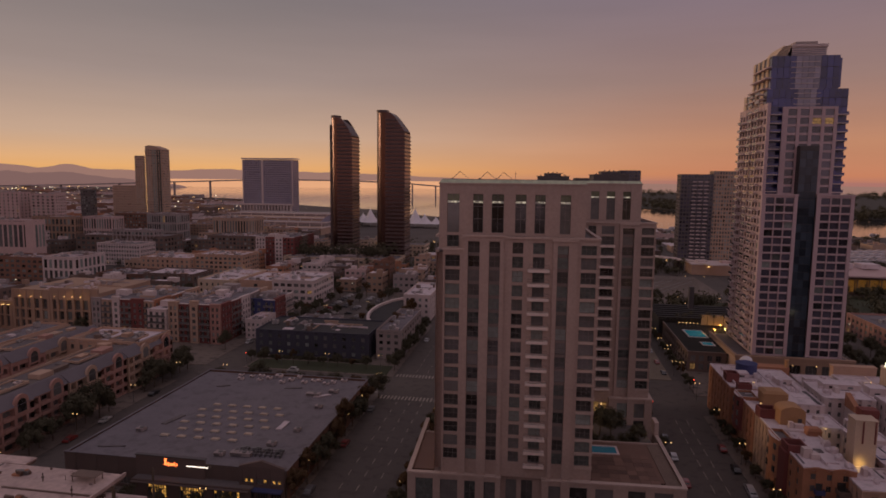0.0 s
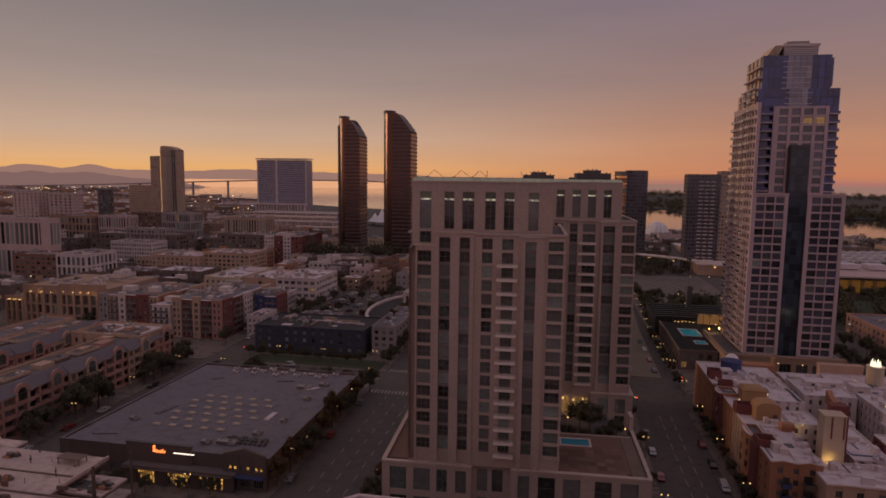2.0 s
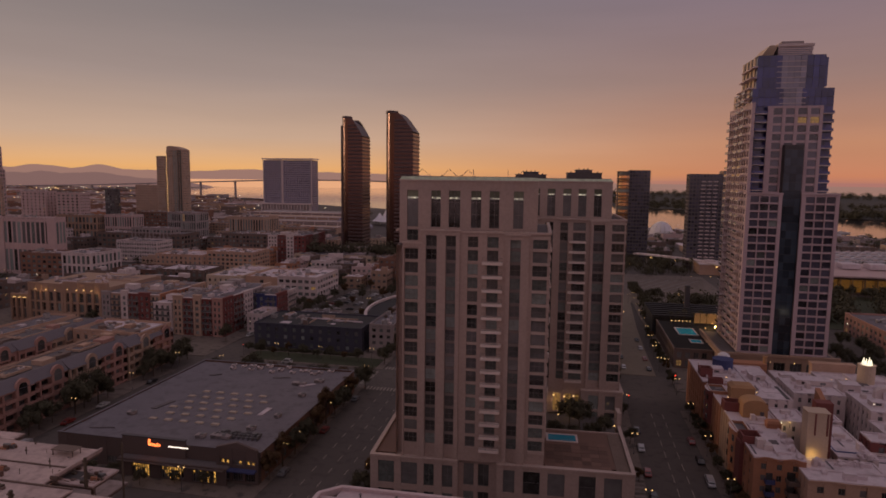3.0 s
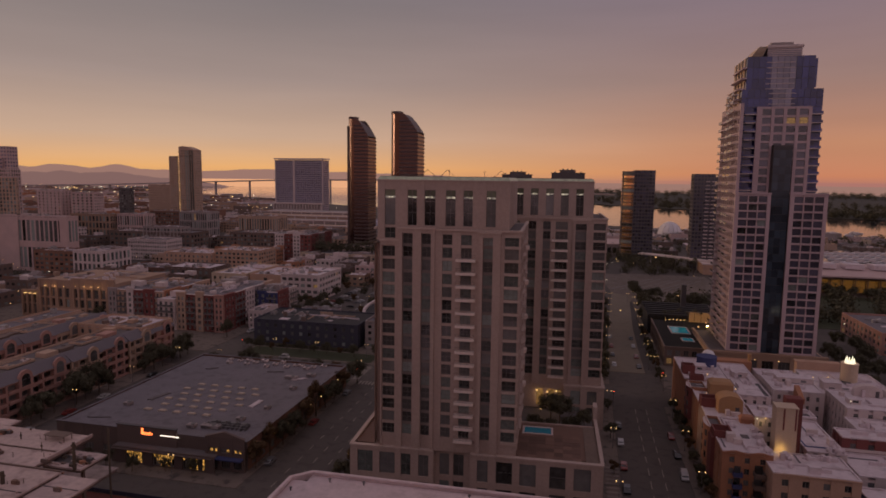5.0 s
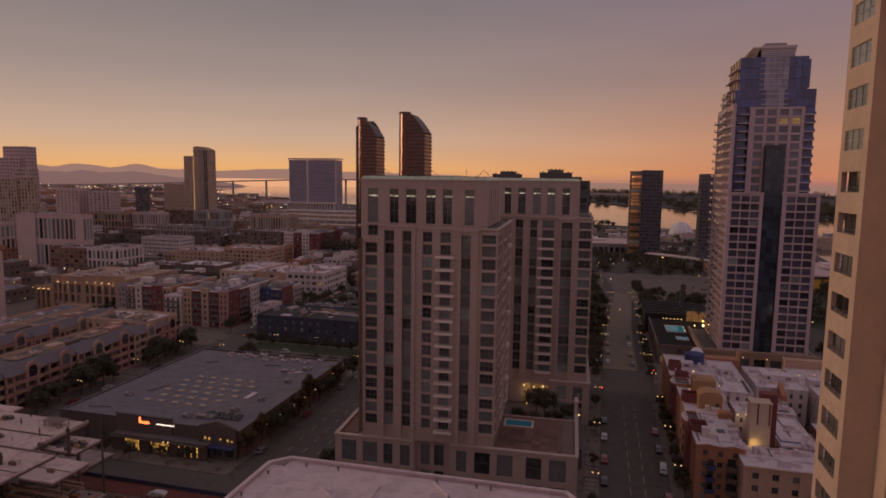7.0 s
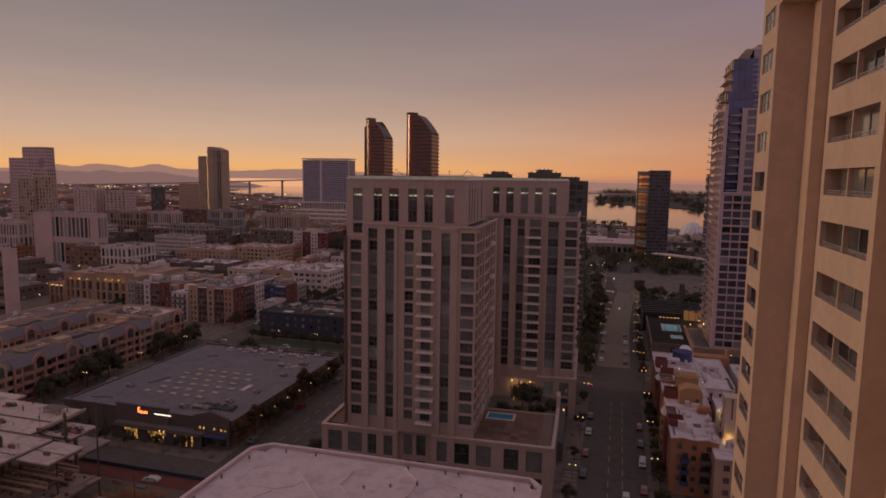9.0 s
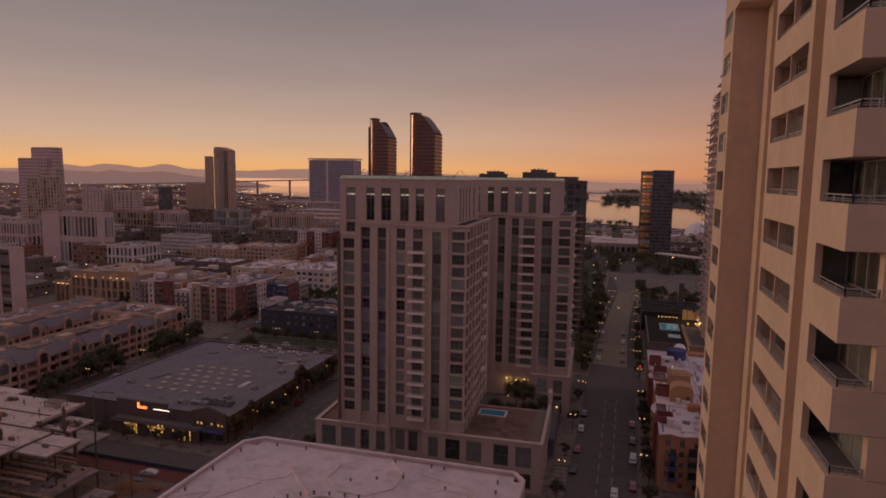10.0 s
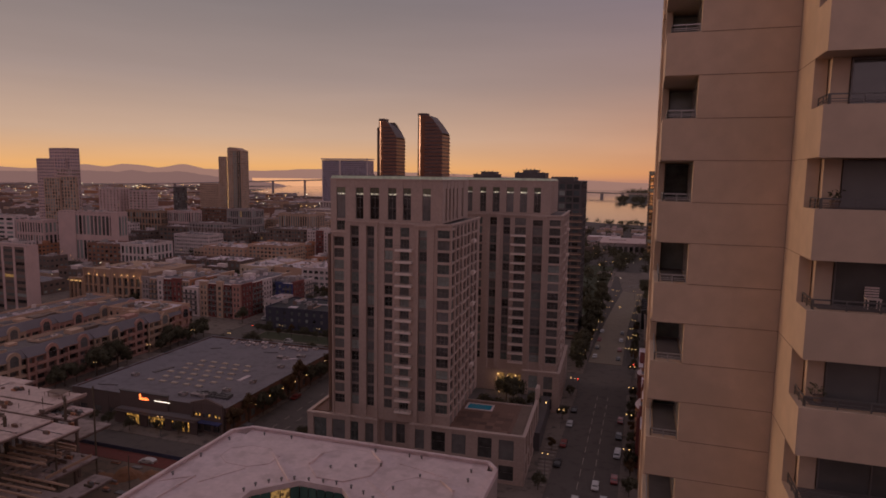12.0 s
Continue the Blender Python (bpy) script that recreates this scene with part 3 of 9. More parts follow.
# pale worn carriageway that bends away beyond the crossing
BEND = [((37.6, 249), (51.6, 249)), ((38.6, 290), (51.8, 290)), ((39.9, 328), (52.4, 331)), ((41.4, 362), (54.0, 366)), ((43.6, 398), (55.6, 402)), ((45.6, 434), (60.6, 425))]
for (a, b), (c, d) in zip(BEND[:-1], BEND[1:]):
    s = Shape()
    s.hexa([(*a, -0.3), (*b, -0.3), (*d, -0.3), (*c, -0.3), (*a, 0.17), (*b, 0.17), (*d, 0.17), (*c, 0.17)], ASPHALT_PALE)
    solo("road", s, "pale worn carriageway that bends towards the bay", "street", "structure")
PLAZA = mat("plaza_concrete", (0.165, 0.130, 0.108), 0.9, fine=1.5, coarse=0.06, vary=0.35, stain=(0.09, 0.074, 0.062))
s = Shape()
s.prism([(45.6, 434.2), (60.6, 425.2), (104.0, 424.0), (122.0, 517.0), (87.0, 522.0), (24.0, 528.0), (22.0, 512.0), (40.0, 500.0)], -0.3, 0.2, PLAZA)
solo("pavement", s, "pale concrete crossing where the street meets the tram tracks", "pavement", "structure")
for k in range(6):
    s = Shape()
    x = 46.0 + k * 6.0 + (k // 2) * 3.0
    s.hexa([(x, 450, 0.18), (x + 0.7, 450, 0.18), (x + 34.7, 508, 0.18), (x + 34.0, 508, 0.18), (x, 450, 0.24), (x + 0.7, 450, 0.24), (x + 34.7, 508, 0.24), (x + 34.0, 508, 0.24)], STEEL)
    solo("trim", s, "dark tram rail set in concrete", "tram track", "structure")
s = Shape()
s.box(54.6, 125.2, 0.0, 56.99, 211.8, 0.15, PAVING)
solo("pavement", s, "wide concrete pavement beside the apartments", "pavement", "structure")
for a, b in STREET_Y:
    for (p, q), (r, _) in zip([(-420, -225)] + STREET_X, STREET_X + [(420, 420)]):
        street("road", q, a, r, b, ASPHALT, 0.016)

# pavements: raised kerbed slabs round each block
XS = [(-330, -225), (-209, -137), (-120, -57), (-32, 37), (57, 123)]
YS = [(20, 106), (125, 212), (232, 320), (340, 426), (446, 532)]
for x0, x1 in XS:
    for y0, y1 in YS:
        s = Shape()
        s.box(x0, y0, -0.3, x1, y1, 0.15, PAVING)
        solo("pavement", s, "raised concrete pavement with a kerb", "pavement", "structure")

# lane markings and crossings
for i in range(46):
    s = Shape()
    y = 128 + i * 7.5
    if 208 < y < 236 or 316 < y < 342:
        continue
    if y < 226:
        for x in (44.6, 48.2):
            s.box(x - 0.09, y, 0.02, x + 0.09, y + 4.2, 0.032, LANE)
    if y < 330:
        for x in (-49.0, -44.5, -40.0):
            s.box(x - 0.09, y, 0.02, x + 0.09, y + 3.0, 0.032, LANE)
    solo("trim", s, "worn dashed lane markings", "road marking", "structure")


def crossing(x0, y0, x1, y1, along_x):
    s = Shape()
    n = int(((x1 - x0) if along_x else (y1 - y0)) / 1.3)
    for i in range(n):
        if along_x:
            s.box(x0 + i * 1.3, y0, 0.02, x0 + i * 1.3 + 0.6, y1, 0.034, LANE)
        else:
            s.box(x0, y0 + i * 1.3, 0.02, x1, y0 + i * 1.3 + 0.6, 0.034, LANE)
    solo("trim", s, "white zebra crossing stripes", "crossing", "structure")


crossing(-56, 208, -34, 211.5, True)
crossing(-56, 233, -34, 236.5, True)
crossing(-60.5, 213, -57.5, 231, False)
crossing(38, 126, 56, 129, True)
crossing(-31.5, 107, -28.5, 124, False)
crossing(-56, 101, -34, 104.5, True)

# ---- the twin apartment towers with their podium ----
FLOOR = 3.07
SLABS = [59.3 - FLOOR * k for k in range(15)]          # tops of the balcony slabs, downwards
ROWS_LOW = sorted([(z + 0.06, z + 2.5) for z in SLABS[1:]] + [(59.36, 61.78)])
ROWS_MID = sorted(ROWS_LOW + [(62.4, 64.8)])


def railing(shape, p, d, u0, u1, v, z, m, h=1.05, gap=0.0):
    shape.obox(p, d, u0, u1, v, v + 0.05, z + h - 0.06, z + h, m)
    shape.obox(p, d, u0, u1, v, v + 0.04, z + h * 0.5, z + h * 0.5 + 0.03, m)
    shape.obox(p, d, u0, u1, v, v + 0.04, z + 0.12, z + 0.15, m)
    n = max(2, int((u1 - u0) / 1.2))
    for i in range(n + 1):
        u = u0 + (u1 - u0 - 0.05) * i / n
        shape.obox(p, d, u, u + 0.05, v, v + 0.05, z, z + h - 0.06, m)


def clerestory(root, p0, d, u0, u1, z0, z1, bright, seed):
    """A tall top-storey window with a transom light that is lit from inside."""
    rng = random.Random(seed)
    w, h = u1 - u0, z1 - z0
    key = ("clere", round(w, 2), round(h, 2), bright)
    if key not in WIN:
        s = Shape()
        f = 0.08
        us = [0, f, w / 2 - 0.04, w / 2 + 0.04, w - f, w]
        lv = [h * 0.36, h * 0.68, h * 0.765, h * 0.765 + 0.5]
        zs = [0, 0.1] + [v for z in lv for v in (z - 0.05, z + 0.05)] + [h - 0.1, h]
        panes = (GLASS, GLASS, GLASS, GLASS_WHITE if bright else GLASS, TRANSOM)
        s.relief((0, 0), (1.0, 0.0), us, zs, lambda i, j: (0.07, panes[j // 2]) if i % 2 and j % 2 else (0.0, FRAME), 0.14)
        WIN[key] = s.mesh("window")
    part("window", WIN[key], root, at=Matrix.Translation((p0[0] + d[0] * u0 - d[1] * 0.4, p0[1] + d[1] * u0 + d[0] * 0.4, z0)) @ Matrix.Rotation(math.atan2(d[1], d[0]), 4, "Z"))


def crown(root, x0, y0, x1, y1, front, side, low=None):
    """The set-back top storeys: tall windows between piers, cornice, patina edge."""
    zb, zt = 66.0, 76.9
    for p0, p1, cols, seed in (((x0, y0), (x1, y0), front, 1), ((x1, y0 + 0.6), (x1, y1), side, 2), ((x0, y1), (x0, y0 + 0.6), even(y1 - y0 - 0.6, 6, 0.35, 2), 3)):
        d, n = unit(p0, p1)
        s = Shape()
        us = [0.0] + [c for col in cols for c in col] + [n]
        s.relief(p0, d, us, [zb, 66.6, 74.85, zt], lambda i, j: (0.0, STONE) if i % 2 == 0 else ((0.6, None) if j == 1 else (0.1, STONE)), 0.6)
        part("wall", s, root)
        for i, (u0, u1) in enumerate(cols):
            clerestory(root, p0, d, u0, u1, 66.6, 74.85, True, seed * 10 + i)
    if low:
        # the end bay runs down past the ledge with a taller window
        a, b = front[0]
        s = Shape()
        s.relief((x0, y0), (1.0, 0.0), [0.0, a, b, low - x0], [62.9, 63.5, 65.98], lambda i, j: (0.0, STONE) if i != 1 or j == 0 else (0.6, None), 0.6)
        part("wall", s, root)
        part("window", window_mesh(b - a, 2.46, GLASS_CURTAIN, FRAME, 2, 2), root, at=Matrix.Translation((x0 + a, y0 + 0.4, 63.5)))
    s = Shape()
    s.box(x0, y1, zb, x1, y1 + 0.6, zt, STONE)
    part("wall", s, root)
    s = Shape()
    s.box(x0 - 0.15, y0 - 0.15, zt, x1 + 0.15, y1 + 0.75, zt + 0.28, STONE2)
    part("cornice", s, root)
    s = Shape()
    lo = [(x0 - 0.05, y0 - 0.05), (x1 + 0.05, y0 - 0.05), (x1 + 0.05, y1 + 0.6), (x0 - 0.05, y1 + 0.6)]
    hi = [(x0 + 0.45, y0 + 0.45), (x1 - 0.45, y0 + 0.45), (x1 - 0.45, y1 + 0.1), (x0 + 0.45, y1 + 0.1)]
    s.hexa([(*p, zt + 0.28) for p in lo] + [(*p, zt + 0.98) for p in hi], COPPER)
    s.box(x0 + 0.6, y0 + 0.6, zt + 0.98, x1 - 0.6, y1, zt + 1.1, ROOF_DARK)
    part("roof", s, root, "pale green patina roof edge")
    # standing seams on the patina slope
    s = Shape()
    k = int((x1 - x0) / 1.2)
    for i in range(k + 1):
        x = x0 + 0.4 + (x1 - x0 - 0.8) * i / k
        s.hexa([(x - 0.04, y0 - 0.09, zt + 0.28), (x + 0.04, y0 - 0.09, zt + 0.28), (x + 0.04, y0 + 0.03, zt + 0.28), (x - 0.04, y0 + 0.03, zt + 0.28), (x - 0.04, y0 + 0.40, zt + 1.0), (x + 0.04, y0 + 0.40, zt + 1.0), (x + 0.04, y0 + 0.52, zt + 1.0), (x - 0.04, y0 + 0.52, zt + 1.0)], COPPER)
    part("seam", s, root, kind="stuff")


def apartment_tower(label, x0, y0, x1, y1, cols, strip, balcony, corner, bays, cx0, cy0, cx1, cy1, cfront, cside, lit_seed, low=None):
    """cols: window columns (absolute x); strip: those glazed as tall strips; balcony: (slab x0, x1); corner: corner balcony columns."""
    root = thing("apartment_tower", label, "tower", ((x0 + x1) / 2, (y0 + y1) / 2, 13), "twin apartment towers")
    rel = [(a - x0, b - x0) for a, b in cols]
    top, bot = 65.6, 13.0
    d = (1.0, 0.0)
    p0 = (x0, y0)
    rng = random.Random(lit_seed)
    s = Shape()
    us = [0.0] + [v for c in rel for v in c] + [x1 - x0]
    zs = [bot] + [v for r in ROWS_MID for v in r] + [top]

    def cell(i, j):
        if low and i < 2 and j > len(zs) - 4:
            return (0.6, None)
        if low and i == 0:
            return (2.6, STONE)
        if i % 2 == 0:
            return (0.0, STONE)
        if j % 2:
            return (0.6, None)
        k = i // 2 in strip
        return (0.30 if k else 0.07, SPANDREL if k and 0 < j < len(zs) - 2 else STONE)

    s.relief(p0, d, us, zs, cell, 0.6)
    part("wall", s, root)
    for i, (u0, u1) in enumerate(rel):
        for r in ROWS_MID:
            if low and i == 0 and r[0] > 62:
                continue
            part("window", window_mesh(u1 - u0, r[1] - r[0], pick(rng, 0.36, 0.0), FRAME, 2 if i in strip or i % 2 else 3, 2), root, at=Matrix.Translation((x0 + u0, y0 + 0.42, r[0])))
    # projecting bays with caps
    for a, b, cap in bays:
        inside = [c for c in cols if c[0] >= a - 0.1 and c[1] <= b + 0.1]
        ee = [a] + [v for c in inside for v in c] + [b]
        for i in range(0, len(ee), 2):
            q = Shape()
            q.box(ee[i], y0 - 0.55, bot, ee[i + 1], y0 - 0.003, cap, STONE)
            part("pier", q, root)
        for c in inside:
            q = Shape()
            q.box(c[0], y0 - 0.55, cap - 0.9, c[1], y0 - 0.003, cap, STONE)
            part("lintel", q, root)
        q = Shape()
        q.box(a - 0.2, y0 - 0.8, cap, b + 0.2, y0 - 0.003, cap + 0.35, STONE2)
        part("cap", q, root)
    # balconies with pale slab edges
    for z in SLABS:
        q = Shape()
        q.box(balcony[0], y0 - 1.25, z - 0.62, balcony[1], y0 - 0.01, z, BALC)
        slab = part("balcony", q, root, "pale balcony slab")
        r = Shape()
        railing(r, (balcony[0], y0 - 1.2), d, 0.05, balcony[1] - balcony[0] - 0.05, 0, z, STEEL, 1.0)
        part("railing", r, slab)
    # corner balconies: slab bands turn the corner
    for z in SLABS + [62.4, 65.0]:
        q = Shape()
        q.box(corner[0], y0 - 0.12, z - 0.55, x1 + 0.12, y0 + 0.02, z + 0.05, STONE2)
        q.box(x1 - 0.02, y0 - 0.12, z - 0.55, x1 + 0.12, y0 + 3.4, z + 0.05, STONE2)
        part("corner_band", q, root)
    # right wall
    side = [(0.4, 3.4), (5.0, 7.6), (9.2, 11.6), (13.4, 15.8), (17.6, 20.4), (22.4, 25.4), (27.4, 30.4)]
    facade(root, (x1, y0 + 0.6), (x1, y1), bot, top, side, ROWS_MID, STONE, SPANDREL, thick=0.6, sunk=0.1, recess=0.36, seed=lit_seed + 7, lit=0.0)
    facade(root, (x0, y1), (x0, y0 + (2.61 if low else 0.6)), bot, 62.6 if low else top, [c for c in side if c[1] < 29], ROWS_LOW, STONE, SPANDREL, thick=0.6, sunk=0.1, recess=0.36, seed=lit_seed + 8, joined=True)
    for u in (4.3, 8.5, 16.6, 21.7, 26.7):
        q = Shape()
        q.box(x1 + 0.003, y0 + u, bot, x1 + 0.12, y0 + u + 0.7, top - (2.0 if u > 20 else 0.4), STONE)
        part("pier", q, root)
    for z in SLABS + [62.4]:
        q = Shape()
        for a, b in ((5.0, 8.2), (9.25, 16.2), (17.4, 21.4), (22.45, 26.4), (27.5, 31.8)):
            q.box(x1 + 0.003, y0 + a, z - 0.42, x1 + (0.55 if a in (9.25, 22.45) else 0.16), y0 + b, z + 0.04, STONE2)
        part("side_band", q, root)
    for z in SLABS[:13:3]:
        q = Shape()
        q.box(x1 + 0.003, y0 + 22.6, z + 0.05, x1 + 0.95, y0 + 25.2, z + 0.95, BALC)
        part("balcony", q, root, "pale balcony front")
    q = Shape()
    q.box(x0, y1, bot, x1, y1 + 0.6, top, STONE)
    part("wall", q, root)
    q = Shape()
    q.box((low or x0) + 0.6, y0 + 0.6, top - 0.5, x1 - 0.6, y1, top - 0.05, ROOF_DARK)
    if low:
        q.box(x0 + 0.6, y0 + 0.6, 62.4, low + 0.6, y1, 62.85, ROOF_DARK)
    part("terrace", q, root)
    q = Shape()
    q.box(low or x0 - 0.15, y0 - 0.3, top, x1 + 0.3, y0 + 0.55, top + 0.45, STONE2)
    q.box(x1 - 0.45, y0 + 0.55, top, x1 + 0.3, y1 + 0.6, top + 0.45, STONE2)
    q.box(x0 - 0.15, y0 + 0.55, top, x0 + 0.4, y1 + 0.6, top + 0.45, STONE2)
    part("ledge", q, root)
    crown(root, cx0, cy0, cx1, cy1, [(a - cx0, b - cx0) for a, b in cfront], cside, low)
    return root


BEFORE = set(ob.name for ob in scene.collection.all_objects)
apartment_tower("pale stone apartment tower with balconies and a patina roof edge", -22.6, 130.4, 11.7, 164.0,
                [(-20.6, -17.4), (-15.7, -13.2), (-11.2, -8.9), (-6.3, -4.0), (-2.0, 0.5), (3.1, 5.4), (8.0, 11.2)], (1, 2, 5), (-3.0, 1.5), (8.0, 11.2),
                [(-16.7, -8.0, 65.9), (2.2, 7.2, 65.2), (-20.95, -16.72, 63.0)], -22.1, 131.8, 8.8, 160.0,
                [(-20.4, -17.8), (-14.9, -12.7), (-10.9, -8.3), (-5.9, -3.6), (-1.8, 0.4), (3.5, 5.7)], [(2.5, 4.2), (6.2, 7.9), (10.0, 11.7), (14.2, 15.9), (20.2, 22.4)], 11, -16.7)
apartment_tower("pale stone apartment tower standing behind its twin", -4.0, 186.0, 32.2, 221.0,
                [(-2.2, 0.6), (3.4, 5.9), (8.5, 10.9), (13.0, 15.3), (16.8, 20.5), (22.8, 26.1), (28.2, 31.8)], (2, 3, 5), (15.7, 20.7), (28.2, 31.8),
                [(7.4, 12.2, 65.9), (22.0, 27.2, 65.2)], -3.2, 187.4, 28.0, 216.0,
                [(-0.3, 2.0), (4.6, 6.7), (8.9, 11.3), (13.6, 16.0), (18.1, 20.5), (22.7, 25.0)], [(2.5, 4.2), (6.2, 7.9), (10.0, 11.7), (14.2, 15.9), (20.2, 22.4)], 23)


def plant_room(x0, y0, x1, y1, z, h):
    t = thing("plant_room", "dark louvred plant room on the tower roof", "plant room", ((x0 + x1) / 2, (y0 + y1) / 2, z))
    s = Shape()
    s.box(x0, y0, z, x1, y1, z + h, DARKW)
    s.box(x0 - 0.2, y0 - 0.2, z + h, x1 + 0.2, y1 + 0.2, z + h + 0.15, STEEL)
    part("housing", s, t)
    l = Shape()
    for i in range(5):
        l.box(x0 + 0.3, y0 - 0.08, z + 0.3 + i * h / 6, x1 - 0.3, y0 - 0.003, z + 0.42 + i * h / 6, STEEL)
    part("louvre", l, t)
    for x in (x0 + 1.0, (x0 + x1) / 2, x1 - 1.2):
        c = Shape()
        c.tube((x, y0 + 1.5, z + h + 0.15), (x, y0 + 1.5, z + h + 0.5), 0.22, 0.22, STEEL, 10)
        part("flue", c, t)


plant_room(1.0, 205.6, 6.0, 214.0, 78.0, 2.0)
plant_room(-1.5, 204.0, 8.5, 205.5, 78.0, 1.1)
plant_room(15.0, 195.0, 25.4, 206.0, 78.0, 1.7)
plant_room(17.6, 196.5, 22.5, 204.0, 79.85, 0.8)


def davit(x, y, z):
    t = thing("davit_arm", "thin steel window-cleaning davit on the roof edge", "davit", (x, y, z), "davits")
    s = Shape()
    s.tube((x - 1.7, y, z), (x, y, z + 1.7), 0.06, 0.06, STEEL, 6)
    s.tube((x, y, z + 1.7), (x + 2.0, y, z + 0.1), 0.05, 0.05, STEEL, 6)
    part("arm", s, t)
    b = Shape()
    b.box(x - 1.9, y - 0.2, z, x - 1.5, y + 0.2, z + 0.25, STEEL)
    part("foot", b, t)


for x, y in ((-18.5, 140), (-12.5, 143), (-8.8, 150), (5.0, 152)):
    davit(x, y, 78.0)
for x, y in ((-6.0, 137), (1.5, 145)):
    s = Shape()
    s.tube((x, y, 78.0), (x, y, 79.7), 0.05, 0.04, STEEL, 6)
    s.box(x - 0.2, y - 0.05, 79.2, x + 0.2, y + 0.05, 79.3, STEEL)
    solo("roof_mast", s, "short steel mast on the tower roof", "mast")

# podium under the towers
pod = thing("podium", "three-storey stone podium with tall dark openings", "podium", (0, 146, 0))
PX = [(-26.6, -22.7), (-21.1, -17.2), (-15.7, -13.3), (-11.4, -8.9)]
PX2 = [(2.7, 5.3), (7.2, 11.0), (12.7, 16.5), (19.6, 23.3), (25.1, 29.0)]
facade(pod, (-28.4, 129.6), (-7.8, 129.6), 0.15, 12.9, [(a + 28.4, b + 28.4) for a, b in PX], [(1.0, 5.0), (6.4, 11.8)], STONE, None, thick=0.7, sunk=0.1, recess=0.45, nx=2, nz=2, seed=31, curtain=0.25)
facade(pod, (-7.6, 131.6), (1.2, 131.6), 0.15, 12.9, [(1.0, 3.4), (4.4, 6.9)], [(1.0, 5.0), (6.4, 11.8)], STONE, None, thick=0.7, sunk=0.1, recess=0.45, nx=2, nz=2, seed=32, curtain=0.12)
facade(pod, (1.2, 129.6), (31.7, 129.6), 0.15, 12.9, [(a - 1.2, b - 1.2) for a, b in PX2], [(1.0, 5.0), (6.4, 11.8)], STONE, None, thick=0.7, sunk=0.1, recess=0.45, nx=1, nz=2, seed=33, curtain=0.05)
facade(pod, (31.7, 130.3), (31.7, 161.0), 0.15, 12.9, [(1.6, 5.0), (7.0, 10.4), (12.4, 15.8), (17.8, 21.2), (23.2, 26.6)], [(1.0, 5.0), (6.4, 11.6)], STONE, None, thick=0.7, sunk=0.1, recess=0.45, seed=34)
facade(pod, (-28.4, 161.0), (-28.4, 130.3), 0.15, 12.9, even(30.7, 7, 0.5), [(1.0, 5.0), (6.4, 11.6)], STONE, None, thick=0.7, recess=0.45, seed=35, joined=True)
s = Shape()
s.box(-27.7, 132.4, 12.3, 31.0, 152.4, 12.7, WOOD)
part("deck", s, pod)
s = Shape()
for a, b in ((-28.5, -7.7), (1.1, 31.8)):
    s.box(a, 129.4, 12.9, b, 130.5, 13.25, STONE2)
s.box(31.0, 130.5, 12.9, 31.9, 161.2, 13.25, STONE2)
s.box(-28.6, 130.5, 12.9, -27.6, 161.0, 13.25, STONE2)
s.box(-7.7, 131.4, 12.9, 1.1, 132.3, 13.25, STONE2)
s.box(30.9, 157.4, 12.9, 31.9, 161.2, 16.6, STONE2)
part("coping", s, pod)
for x in (-7.8, 1.02):
    s = Shape()
    s.box(x, 130.32, 0.15, x + 0.18, 132.3, 12.88, STONE)
    part("wall", s, pod)
s = Shape()
s.box(-27.6, 152.4, 0.15, 30.9, 152.9, 13.0, STONE)
part("wall", s, pod)
for i in range(9):
    for j in range(7):
        s = Shape()
        s.box(12.2 + i * 2.1, 131.2 + j * 2.1, 12.7, 14.25 + i * 2.1, 133.25 + j * 2.1, 12.78, WOOD)
        if i < 7 and not (i == 3 and j == 3):
            part("deck_tile", s, pod)
s = Shape()
s.box(27.9, 131.0, 12.7, 30.9, 152.3, 12.82, mat("brown_screed", (0.20, 0.145, 0.115), 0.9, fine=2.0, vary=0.3))
part("deck_strip", s, pod)


def swimming_pool(x0, y0, x1, y1, z, water, label):
    t = thing("swimming_pool", label, "pool", ((x0 + x1) / 2, (y0 + y1) / 2, z))
    s = Shape()
    for a in ((x0 - 0.5, y0 - 0.5, x1 + 0.5, y0), (x0 - 0.5, y1, x1 + 0.5, y1 + 0.5), (x0 - 0.5, y0, x0, y1), (x1, y0, x1 + 0.5, y1)):
        s.box(a[0], a[1], z, a[2], a[3], z + 0.25, WHITEW)
    part("coping", s, t)
    w = Shape()
    w.box(x0, y0, z + 0.01, x1, y1, z + 0.16, water)
    part("water", w, t)


swimming_pool(13.0, 145.8, 19.8, 149.6, 12.7, POOL, "small blue swimming pool on the podium deck")

# podium of the rear tower, with its lit courtyard
pod2 = thing("podium", "stone podium wing beside a lit courtyard", "podium", (27, 190, 0))
facade(pod2, (20.8, 184.6), (33.2, 184.6), 0.15, 13.4, [(2.2, 5.2), (7.2, 10.2)], [(1.0, 4.6), (5.4, 7.0), (7.8, 12.2)], STONE, None, thick=0.7, recess=0.45, seed=41, curtain=0.5)
facade(pod2, (33.2, 185.3), (33.2, 222.0), 0.15, 13.4, even(36.7, 8, 0.5), [(1.0, 4.6), (5.4, 12.0)], STONE, None, thick=0.7, recess=0.45, seed=42)
facade(pod2, (20.8, 185.9), (20.8, 185.3), 0.15, 13.4, [], [], STONE, thick=0.5, seed=1)
s = Shape()
s.box(20.7, 184.4, 13.4, 33.4, 185.95, 13.8, STONE2)
s.box(32.4, 185.95, 13.4, 33.4, 222.0, 13.8, STONE2)
part("coping", s, pod2)
s = Shape()
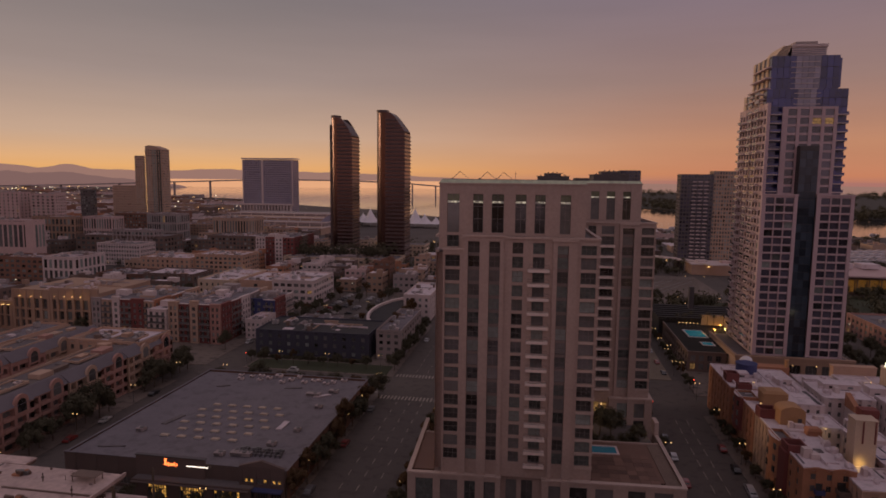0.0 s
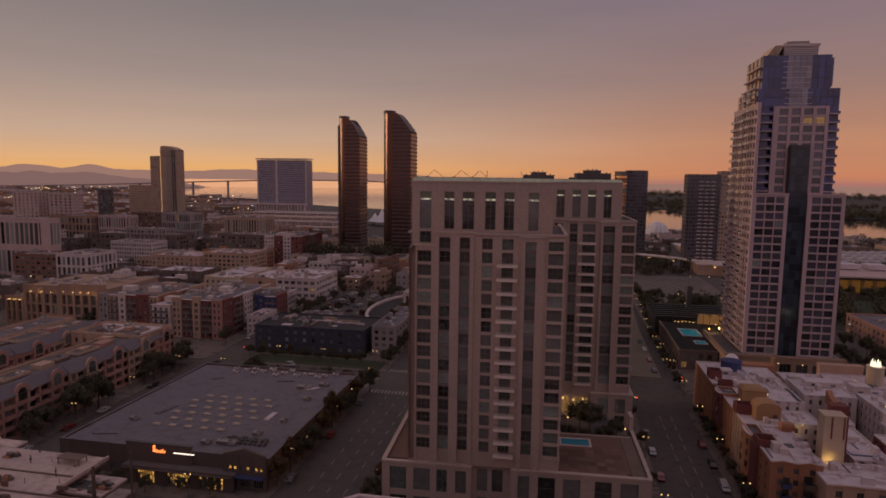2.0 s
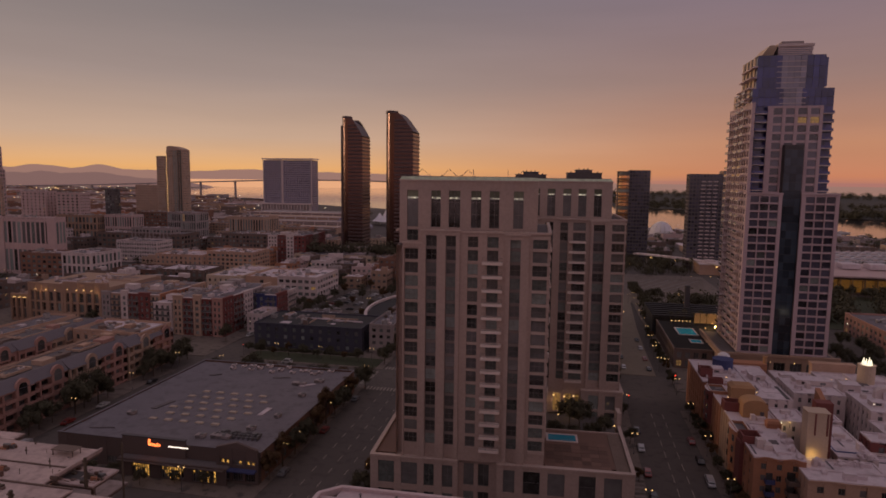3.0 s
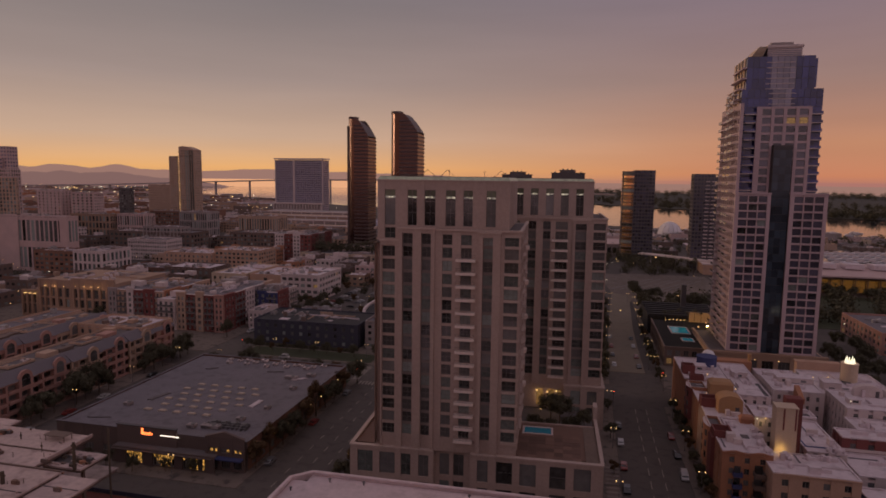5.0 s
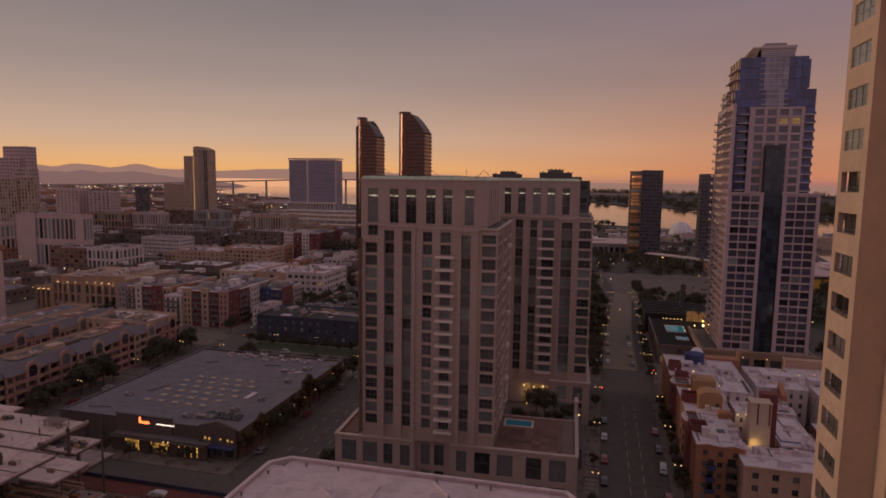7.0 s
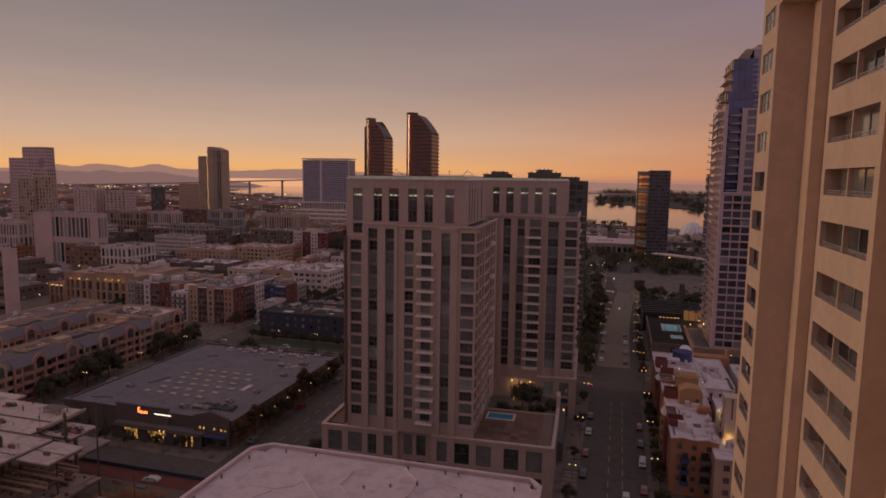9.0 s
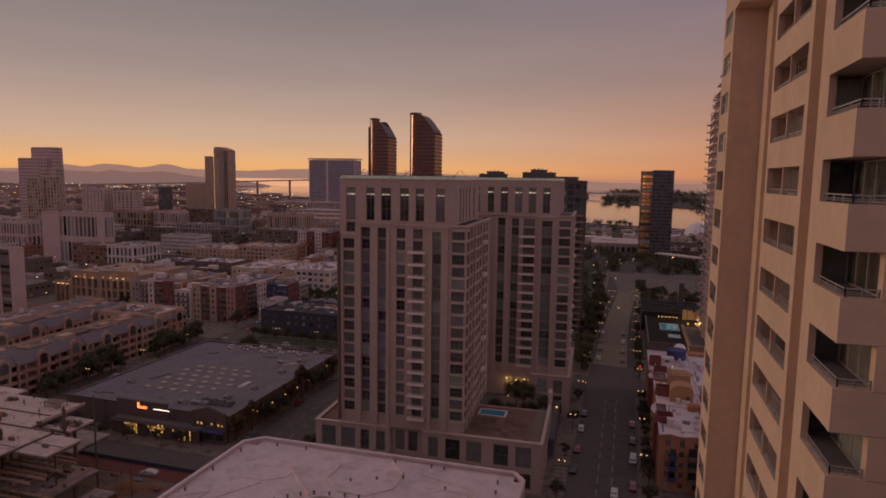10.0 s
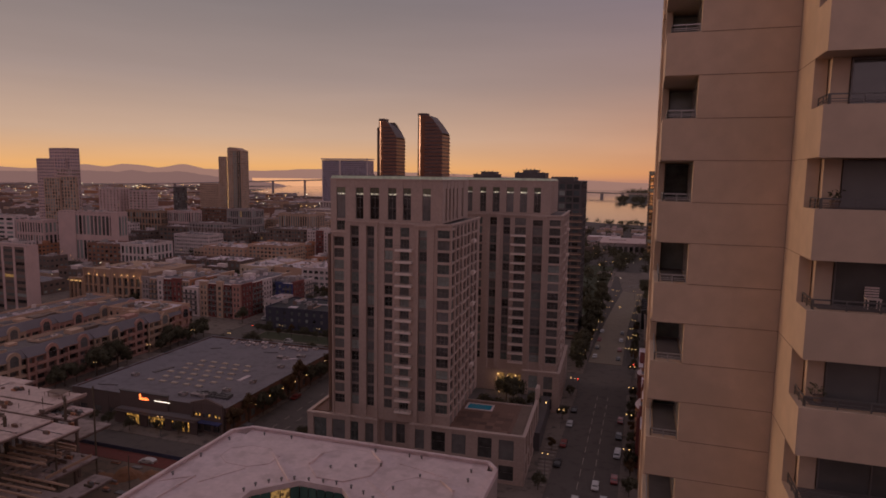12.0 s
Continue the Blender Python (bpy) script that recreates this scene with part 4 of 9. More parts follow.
s.box(-27, 153.2, 0.15, 30.6, 184.5, 5.6, DARKW)
part("courtyard_floor", s, pod2)
facade(pod2, (-4.0, 186.0), (20.7, 186.0), 5.6, 12.98, [(16.4, 18.6), (19.8, 22.0), (23.0, 24.2)], [(6.2, 11.8)], STONE, None, thick=0.5, recess=0.4, lit=1.0, seed=43)
for x, y, z in ((12.6, 185.4, 11.4), (15.8, 185.4, 11.0), (18.6, 185.4, 11.4), (14.0, 180.0, 7.4), (27.0, 178.0, 6.9), (30.0, 176.0, 6.5)):
    t = thing("wall_lantern", "glowing warm courtyard lantern", "lantern", (x, y, z), "courtyard lanterns")
    b = Shape()
    b.ball((x, y, z), 0.24, LAMP_WARM, 8, 6, 1.3)
    part("globe", b, t)
    k = Shape()
    k.tube((x, y, z - 1.4), (x, y, z - 0.45), 0.06, 0.06, STEEL, 6)
    part("stem", k, t)
for x, y, z, e in ((12.5, 184.6, 9.5, 30.0), (17.5, 184.8, 8.5, 24.0)):
    l = bpy.data.lights.new("courtyard_light", "POINT")
    l.energy, l.color, l.shadow_soft_size = e, (1.0, 0.58, 0.24), 0.5
    new("courtyard_light", l).location = (x, y, z)
# the towers stand slightly askew to the street
for ob in list(scene.collection.all_objects):
    if ob.parent is None and ob.name not in BEFORE:
        at = ob.matrix_basis.translation
        pivot = Vector((-22.6, 130.4, 0.0)) if (at.y < 165 or ob.name.startswith("roof_mast")) else Vector((14.0, 186.0, 0.0))
        ob.matrix_basis = Matrix.Translation(pivot) @ Matrix.Rotation(radians(2.7), 4, "Z") @ Matrix.Translation(-pivot) @ ob.matrix_basis
# crossing grilles beside the podium walls (stepped pavers)
for i in range(12):
    s = Shape()
    s.box(33.2, 134.0 + i * 2.3, 0.15, 36.6, 135.0 + i * 2.3, 0.22, mat("pale_paving_band", (0.25, 0.205, 0.18), 0.9, fine=2.0, stain=(0.18, 0.15, 0.13)))
    solo("trim", s, "pale paving band in the pavement", "paving band", "structure")

# darker balcony tower behind
root = thing("apartment_tower", "dark teal glass apartment tower with stacked balconies", "tower", (19, 300, 0))
DX, DY, DZ = 28.4, 286.0, 76.6
facade(root, (DX - 18, DY), (DX, DY), 0.15, DZ, even(18, 5, 0.8), storeys(1, 24, 3.12, 0.4, 2.3), DARKW, None, seed=51, joined=True, tint=TEALGLASS, lit=0.0)
facade(root, (DX, DY + 0.5), (DX, DY + 30), 0.15, DZ, even(29.5, 8, 0.75), storeys(1, 24, 3.12, 0.4, 2.3), DARKW, None, seed=52, joined=True, tint=TEALGLASS, lit=0.0)
for k in range(20):
    q = Shape()
    q.box(DX - 5.0, DY - 1.2, 1.2 + k * 3.12, DX + 1.0, DY - 0.003, 1.6 + k * 3.12, TAN)
    q.box(DX - 5.0, DY - 1.2, 1.6 + k * 3.12, DX + 1.0, DY - 1.1, 2.4 + k * 3.12, BROWNW)
    part("balcony", q, root)
q = Shape()
q.box(DX - 18, DY + 30, 0.15, DX, DY + 30.5, DZ, DARKW)
q.box(DX - 18, DY + 0.5, 0.15, DX - 17.5, DY + 30, DZ, DARKW)
part("wall", q, root)
roof_deck(root, DX - 17.98, DY + 0.02, DX - 0.02, DY + 30, DZ + 0.01, ROOF_DARK, DARKW, 0.6)
q = Shape()
q.box(DX - 15, DY + 5, DZ + 0.01, DX - 4, DY + 24, DZ + 2.4, DARKW)
part("plant_room", q, root)

# ---- foreground office roof with octagonal pads ----
RZ = 21.3
ob_root = thing("office_building", "low building with a white membrane roof and octagonal pads", "building", (2, 68, 0))
ROOF_POLY = [(-23.0, 30), (30.0, 30), (33.0, 32.5), (33.0, 95.4), (30.8, 98.1), (-23.2, 97.4), (-26.6, 94.2), (-26.6, 33)]
HOLE = (-6.6, 57.4, 14.6, 78.6)
s = Shape()
s.prism(ROOF_POLY, 0.15, RZ - 7.0, GREYW)
part("wall", s, ob_root)
s = Shape()
for a, b in zip(ROOF_POLY, ROOF_POLY[1:] + ROOF_POLY[:1]):
    d, n = unit(a, b)
    s.obox(a, d, 0.0, n, 0.0, 0.4, RZ - 7.0, RZ - 0.6, GREYW)
part("upper_wall", s, ob_root)
for a, b in zip(ROOF_POLY, ROOF_POLY[1:] + ROOF_POLY[:1]):
    d, n = unit(a, b)
    q = Shape()
    q.obox(a, d, 0.0, n, 0.0, 0.45, RZ - 0.6, RZ + 0.6, ROOF_PALE)
    q.obox(a, d, 0.05, n - 0.05, -0.08, 0.75, RZ + 0.6, RZ + 0.72, ROOF_PALE)
    q.obox(a, d, 0.15, n - 0.15, 0.05, 0.6, RZ + 0.72, RZ + 0.8, ROOF_PALE)
    part("parapet", q, ob_root)
s = Shape()
hx0, hy0, hx1, hy1 = HOLE
for b in ((-26.2, 30.4, hx0, 94.4), (-23.2, 94.4, hx0, 97.0), (hx1, 30.4, 32.6, 95.4), (hx1, 95.4, 30.8, 97.7), (hx0, hy1, hx1, 97.2), (hx0, 30.4, hx1, hy0)):
    s = Shape()
    s.box(b[0], b[1], RZ - 0.5, b[2], b[3], RZ, ROOF_PALE)
    part("roof", s, ob_root, "white roofing membrane")


def octagon(cx, cy, r, stretch=1.0):
    return [(cx + r * math.cos(math.pi / 8 + i * math.pi / 4) * stretch, cy + r * math.sin(math.pi / 8 + i * math.pi / 4)) for i in range(8)]


def roof_pad(cx, cy, r, h, stretch=1.0, high=(0, 3)):
    t = thing("roof_pad", "raised octagonal roof pad in white membrane", "roof pad", (cx, cy, RZ), "octagonal roof pads")
    s = Shape()
    s.prism(octagon(cx, cy, r, stretch), RZ, RZ + h, ROOF_PALE)
    part("pad", s, t)
    o, i = octagon(cx, cy, r * 1.02, stretch), octagon(cx, cy, r * 0.96, stretch)
    for k in range(8):
        a, b, c, d2 = o[k], o[(k + 1) % 8], i[(k + 1) % 8], i[k]
        e = Shape()
        z = RZ + h + (0.45 if k in high else 0.07)
        e.hexa([(*a, RZ), (*b, RZ), (*c, RZ), (*d2, RZ), (*a, z), (*b, z), (*c, z), (*d2, z)], ROOF_PALE)
        part("curb", e, t)


roof_pad(4.0, 88.6, 7.2, 0.18, 0.98)
roof_pad(-16.0, 85.6, 4.6, 0.06, 1.35, ())
roof_pad(21.4, 82.8, 5.8, 0.10, 1.1, (0,))
for (ax, ay), (bx, by), ch in (((-12.2, 88.1), (-2.8, 78.9), 0.42), ((-25.5, 71.1), (-20.5, 74.9), 0.2), ((-20.5, 74.9), (-21.6, 62.0), 0.3), ((-18.4, 73.1), (-13.6, 80.7), 0.16), ((11.0, 84.0), (16.2, 80.0), 0.14), ((14.0, 92.5), (24.5, 90.0), 0.14)):
    q = Shape()
    d, n = unit((ax, ay), (bx, by))
    q.obox((ax, ay), d, 0, n, -0.2, 0.2, RZ, RZ + ch, ROOF_PALE)
    solo("roof_curb", q, "low white expansion curb on the roof", "roof curb")
for x, y in ((-24.6, 90.6), (-19.0, 95.2), (-12.5, 95.6), (7.2, 95.6), (14.6, 95.9), (17.2, 95.9), (28.2, 93.6), (28.6, 89.8), (10.8, 90.2), (19.6, 88.4), (-24.9, 82.0), (-24.6, 73.8), (-8.4, 73.0), (-7.6, 75.4), (-6.0, 77.2), (-4.2, 78.6), (-2.2, 79.8), (0.6, 80.2), (3.4, 80.6), (6.0, 80.8), (9.2, 80.4), (12.2, 79.2), (14.6, 78.0), (16.6, 82.4), (2.0, 86.0), (6.4, 88.0)):
    t = thing("roof_vent", "small dark roof vent pipe", "vent", (x, y, RZ), "roof vents")
    q = Shape()
    q.tube((x, y, RZ), (x, y, RZ + 0.55), 0.16, 0.16, STEEL, 8)
    part("pipe", q, t)
    q = Shape()
    q.tube((x, y, RZ + 0.55), (x, y, RZ + 0.68), 0.30, 0.24, STEEL, 8)
    part("cap", q, t)
# glazed light court sunk in the roof
lc = thing("light_court", "sunken octagonal light court with green glass walls and warm light", "skylight", (4.0, 68.0, RZ))
poly = octagon((hx0 + hx1) / 2, (hy0 + hy1) / 2, 11.47)
for k in range(8):
    a, b = poly[k], poly[(k + 1) % 8]
    d, n = unit(b, a)
    q = Shape()
    q.obox(b, d, 0, n, -0.1, 0.35, RZ - 0.2, RZ + 0.8, ROOF_PALE)
    part("curb", q, lc)
    q = Shape()
    GREEN = mat("green_glass", (0.05, 0.12, 0.10), 0.1, vary=0.2, spread=0.3)
    nb = 5
    for i in range(nb):
        q.obox(b, d, n * i / nb + 0.08, n * (i + 1) / nb - 0.08, 0.0, 0.1, RZ - 6, RZ - 0.3, GLASS_LIT if (k in (2, 3) and i in (2, 3)) else GREEN)
    part("pane", q, lc)
q = Shape()
for sx, sy in ((hx0, hy0), (hx1, hy0), (hx1, hy1), (hx0, hy1)):
    ex, ey = (1 if sx == hx0 else -1), (1 if sy == hy0 else -1)
    tri = [(sx, sy), (sx + 6.2 * ex, sy), (sx, sy + 6.2 * ey)]
    q.prism(tri if ex * ey > 0 else tri[::-1], RZ - 0.5, RZ - 0.01, ROOF_PALE)
part("corner_roof", q, lc)

# ---- near precast tower with corner balconies ----
PITCH = 4.12
near = thing("residential_tower", "beige precast concrete tower with corner balconies and recessed windows", "tower", (66, 35, 0))
OPEN_Z = [76.65 + PITCH * k for k in range(-10, 9)]      # sill of each opening; each is 2.05 high
OH = 2.05
TOPZ = 113.0


def panel(name, x0, y0, x1, y1, z0, z1, m=None):
    s = Shape()
    s.box(x0, y0, z0, x1, y1, z1, m or CONCRETE)
    return part(name, s, near)


LEVELS = [(OPEN_Z[i] + OH if i >= 0 else 0.15, OPEN_Z[i + 1] if i + 1 < len(OPEN_Z) else TOPZ) for i in range(-1, len(OPEN_Z))]
FAR0, FAR1, BACK = 56.2, 63.2, 96.0
# plain cores behind the openings
core = Shape()
core.box(62.6, 20.6, 0.15, BACK, 63.2, TOPZ, CONCRETE)
core.box(70.2, 14.6, 0.15, BACK, 20.6, TOPZ, CONCRETE)
part("core", core, near)
for z0, z1 in LEVELS:
    z0, z1 = z0, z1
    # corner balcony stack: parapet band turning the corner
    panel("parapet", 58.15, 16.40, 63.99, 22.30, z0, z1)
    panel("parapet", 64.0, 11.40, 78.0, 16.38, z0, z1)
    panel("parapet", 60.05, 32.40, 62.58, 44.20, z0, z1)
    panel("parapet", 58.45, FAR0, 62.58, FAR1, z0, z1)
joints = Shape()
for i, z in enumerate(OPEN_Z):
    zt = z + OH
    # walls between the openings at each storey
    panel("wall", 59.72, 16.40, 63.99, 16.95, z, zt)
    panel("wall", 58.15, 20.75, 58.50, 22.30, z, zt)
    panel("wall", 58.51, 21.75, 62.58, 22.30, z, zt)
    panel("wall", 64.0, 13.30, 64.5, 16.38, z, zt)
    panel("wall", 60.05, 43.50, 60.55, 44.20, z, zt)
    panel("wall", 60.05, 32.40, 60.55, 33.30, z, zt)
    panel("wall", 60.55, 32.40, 62.58, 32.90, z, zt)
    panel("wall", 60.55, 43.70, 62.58, 44.20, z, zt)
    panel("wall", 58.45, FAR0, 58.95, 57.4, z, zt)
    panel("wall", 58.95, FAR0, 62.58, FAR0 + 0.5, z, zt)
    panel("wall", 58.45, 62.2, 58.95, FAR1, z, zt)
    # joint shadow gaps at the sills, on the wide front wall
    for b in ((59.74, 16.385, z - 0.03, 63.98, 16.41, z), (58.16, 16.385, zt, 63.98, 16.41, zt + 0.03), (63.985, 11.5, zt, 64.01, 16.37, zt + 0.025)):
        joints.box(*b, JOINT)
    # dark-sheeted floor, glazed doors, rails
    # recess walls in a duller tan than the outer panels
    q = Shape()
    q.box(59.95, 17.0, z - 0.05, 62.55, 21.74, zt, DULLTAN)
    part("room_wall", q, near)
    rng = random.Random(300 + i)
    g = GLASS if rng.random() < 0.4 else GLASS_CURTAIN
    part("balcony_door", window_mesh(4.4, OH - 0.05, g, FRAME_LIGHT, 3, 1), near, at=Matrix.Translation((59.78, 21.5, z)) @ Matrix.Rotation(-math.pi / 2, 4, "Z"))
    q = Shape()
    railing(q, (58.35, 20.7), (0.0, -1.0), 0.0, 4.1, 0.0, z, STEEL_LIGHT, 0.42)
    railing(q, (58.35, 16.6), (1.0, 0.0), 0.0, 1.35, 0.0, z, STEEL_LIGHT, 0.42)
    part("railing", q, near, "thin steel balcony railing")
    part("balcony_window", window_mesh(1.4, OH - 0.05, GLASS_CURTAIN, FRAME, 1, 1), near, at=Matrix.Translation((58.53, 21.6, z)))
    # dark sheets laid on the floors so the openings look dark inside
    q = Shape()
    q.box(58.52, 16.97, z, 59.7, 21.74, z + 0.03, ROOF_DARK)
    part("balcony_floor", q, near)
    q = Shape()
    q.box(64.52, 11.9, z, 77.5, 12.84, z + 0.03, ROOF_DARK)
    part("balcony_floor", q, near)
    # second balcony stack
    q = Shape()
    q.box(65.22, 13.0, z - 0.05, 77.59, 16.3, zt, DULLTAN)
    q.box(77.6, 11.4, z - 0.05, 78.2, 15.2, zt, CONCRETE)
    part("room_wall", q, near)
    q = Shape()
    q.box(64.55, 12.9, z, 65.2, 16.3, zt, CONCRETE)
    part("room_wall", q, near)
    part("balcony_door", window_mesh(10.2, OH - 0.05, GLASS, FRAME, 5, 1), near, at=Matrix.Translation((65.25, 12.86, z)))
    q = Shape()
    railing(q, (64.2, 13.25), (0.0, -1.0), 0.0, 1.6, 0.0, z, STEEL, 0.45)
    railing(q, (64.25, 11.6), (1.0, 0.0), 0.0, 13.2, 0.0, z, STEEL, 0.45)
    part("railing", q, near)
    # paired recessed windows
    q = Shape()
    q.box(62.0, 32.9, z - 0.05, 62.55, 43.7, zt, DULLTAN)
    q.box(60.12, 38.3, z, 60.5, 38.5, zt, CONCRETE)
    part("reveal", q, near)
    for y in (43.5, 38.4):
        part("window", window_mesh(5.1, OH, GLASS, FRAME_LIGHT, 2, 1), near, at=Matrix.Translation((61.2, y, z)) @ Matrix.Rotation(-math.pi / 2, 4, "Z"))
    q = Shape()
    railing(q, (60.25, 43.4), (0.0, -1.0), 0.0, 10.0, 0.0, z, STEEL_LIGHT, 0.40)
    part("railing", q, near)
    # far corner: three-light windows high up, open corner balconies below
    if z > 78.0:
        part("window", window_mesh(4.8, OH, GLASS_CURTAIN, FRAME_LIGHT, 3, 2), near, at=Matrix.Translation((58.57, 62.2, z)) @ Matrix.Rotation(-math.pi / 2, 4, "Z"))
    else:
        part("window", window_mesh(4.8, OH, GLASS, FRAME, 3, 1), near, at=Matrix.Translation((59.1, 62.2, z)) @ Matrix.Rotation(-math.pi / 2, 4, "Z"))
        q = Shape()
        railing(q, (58.55, 62.1), (0.0, -1.0), 0.0, 4.6, 0.0, z, STEEL, 0.5)
        part("railing", q, near)
part("joint", joints, near, kind="stuff")
# uninterrupted piers
panel("pier", 61.50, 53.70, 62.58, FAR0 - 0.01, 0.15, TOPZ)
panel("pier", 64.0, 16.40, 70.2, 20.6, 0.15, TOPZ)
# a deep beam caps the recess
q = Shape()
q.box(58.47, 53.7, 94.9, 61.49, FAR0 - 0.01, 97.4, CONCRETE)
part("beam", q, near)
q = Shape()
q.box(58.0, 11.2, TOPZ, BACK, 63.4, TOPZ + 0.6, CONCRETE)
part("roof", q, near)
# potted plants and a chair on the balconies
for x, y, k in ((64.9, 12.3, 0), (68.4, 12.3, 1), (64.9, 12.3, -2)):
    z = 76.68 + PITCH * k
    t = thing("potted_plant", "leafy plant in a dark pot on a balcony", "plant", (x, y, z), "balcony plants")
    q = Shape()
    q.tube((x, y, z), (x, y, z + 0.3), 0.16, 0.22, BROWNW, 10)
    part("pot", q, t)
    q = Shape()
    rng = random.Random(int(x * 10) + k)
    for i in range(46):
        c = Vector((x + rng.uniform(-0.3, 0.3), y + rng.uniform(-0.3, 0.3), z + 0.3 + rng.uniform(0, 0.45)))
        a, b = [Vector((rng.uniform(-1, 1), rng.uniform(-1, 1), rng.uniform(-1, 1))) * 0.11 for _ in range(2)]
        q.faces([c - a, c + b * 0.4, c + a, c - b * 0.4], [(0, 1, 2, 3)], LEAF)
    part("foliage", q, t)
for x, y, k in ((67.8, 12.4, 0), (66.6, 12.4, -1)):
    z = 76.68 + PITCH * k
    t = thing("patio_chair", "white slatted chair on a balcony", "chair", (x, y, z), "balcony chairs")
    for dx in (-0.24, 0.2):
        for dy in (-0.22, 0.18):
            q = Shape()
            q.box(x + dx, y + dy, z, x + dx + 0.04, y + dy + 0.04, z + 0.42, WHITEW)
            part("leg", q, t)
    q = Shape()
    q.box(x - 0.26, y - 0.24, z + 0.42, x + 0.26, y + 0.24, z + 0.46, WHITEW)
    part("seat", q, t)
    q = Shape()
    for i in range(4):
        q.box(x - 0.26, y + 0.2, z + 0.5 + i * 0.11, x + 0.26, y + 0.24, z + 0.57 + i * 0.11, WHITEW)
    part("backrest", q, t)

# ---- tall pink and blue glass tower ----
def condo_tower():
    root = thing("condominium_tower", "tall pink granite and blue glass tower with stepped glass top", "tower", (100, 275, 0))
    yf = 257.4
    z0, z1 = 10.0, 73.0
    rows = storeys(z0, 20, 3.12, 0.55, 2.4)
    for x0, x1, cnt in ((82.9, 95.8, 3), (102.6, 115.8, 3)):
        n = x1 - x0
        facade(root, (x0, yf), (x1, yf), z0, z1, [(1.5 + i * (n - 2.4) / cnt, 1.5 + (i + 1) * (n - 2.4) / cnt - 0.4) for i in range(cnt)], rows, PINKSTONE, None, thick=0.6, sunk=0.15, recess=0.4, nx=1, seed=int(x0), lit=0.0, curtain=0.12, tint=BLUEWIN)
        for k in range(20):
            s = Shape()
            z = z0 + 3.12 * k
            arc = [(x0 + 1.3 + (n - 2.6) * j / 10, yf - 0.004 - 0.75 * math.sin(math.pi * j / 10)) for j in range(11)]
            s.prism(arc, z, z + 0.42, PINKSTONE)
            part("bowed_band", s, root)
        s = Shape()
        s.box(x0 - 0.2, yf - 0.3, z1, x1 + 0.2, yf + 4.6, z1 + 0.6, PINKSTONE)
        part("cap", s, root)
    # dark glass shaft between them
    s = Shape()
    for k in range(27):
        z = 6.0 + k * 3.12
        for i in range(3):
            s.box(96.0 + i * 2.18, 258.6, z, 98.1 + i * 2.18, 258.8, z + 3.0, SHAFTGLASS)
    part("glazing", s, root, "dark blue glass shaft", kind="stuff")
    s = Shape()
    s.box(95.8, 258.82, 5.0, 102.6, 262.0, 92.0, BLACK)
    part("shaft", s, root)
    # middle part
    ym = 262.0
    cols = [(i * 4.4 + 2.0, i * 4.4 + 5.2) for i in range(4)]
    rows_m = storeys(73.6, 10, 3.3, 0.4, 2.4)
    facade(root, (89.8, ym), (109.4, ym), 73.0, 107.0, cols, rows_m, PINKSTONE, None, thick=0.6, sunk=0.08, recess=0.35, nx=1, seed=77, lit=0.0, curtain=0.0, tint=BLUEWIN)
    # balconies between the pink part and the blue corner
    for k in range(10):
        s = Shape()
        z = 74.2 + 3.3 * k
        s.box(85.6, ym + 0.3, z, 89.77, ym + 3.0, z + 0.35, WHITEW)
        s.box(85.6, ym + 0.3, z + 0.35, 89.77, ym + 0.36, z + 1.2, BLUEGLASS)
        part("balcony", s, root)
        s = Shape()
        s.box(109.43, ym + 0.3, z, 113.4, ym + 3.0, z + 0.35, WHITEW)
        s.box(109.43, ym + 0.3, z + 0.35, 113.4, ym + 0.36, z + 1.2, BLUEGLASS)
        part("balcony", s, root)
    for x in (100.6, 105.0):
        part("window", window_mesh(3.2, 2.4, GLASS_LIT, FRAME, 2, 1), root, "dimly lit window", at=Matrix.Translation((x, ym + 0.334, 73.6 + 3.3 * 8 + 0.4)))
    # blue glass volumes
    for x0, y0, x1, y1, za, zb, nb in ((84.4, 264.6, 113.6, 292.0, 73.0, 114.0, 13), (86.2, 267.0, 110.8, 288.0, 114.0, 127.0, 11)):
        s = Shape()
        s.box(x0 + 0.15, y0 + 0.15, za, x1 - 0.15, y1 - 0.15, zb, DARKW)
        part("core", s, root)
        s = Shape()
        k = int((zb - za) / 3.3)
        dz = (zb - za) / k
        for i in range(nb):
            for j in range(k):
                a, b = x0 + (x1 - x0) * i / nb, x0 + (x1 - x0) * (i + 1) / nb
                pale = 95 < (a + b) / 2 < 103 and za + j * dz > 106
                s.box(a + 0.06, y0, za + j * dz + 0.08, b - 0.06, y0 + 0.14, za + (j + 1) * dz - 0.08, BLUEGLASS2 if pale else BLUEGLASS)
        for i in range(8):
            for j in range(k):
                a, b = y0 + (y1 - y0) * i / 8, y0 + (y1 - y0) * (i + 1) / 8
                s.box(x0 - (0.25 if i % 2 else 0.0), a + 0.06, za + j * dz + 0.08, x0 + 0.14, b - 0.06, za + (j + 1) * dz - (0.08 if i % 2 else 0.9), CREAM if i % 2 else BLUEWIN)
                s.box(x1 - 0.14, a + 0.06, za + j * dz + 0.08, x1, b - 0.06, za + (j + 1) * dz - 0.08, BLUEGLASS)
        part("glazing", s, root, "blue glass curtain wall", kind="stuff")
    # thin white lines across the pale middle bays
    for k in range(11):
        s = Shape()
        z = 104.0 + k * 2.05
        x0, x1, y = (94.2, 103.8, 264.6) if z < 113.5 else (93.4, 103.6, 267.0)
        s.box(x0, y - 0.12, z, x1, y - 0.004, z + 0.26, WHITEW)
        part("white_line", s, root)
    # crown
    s = Shape()
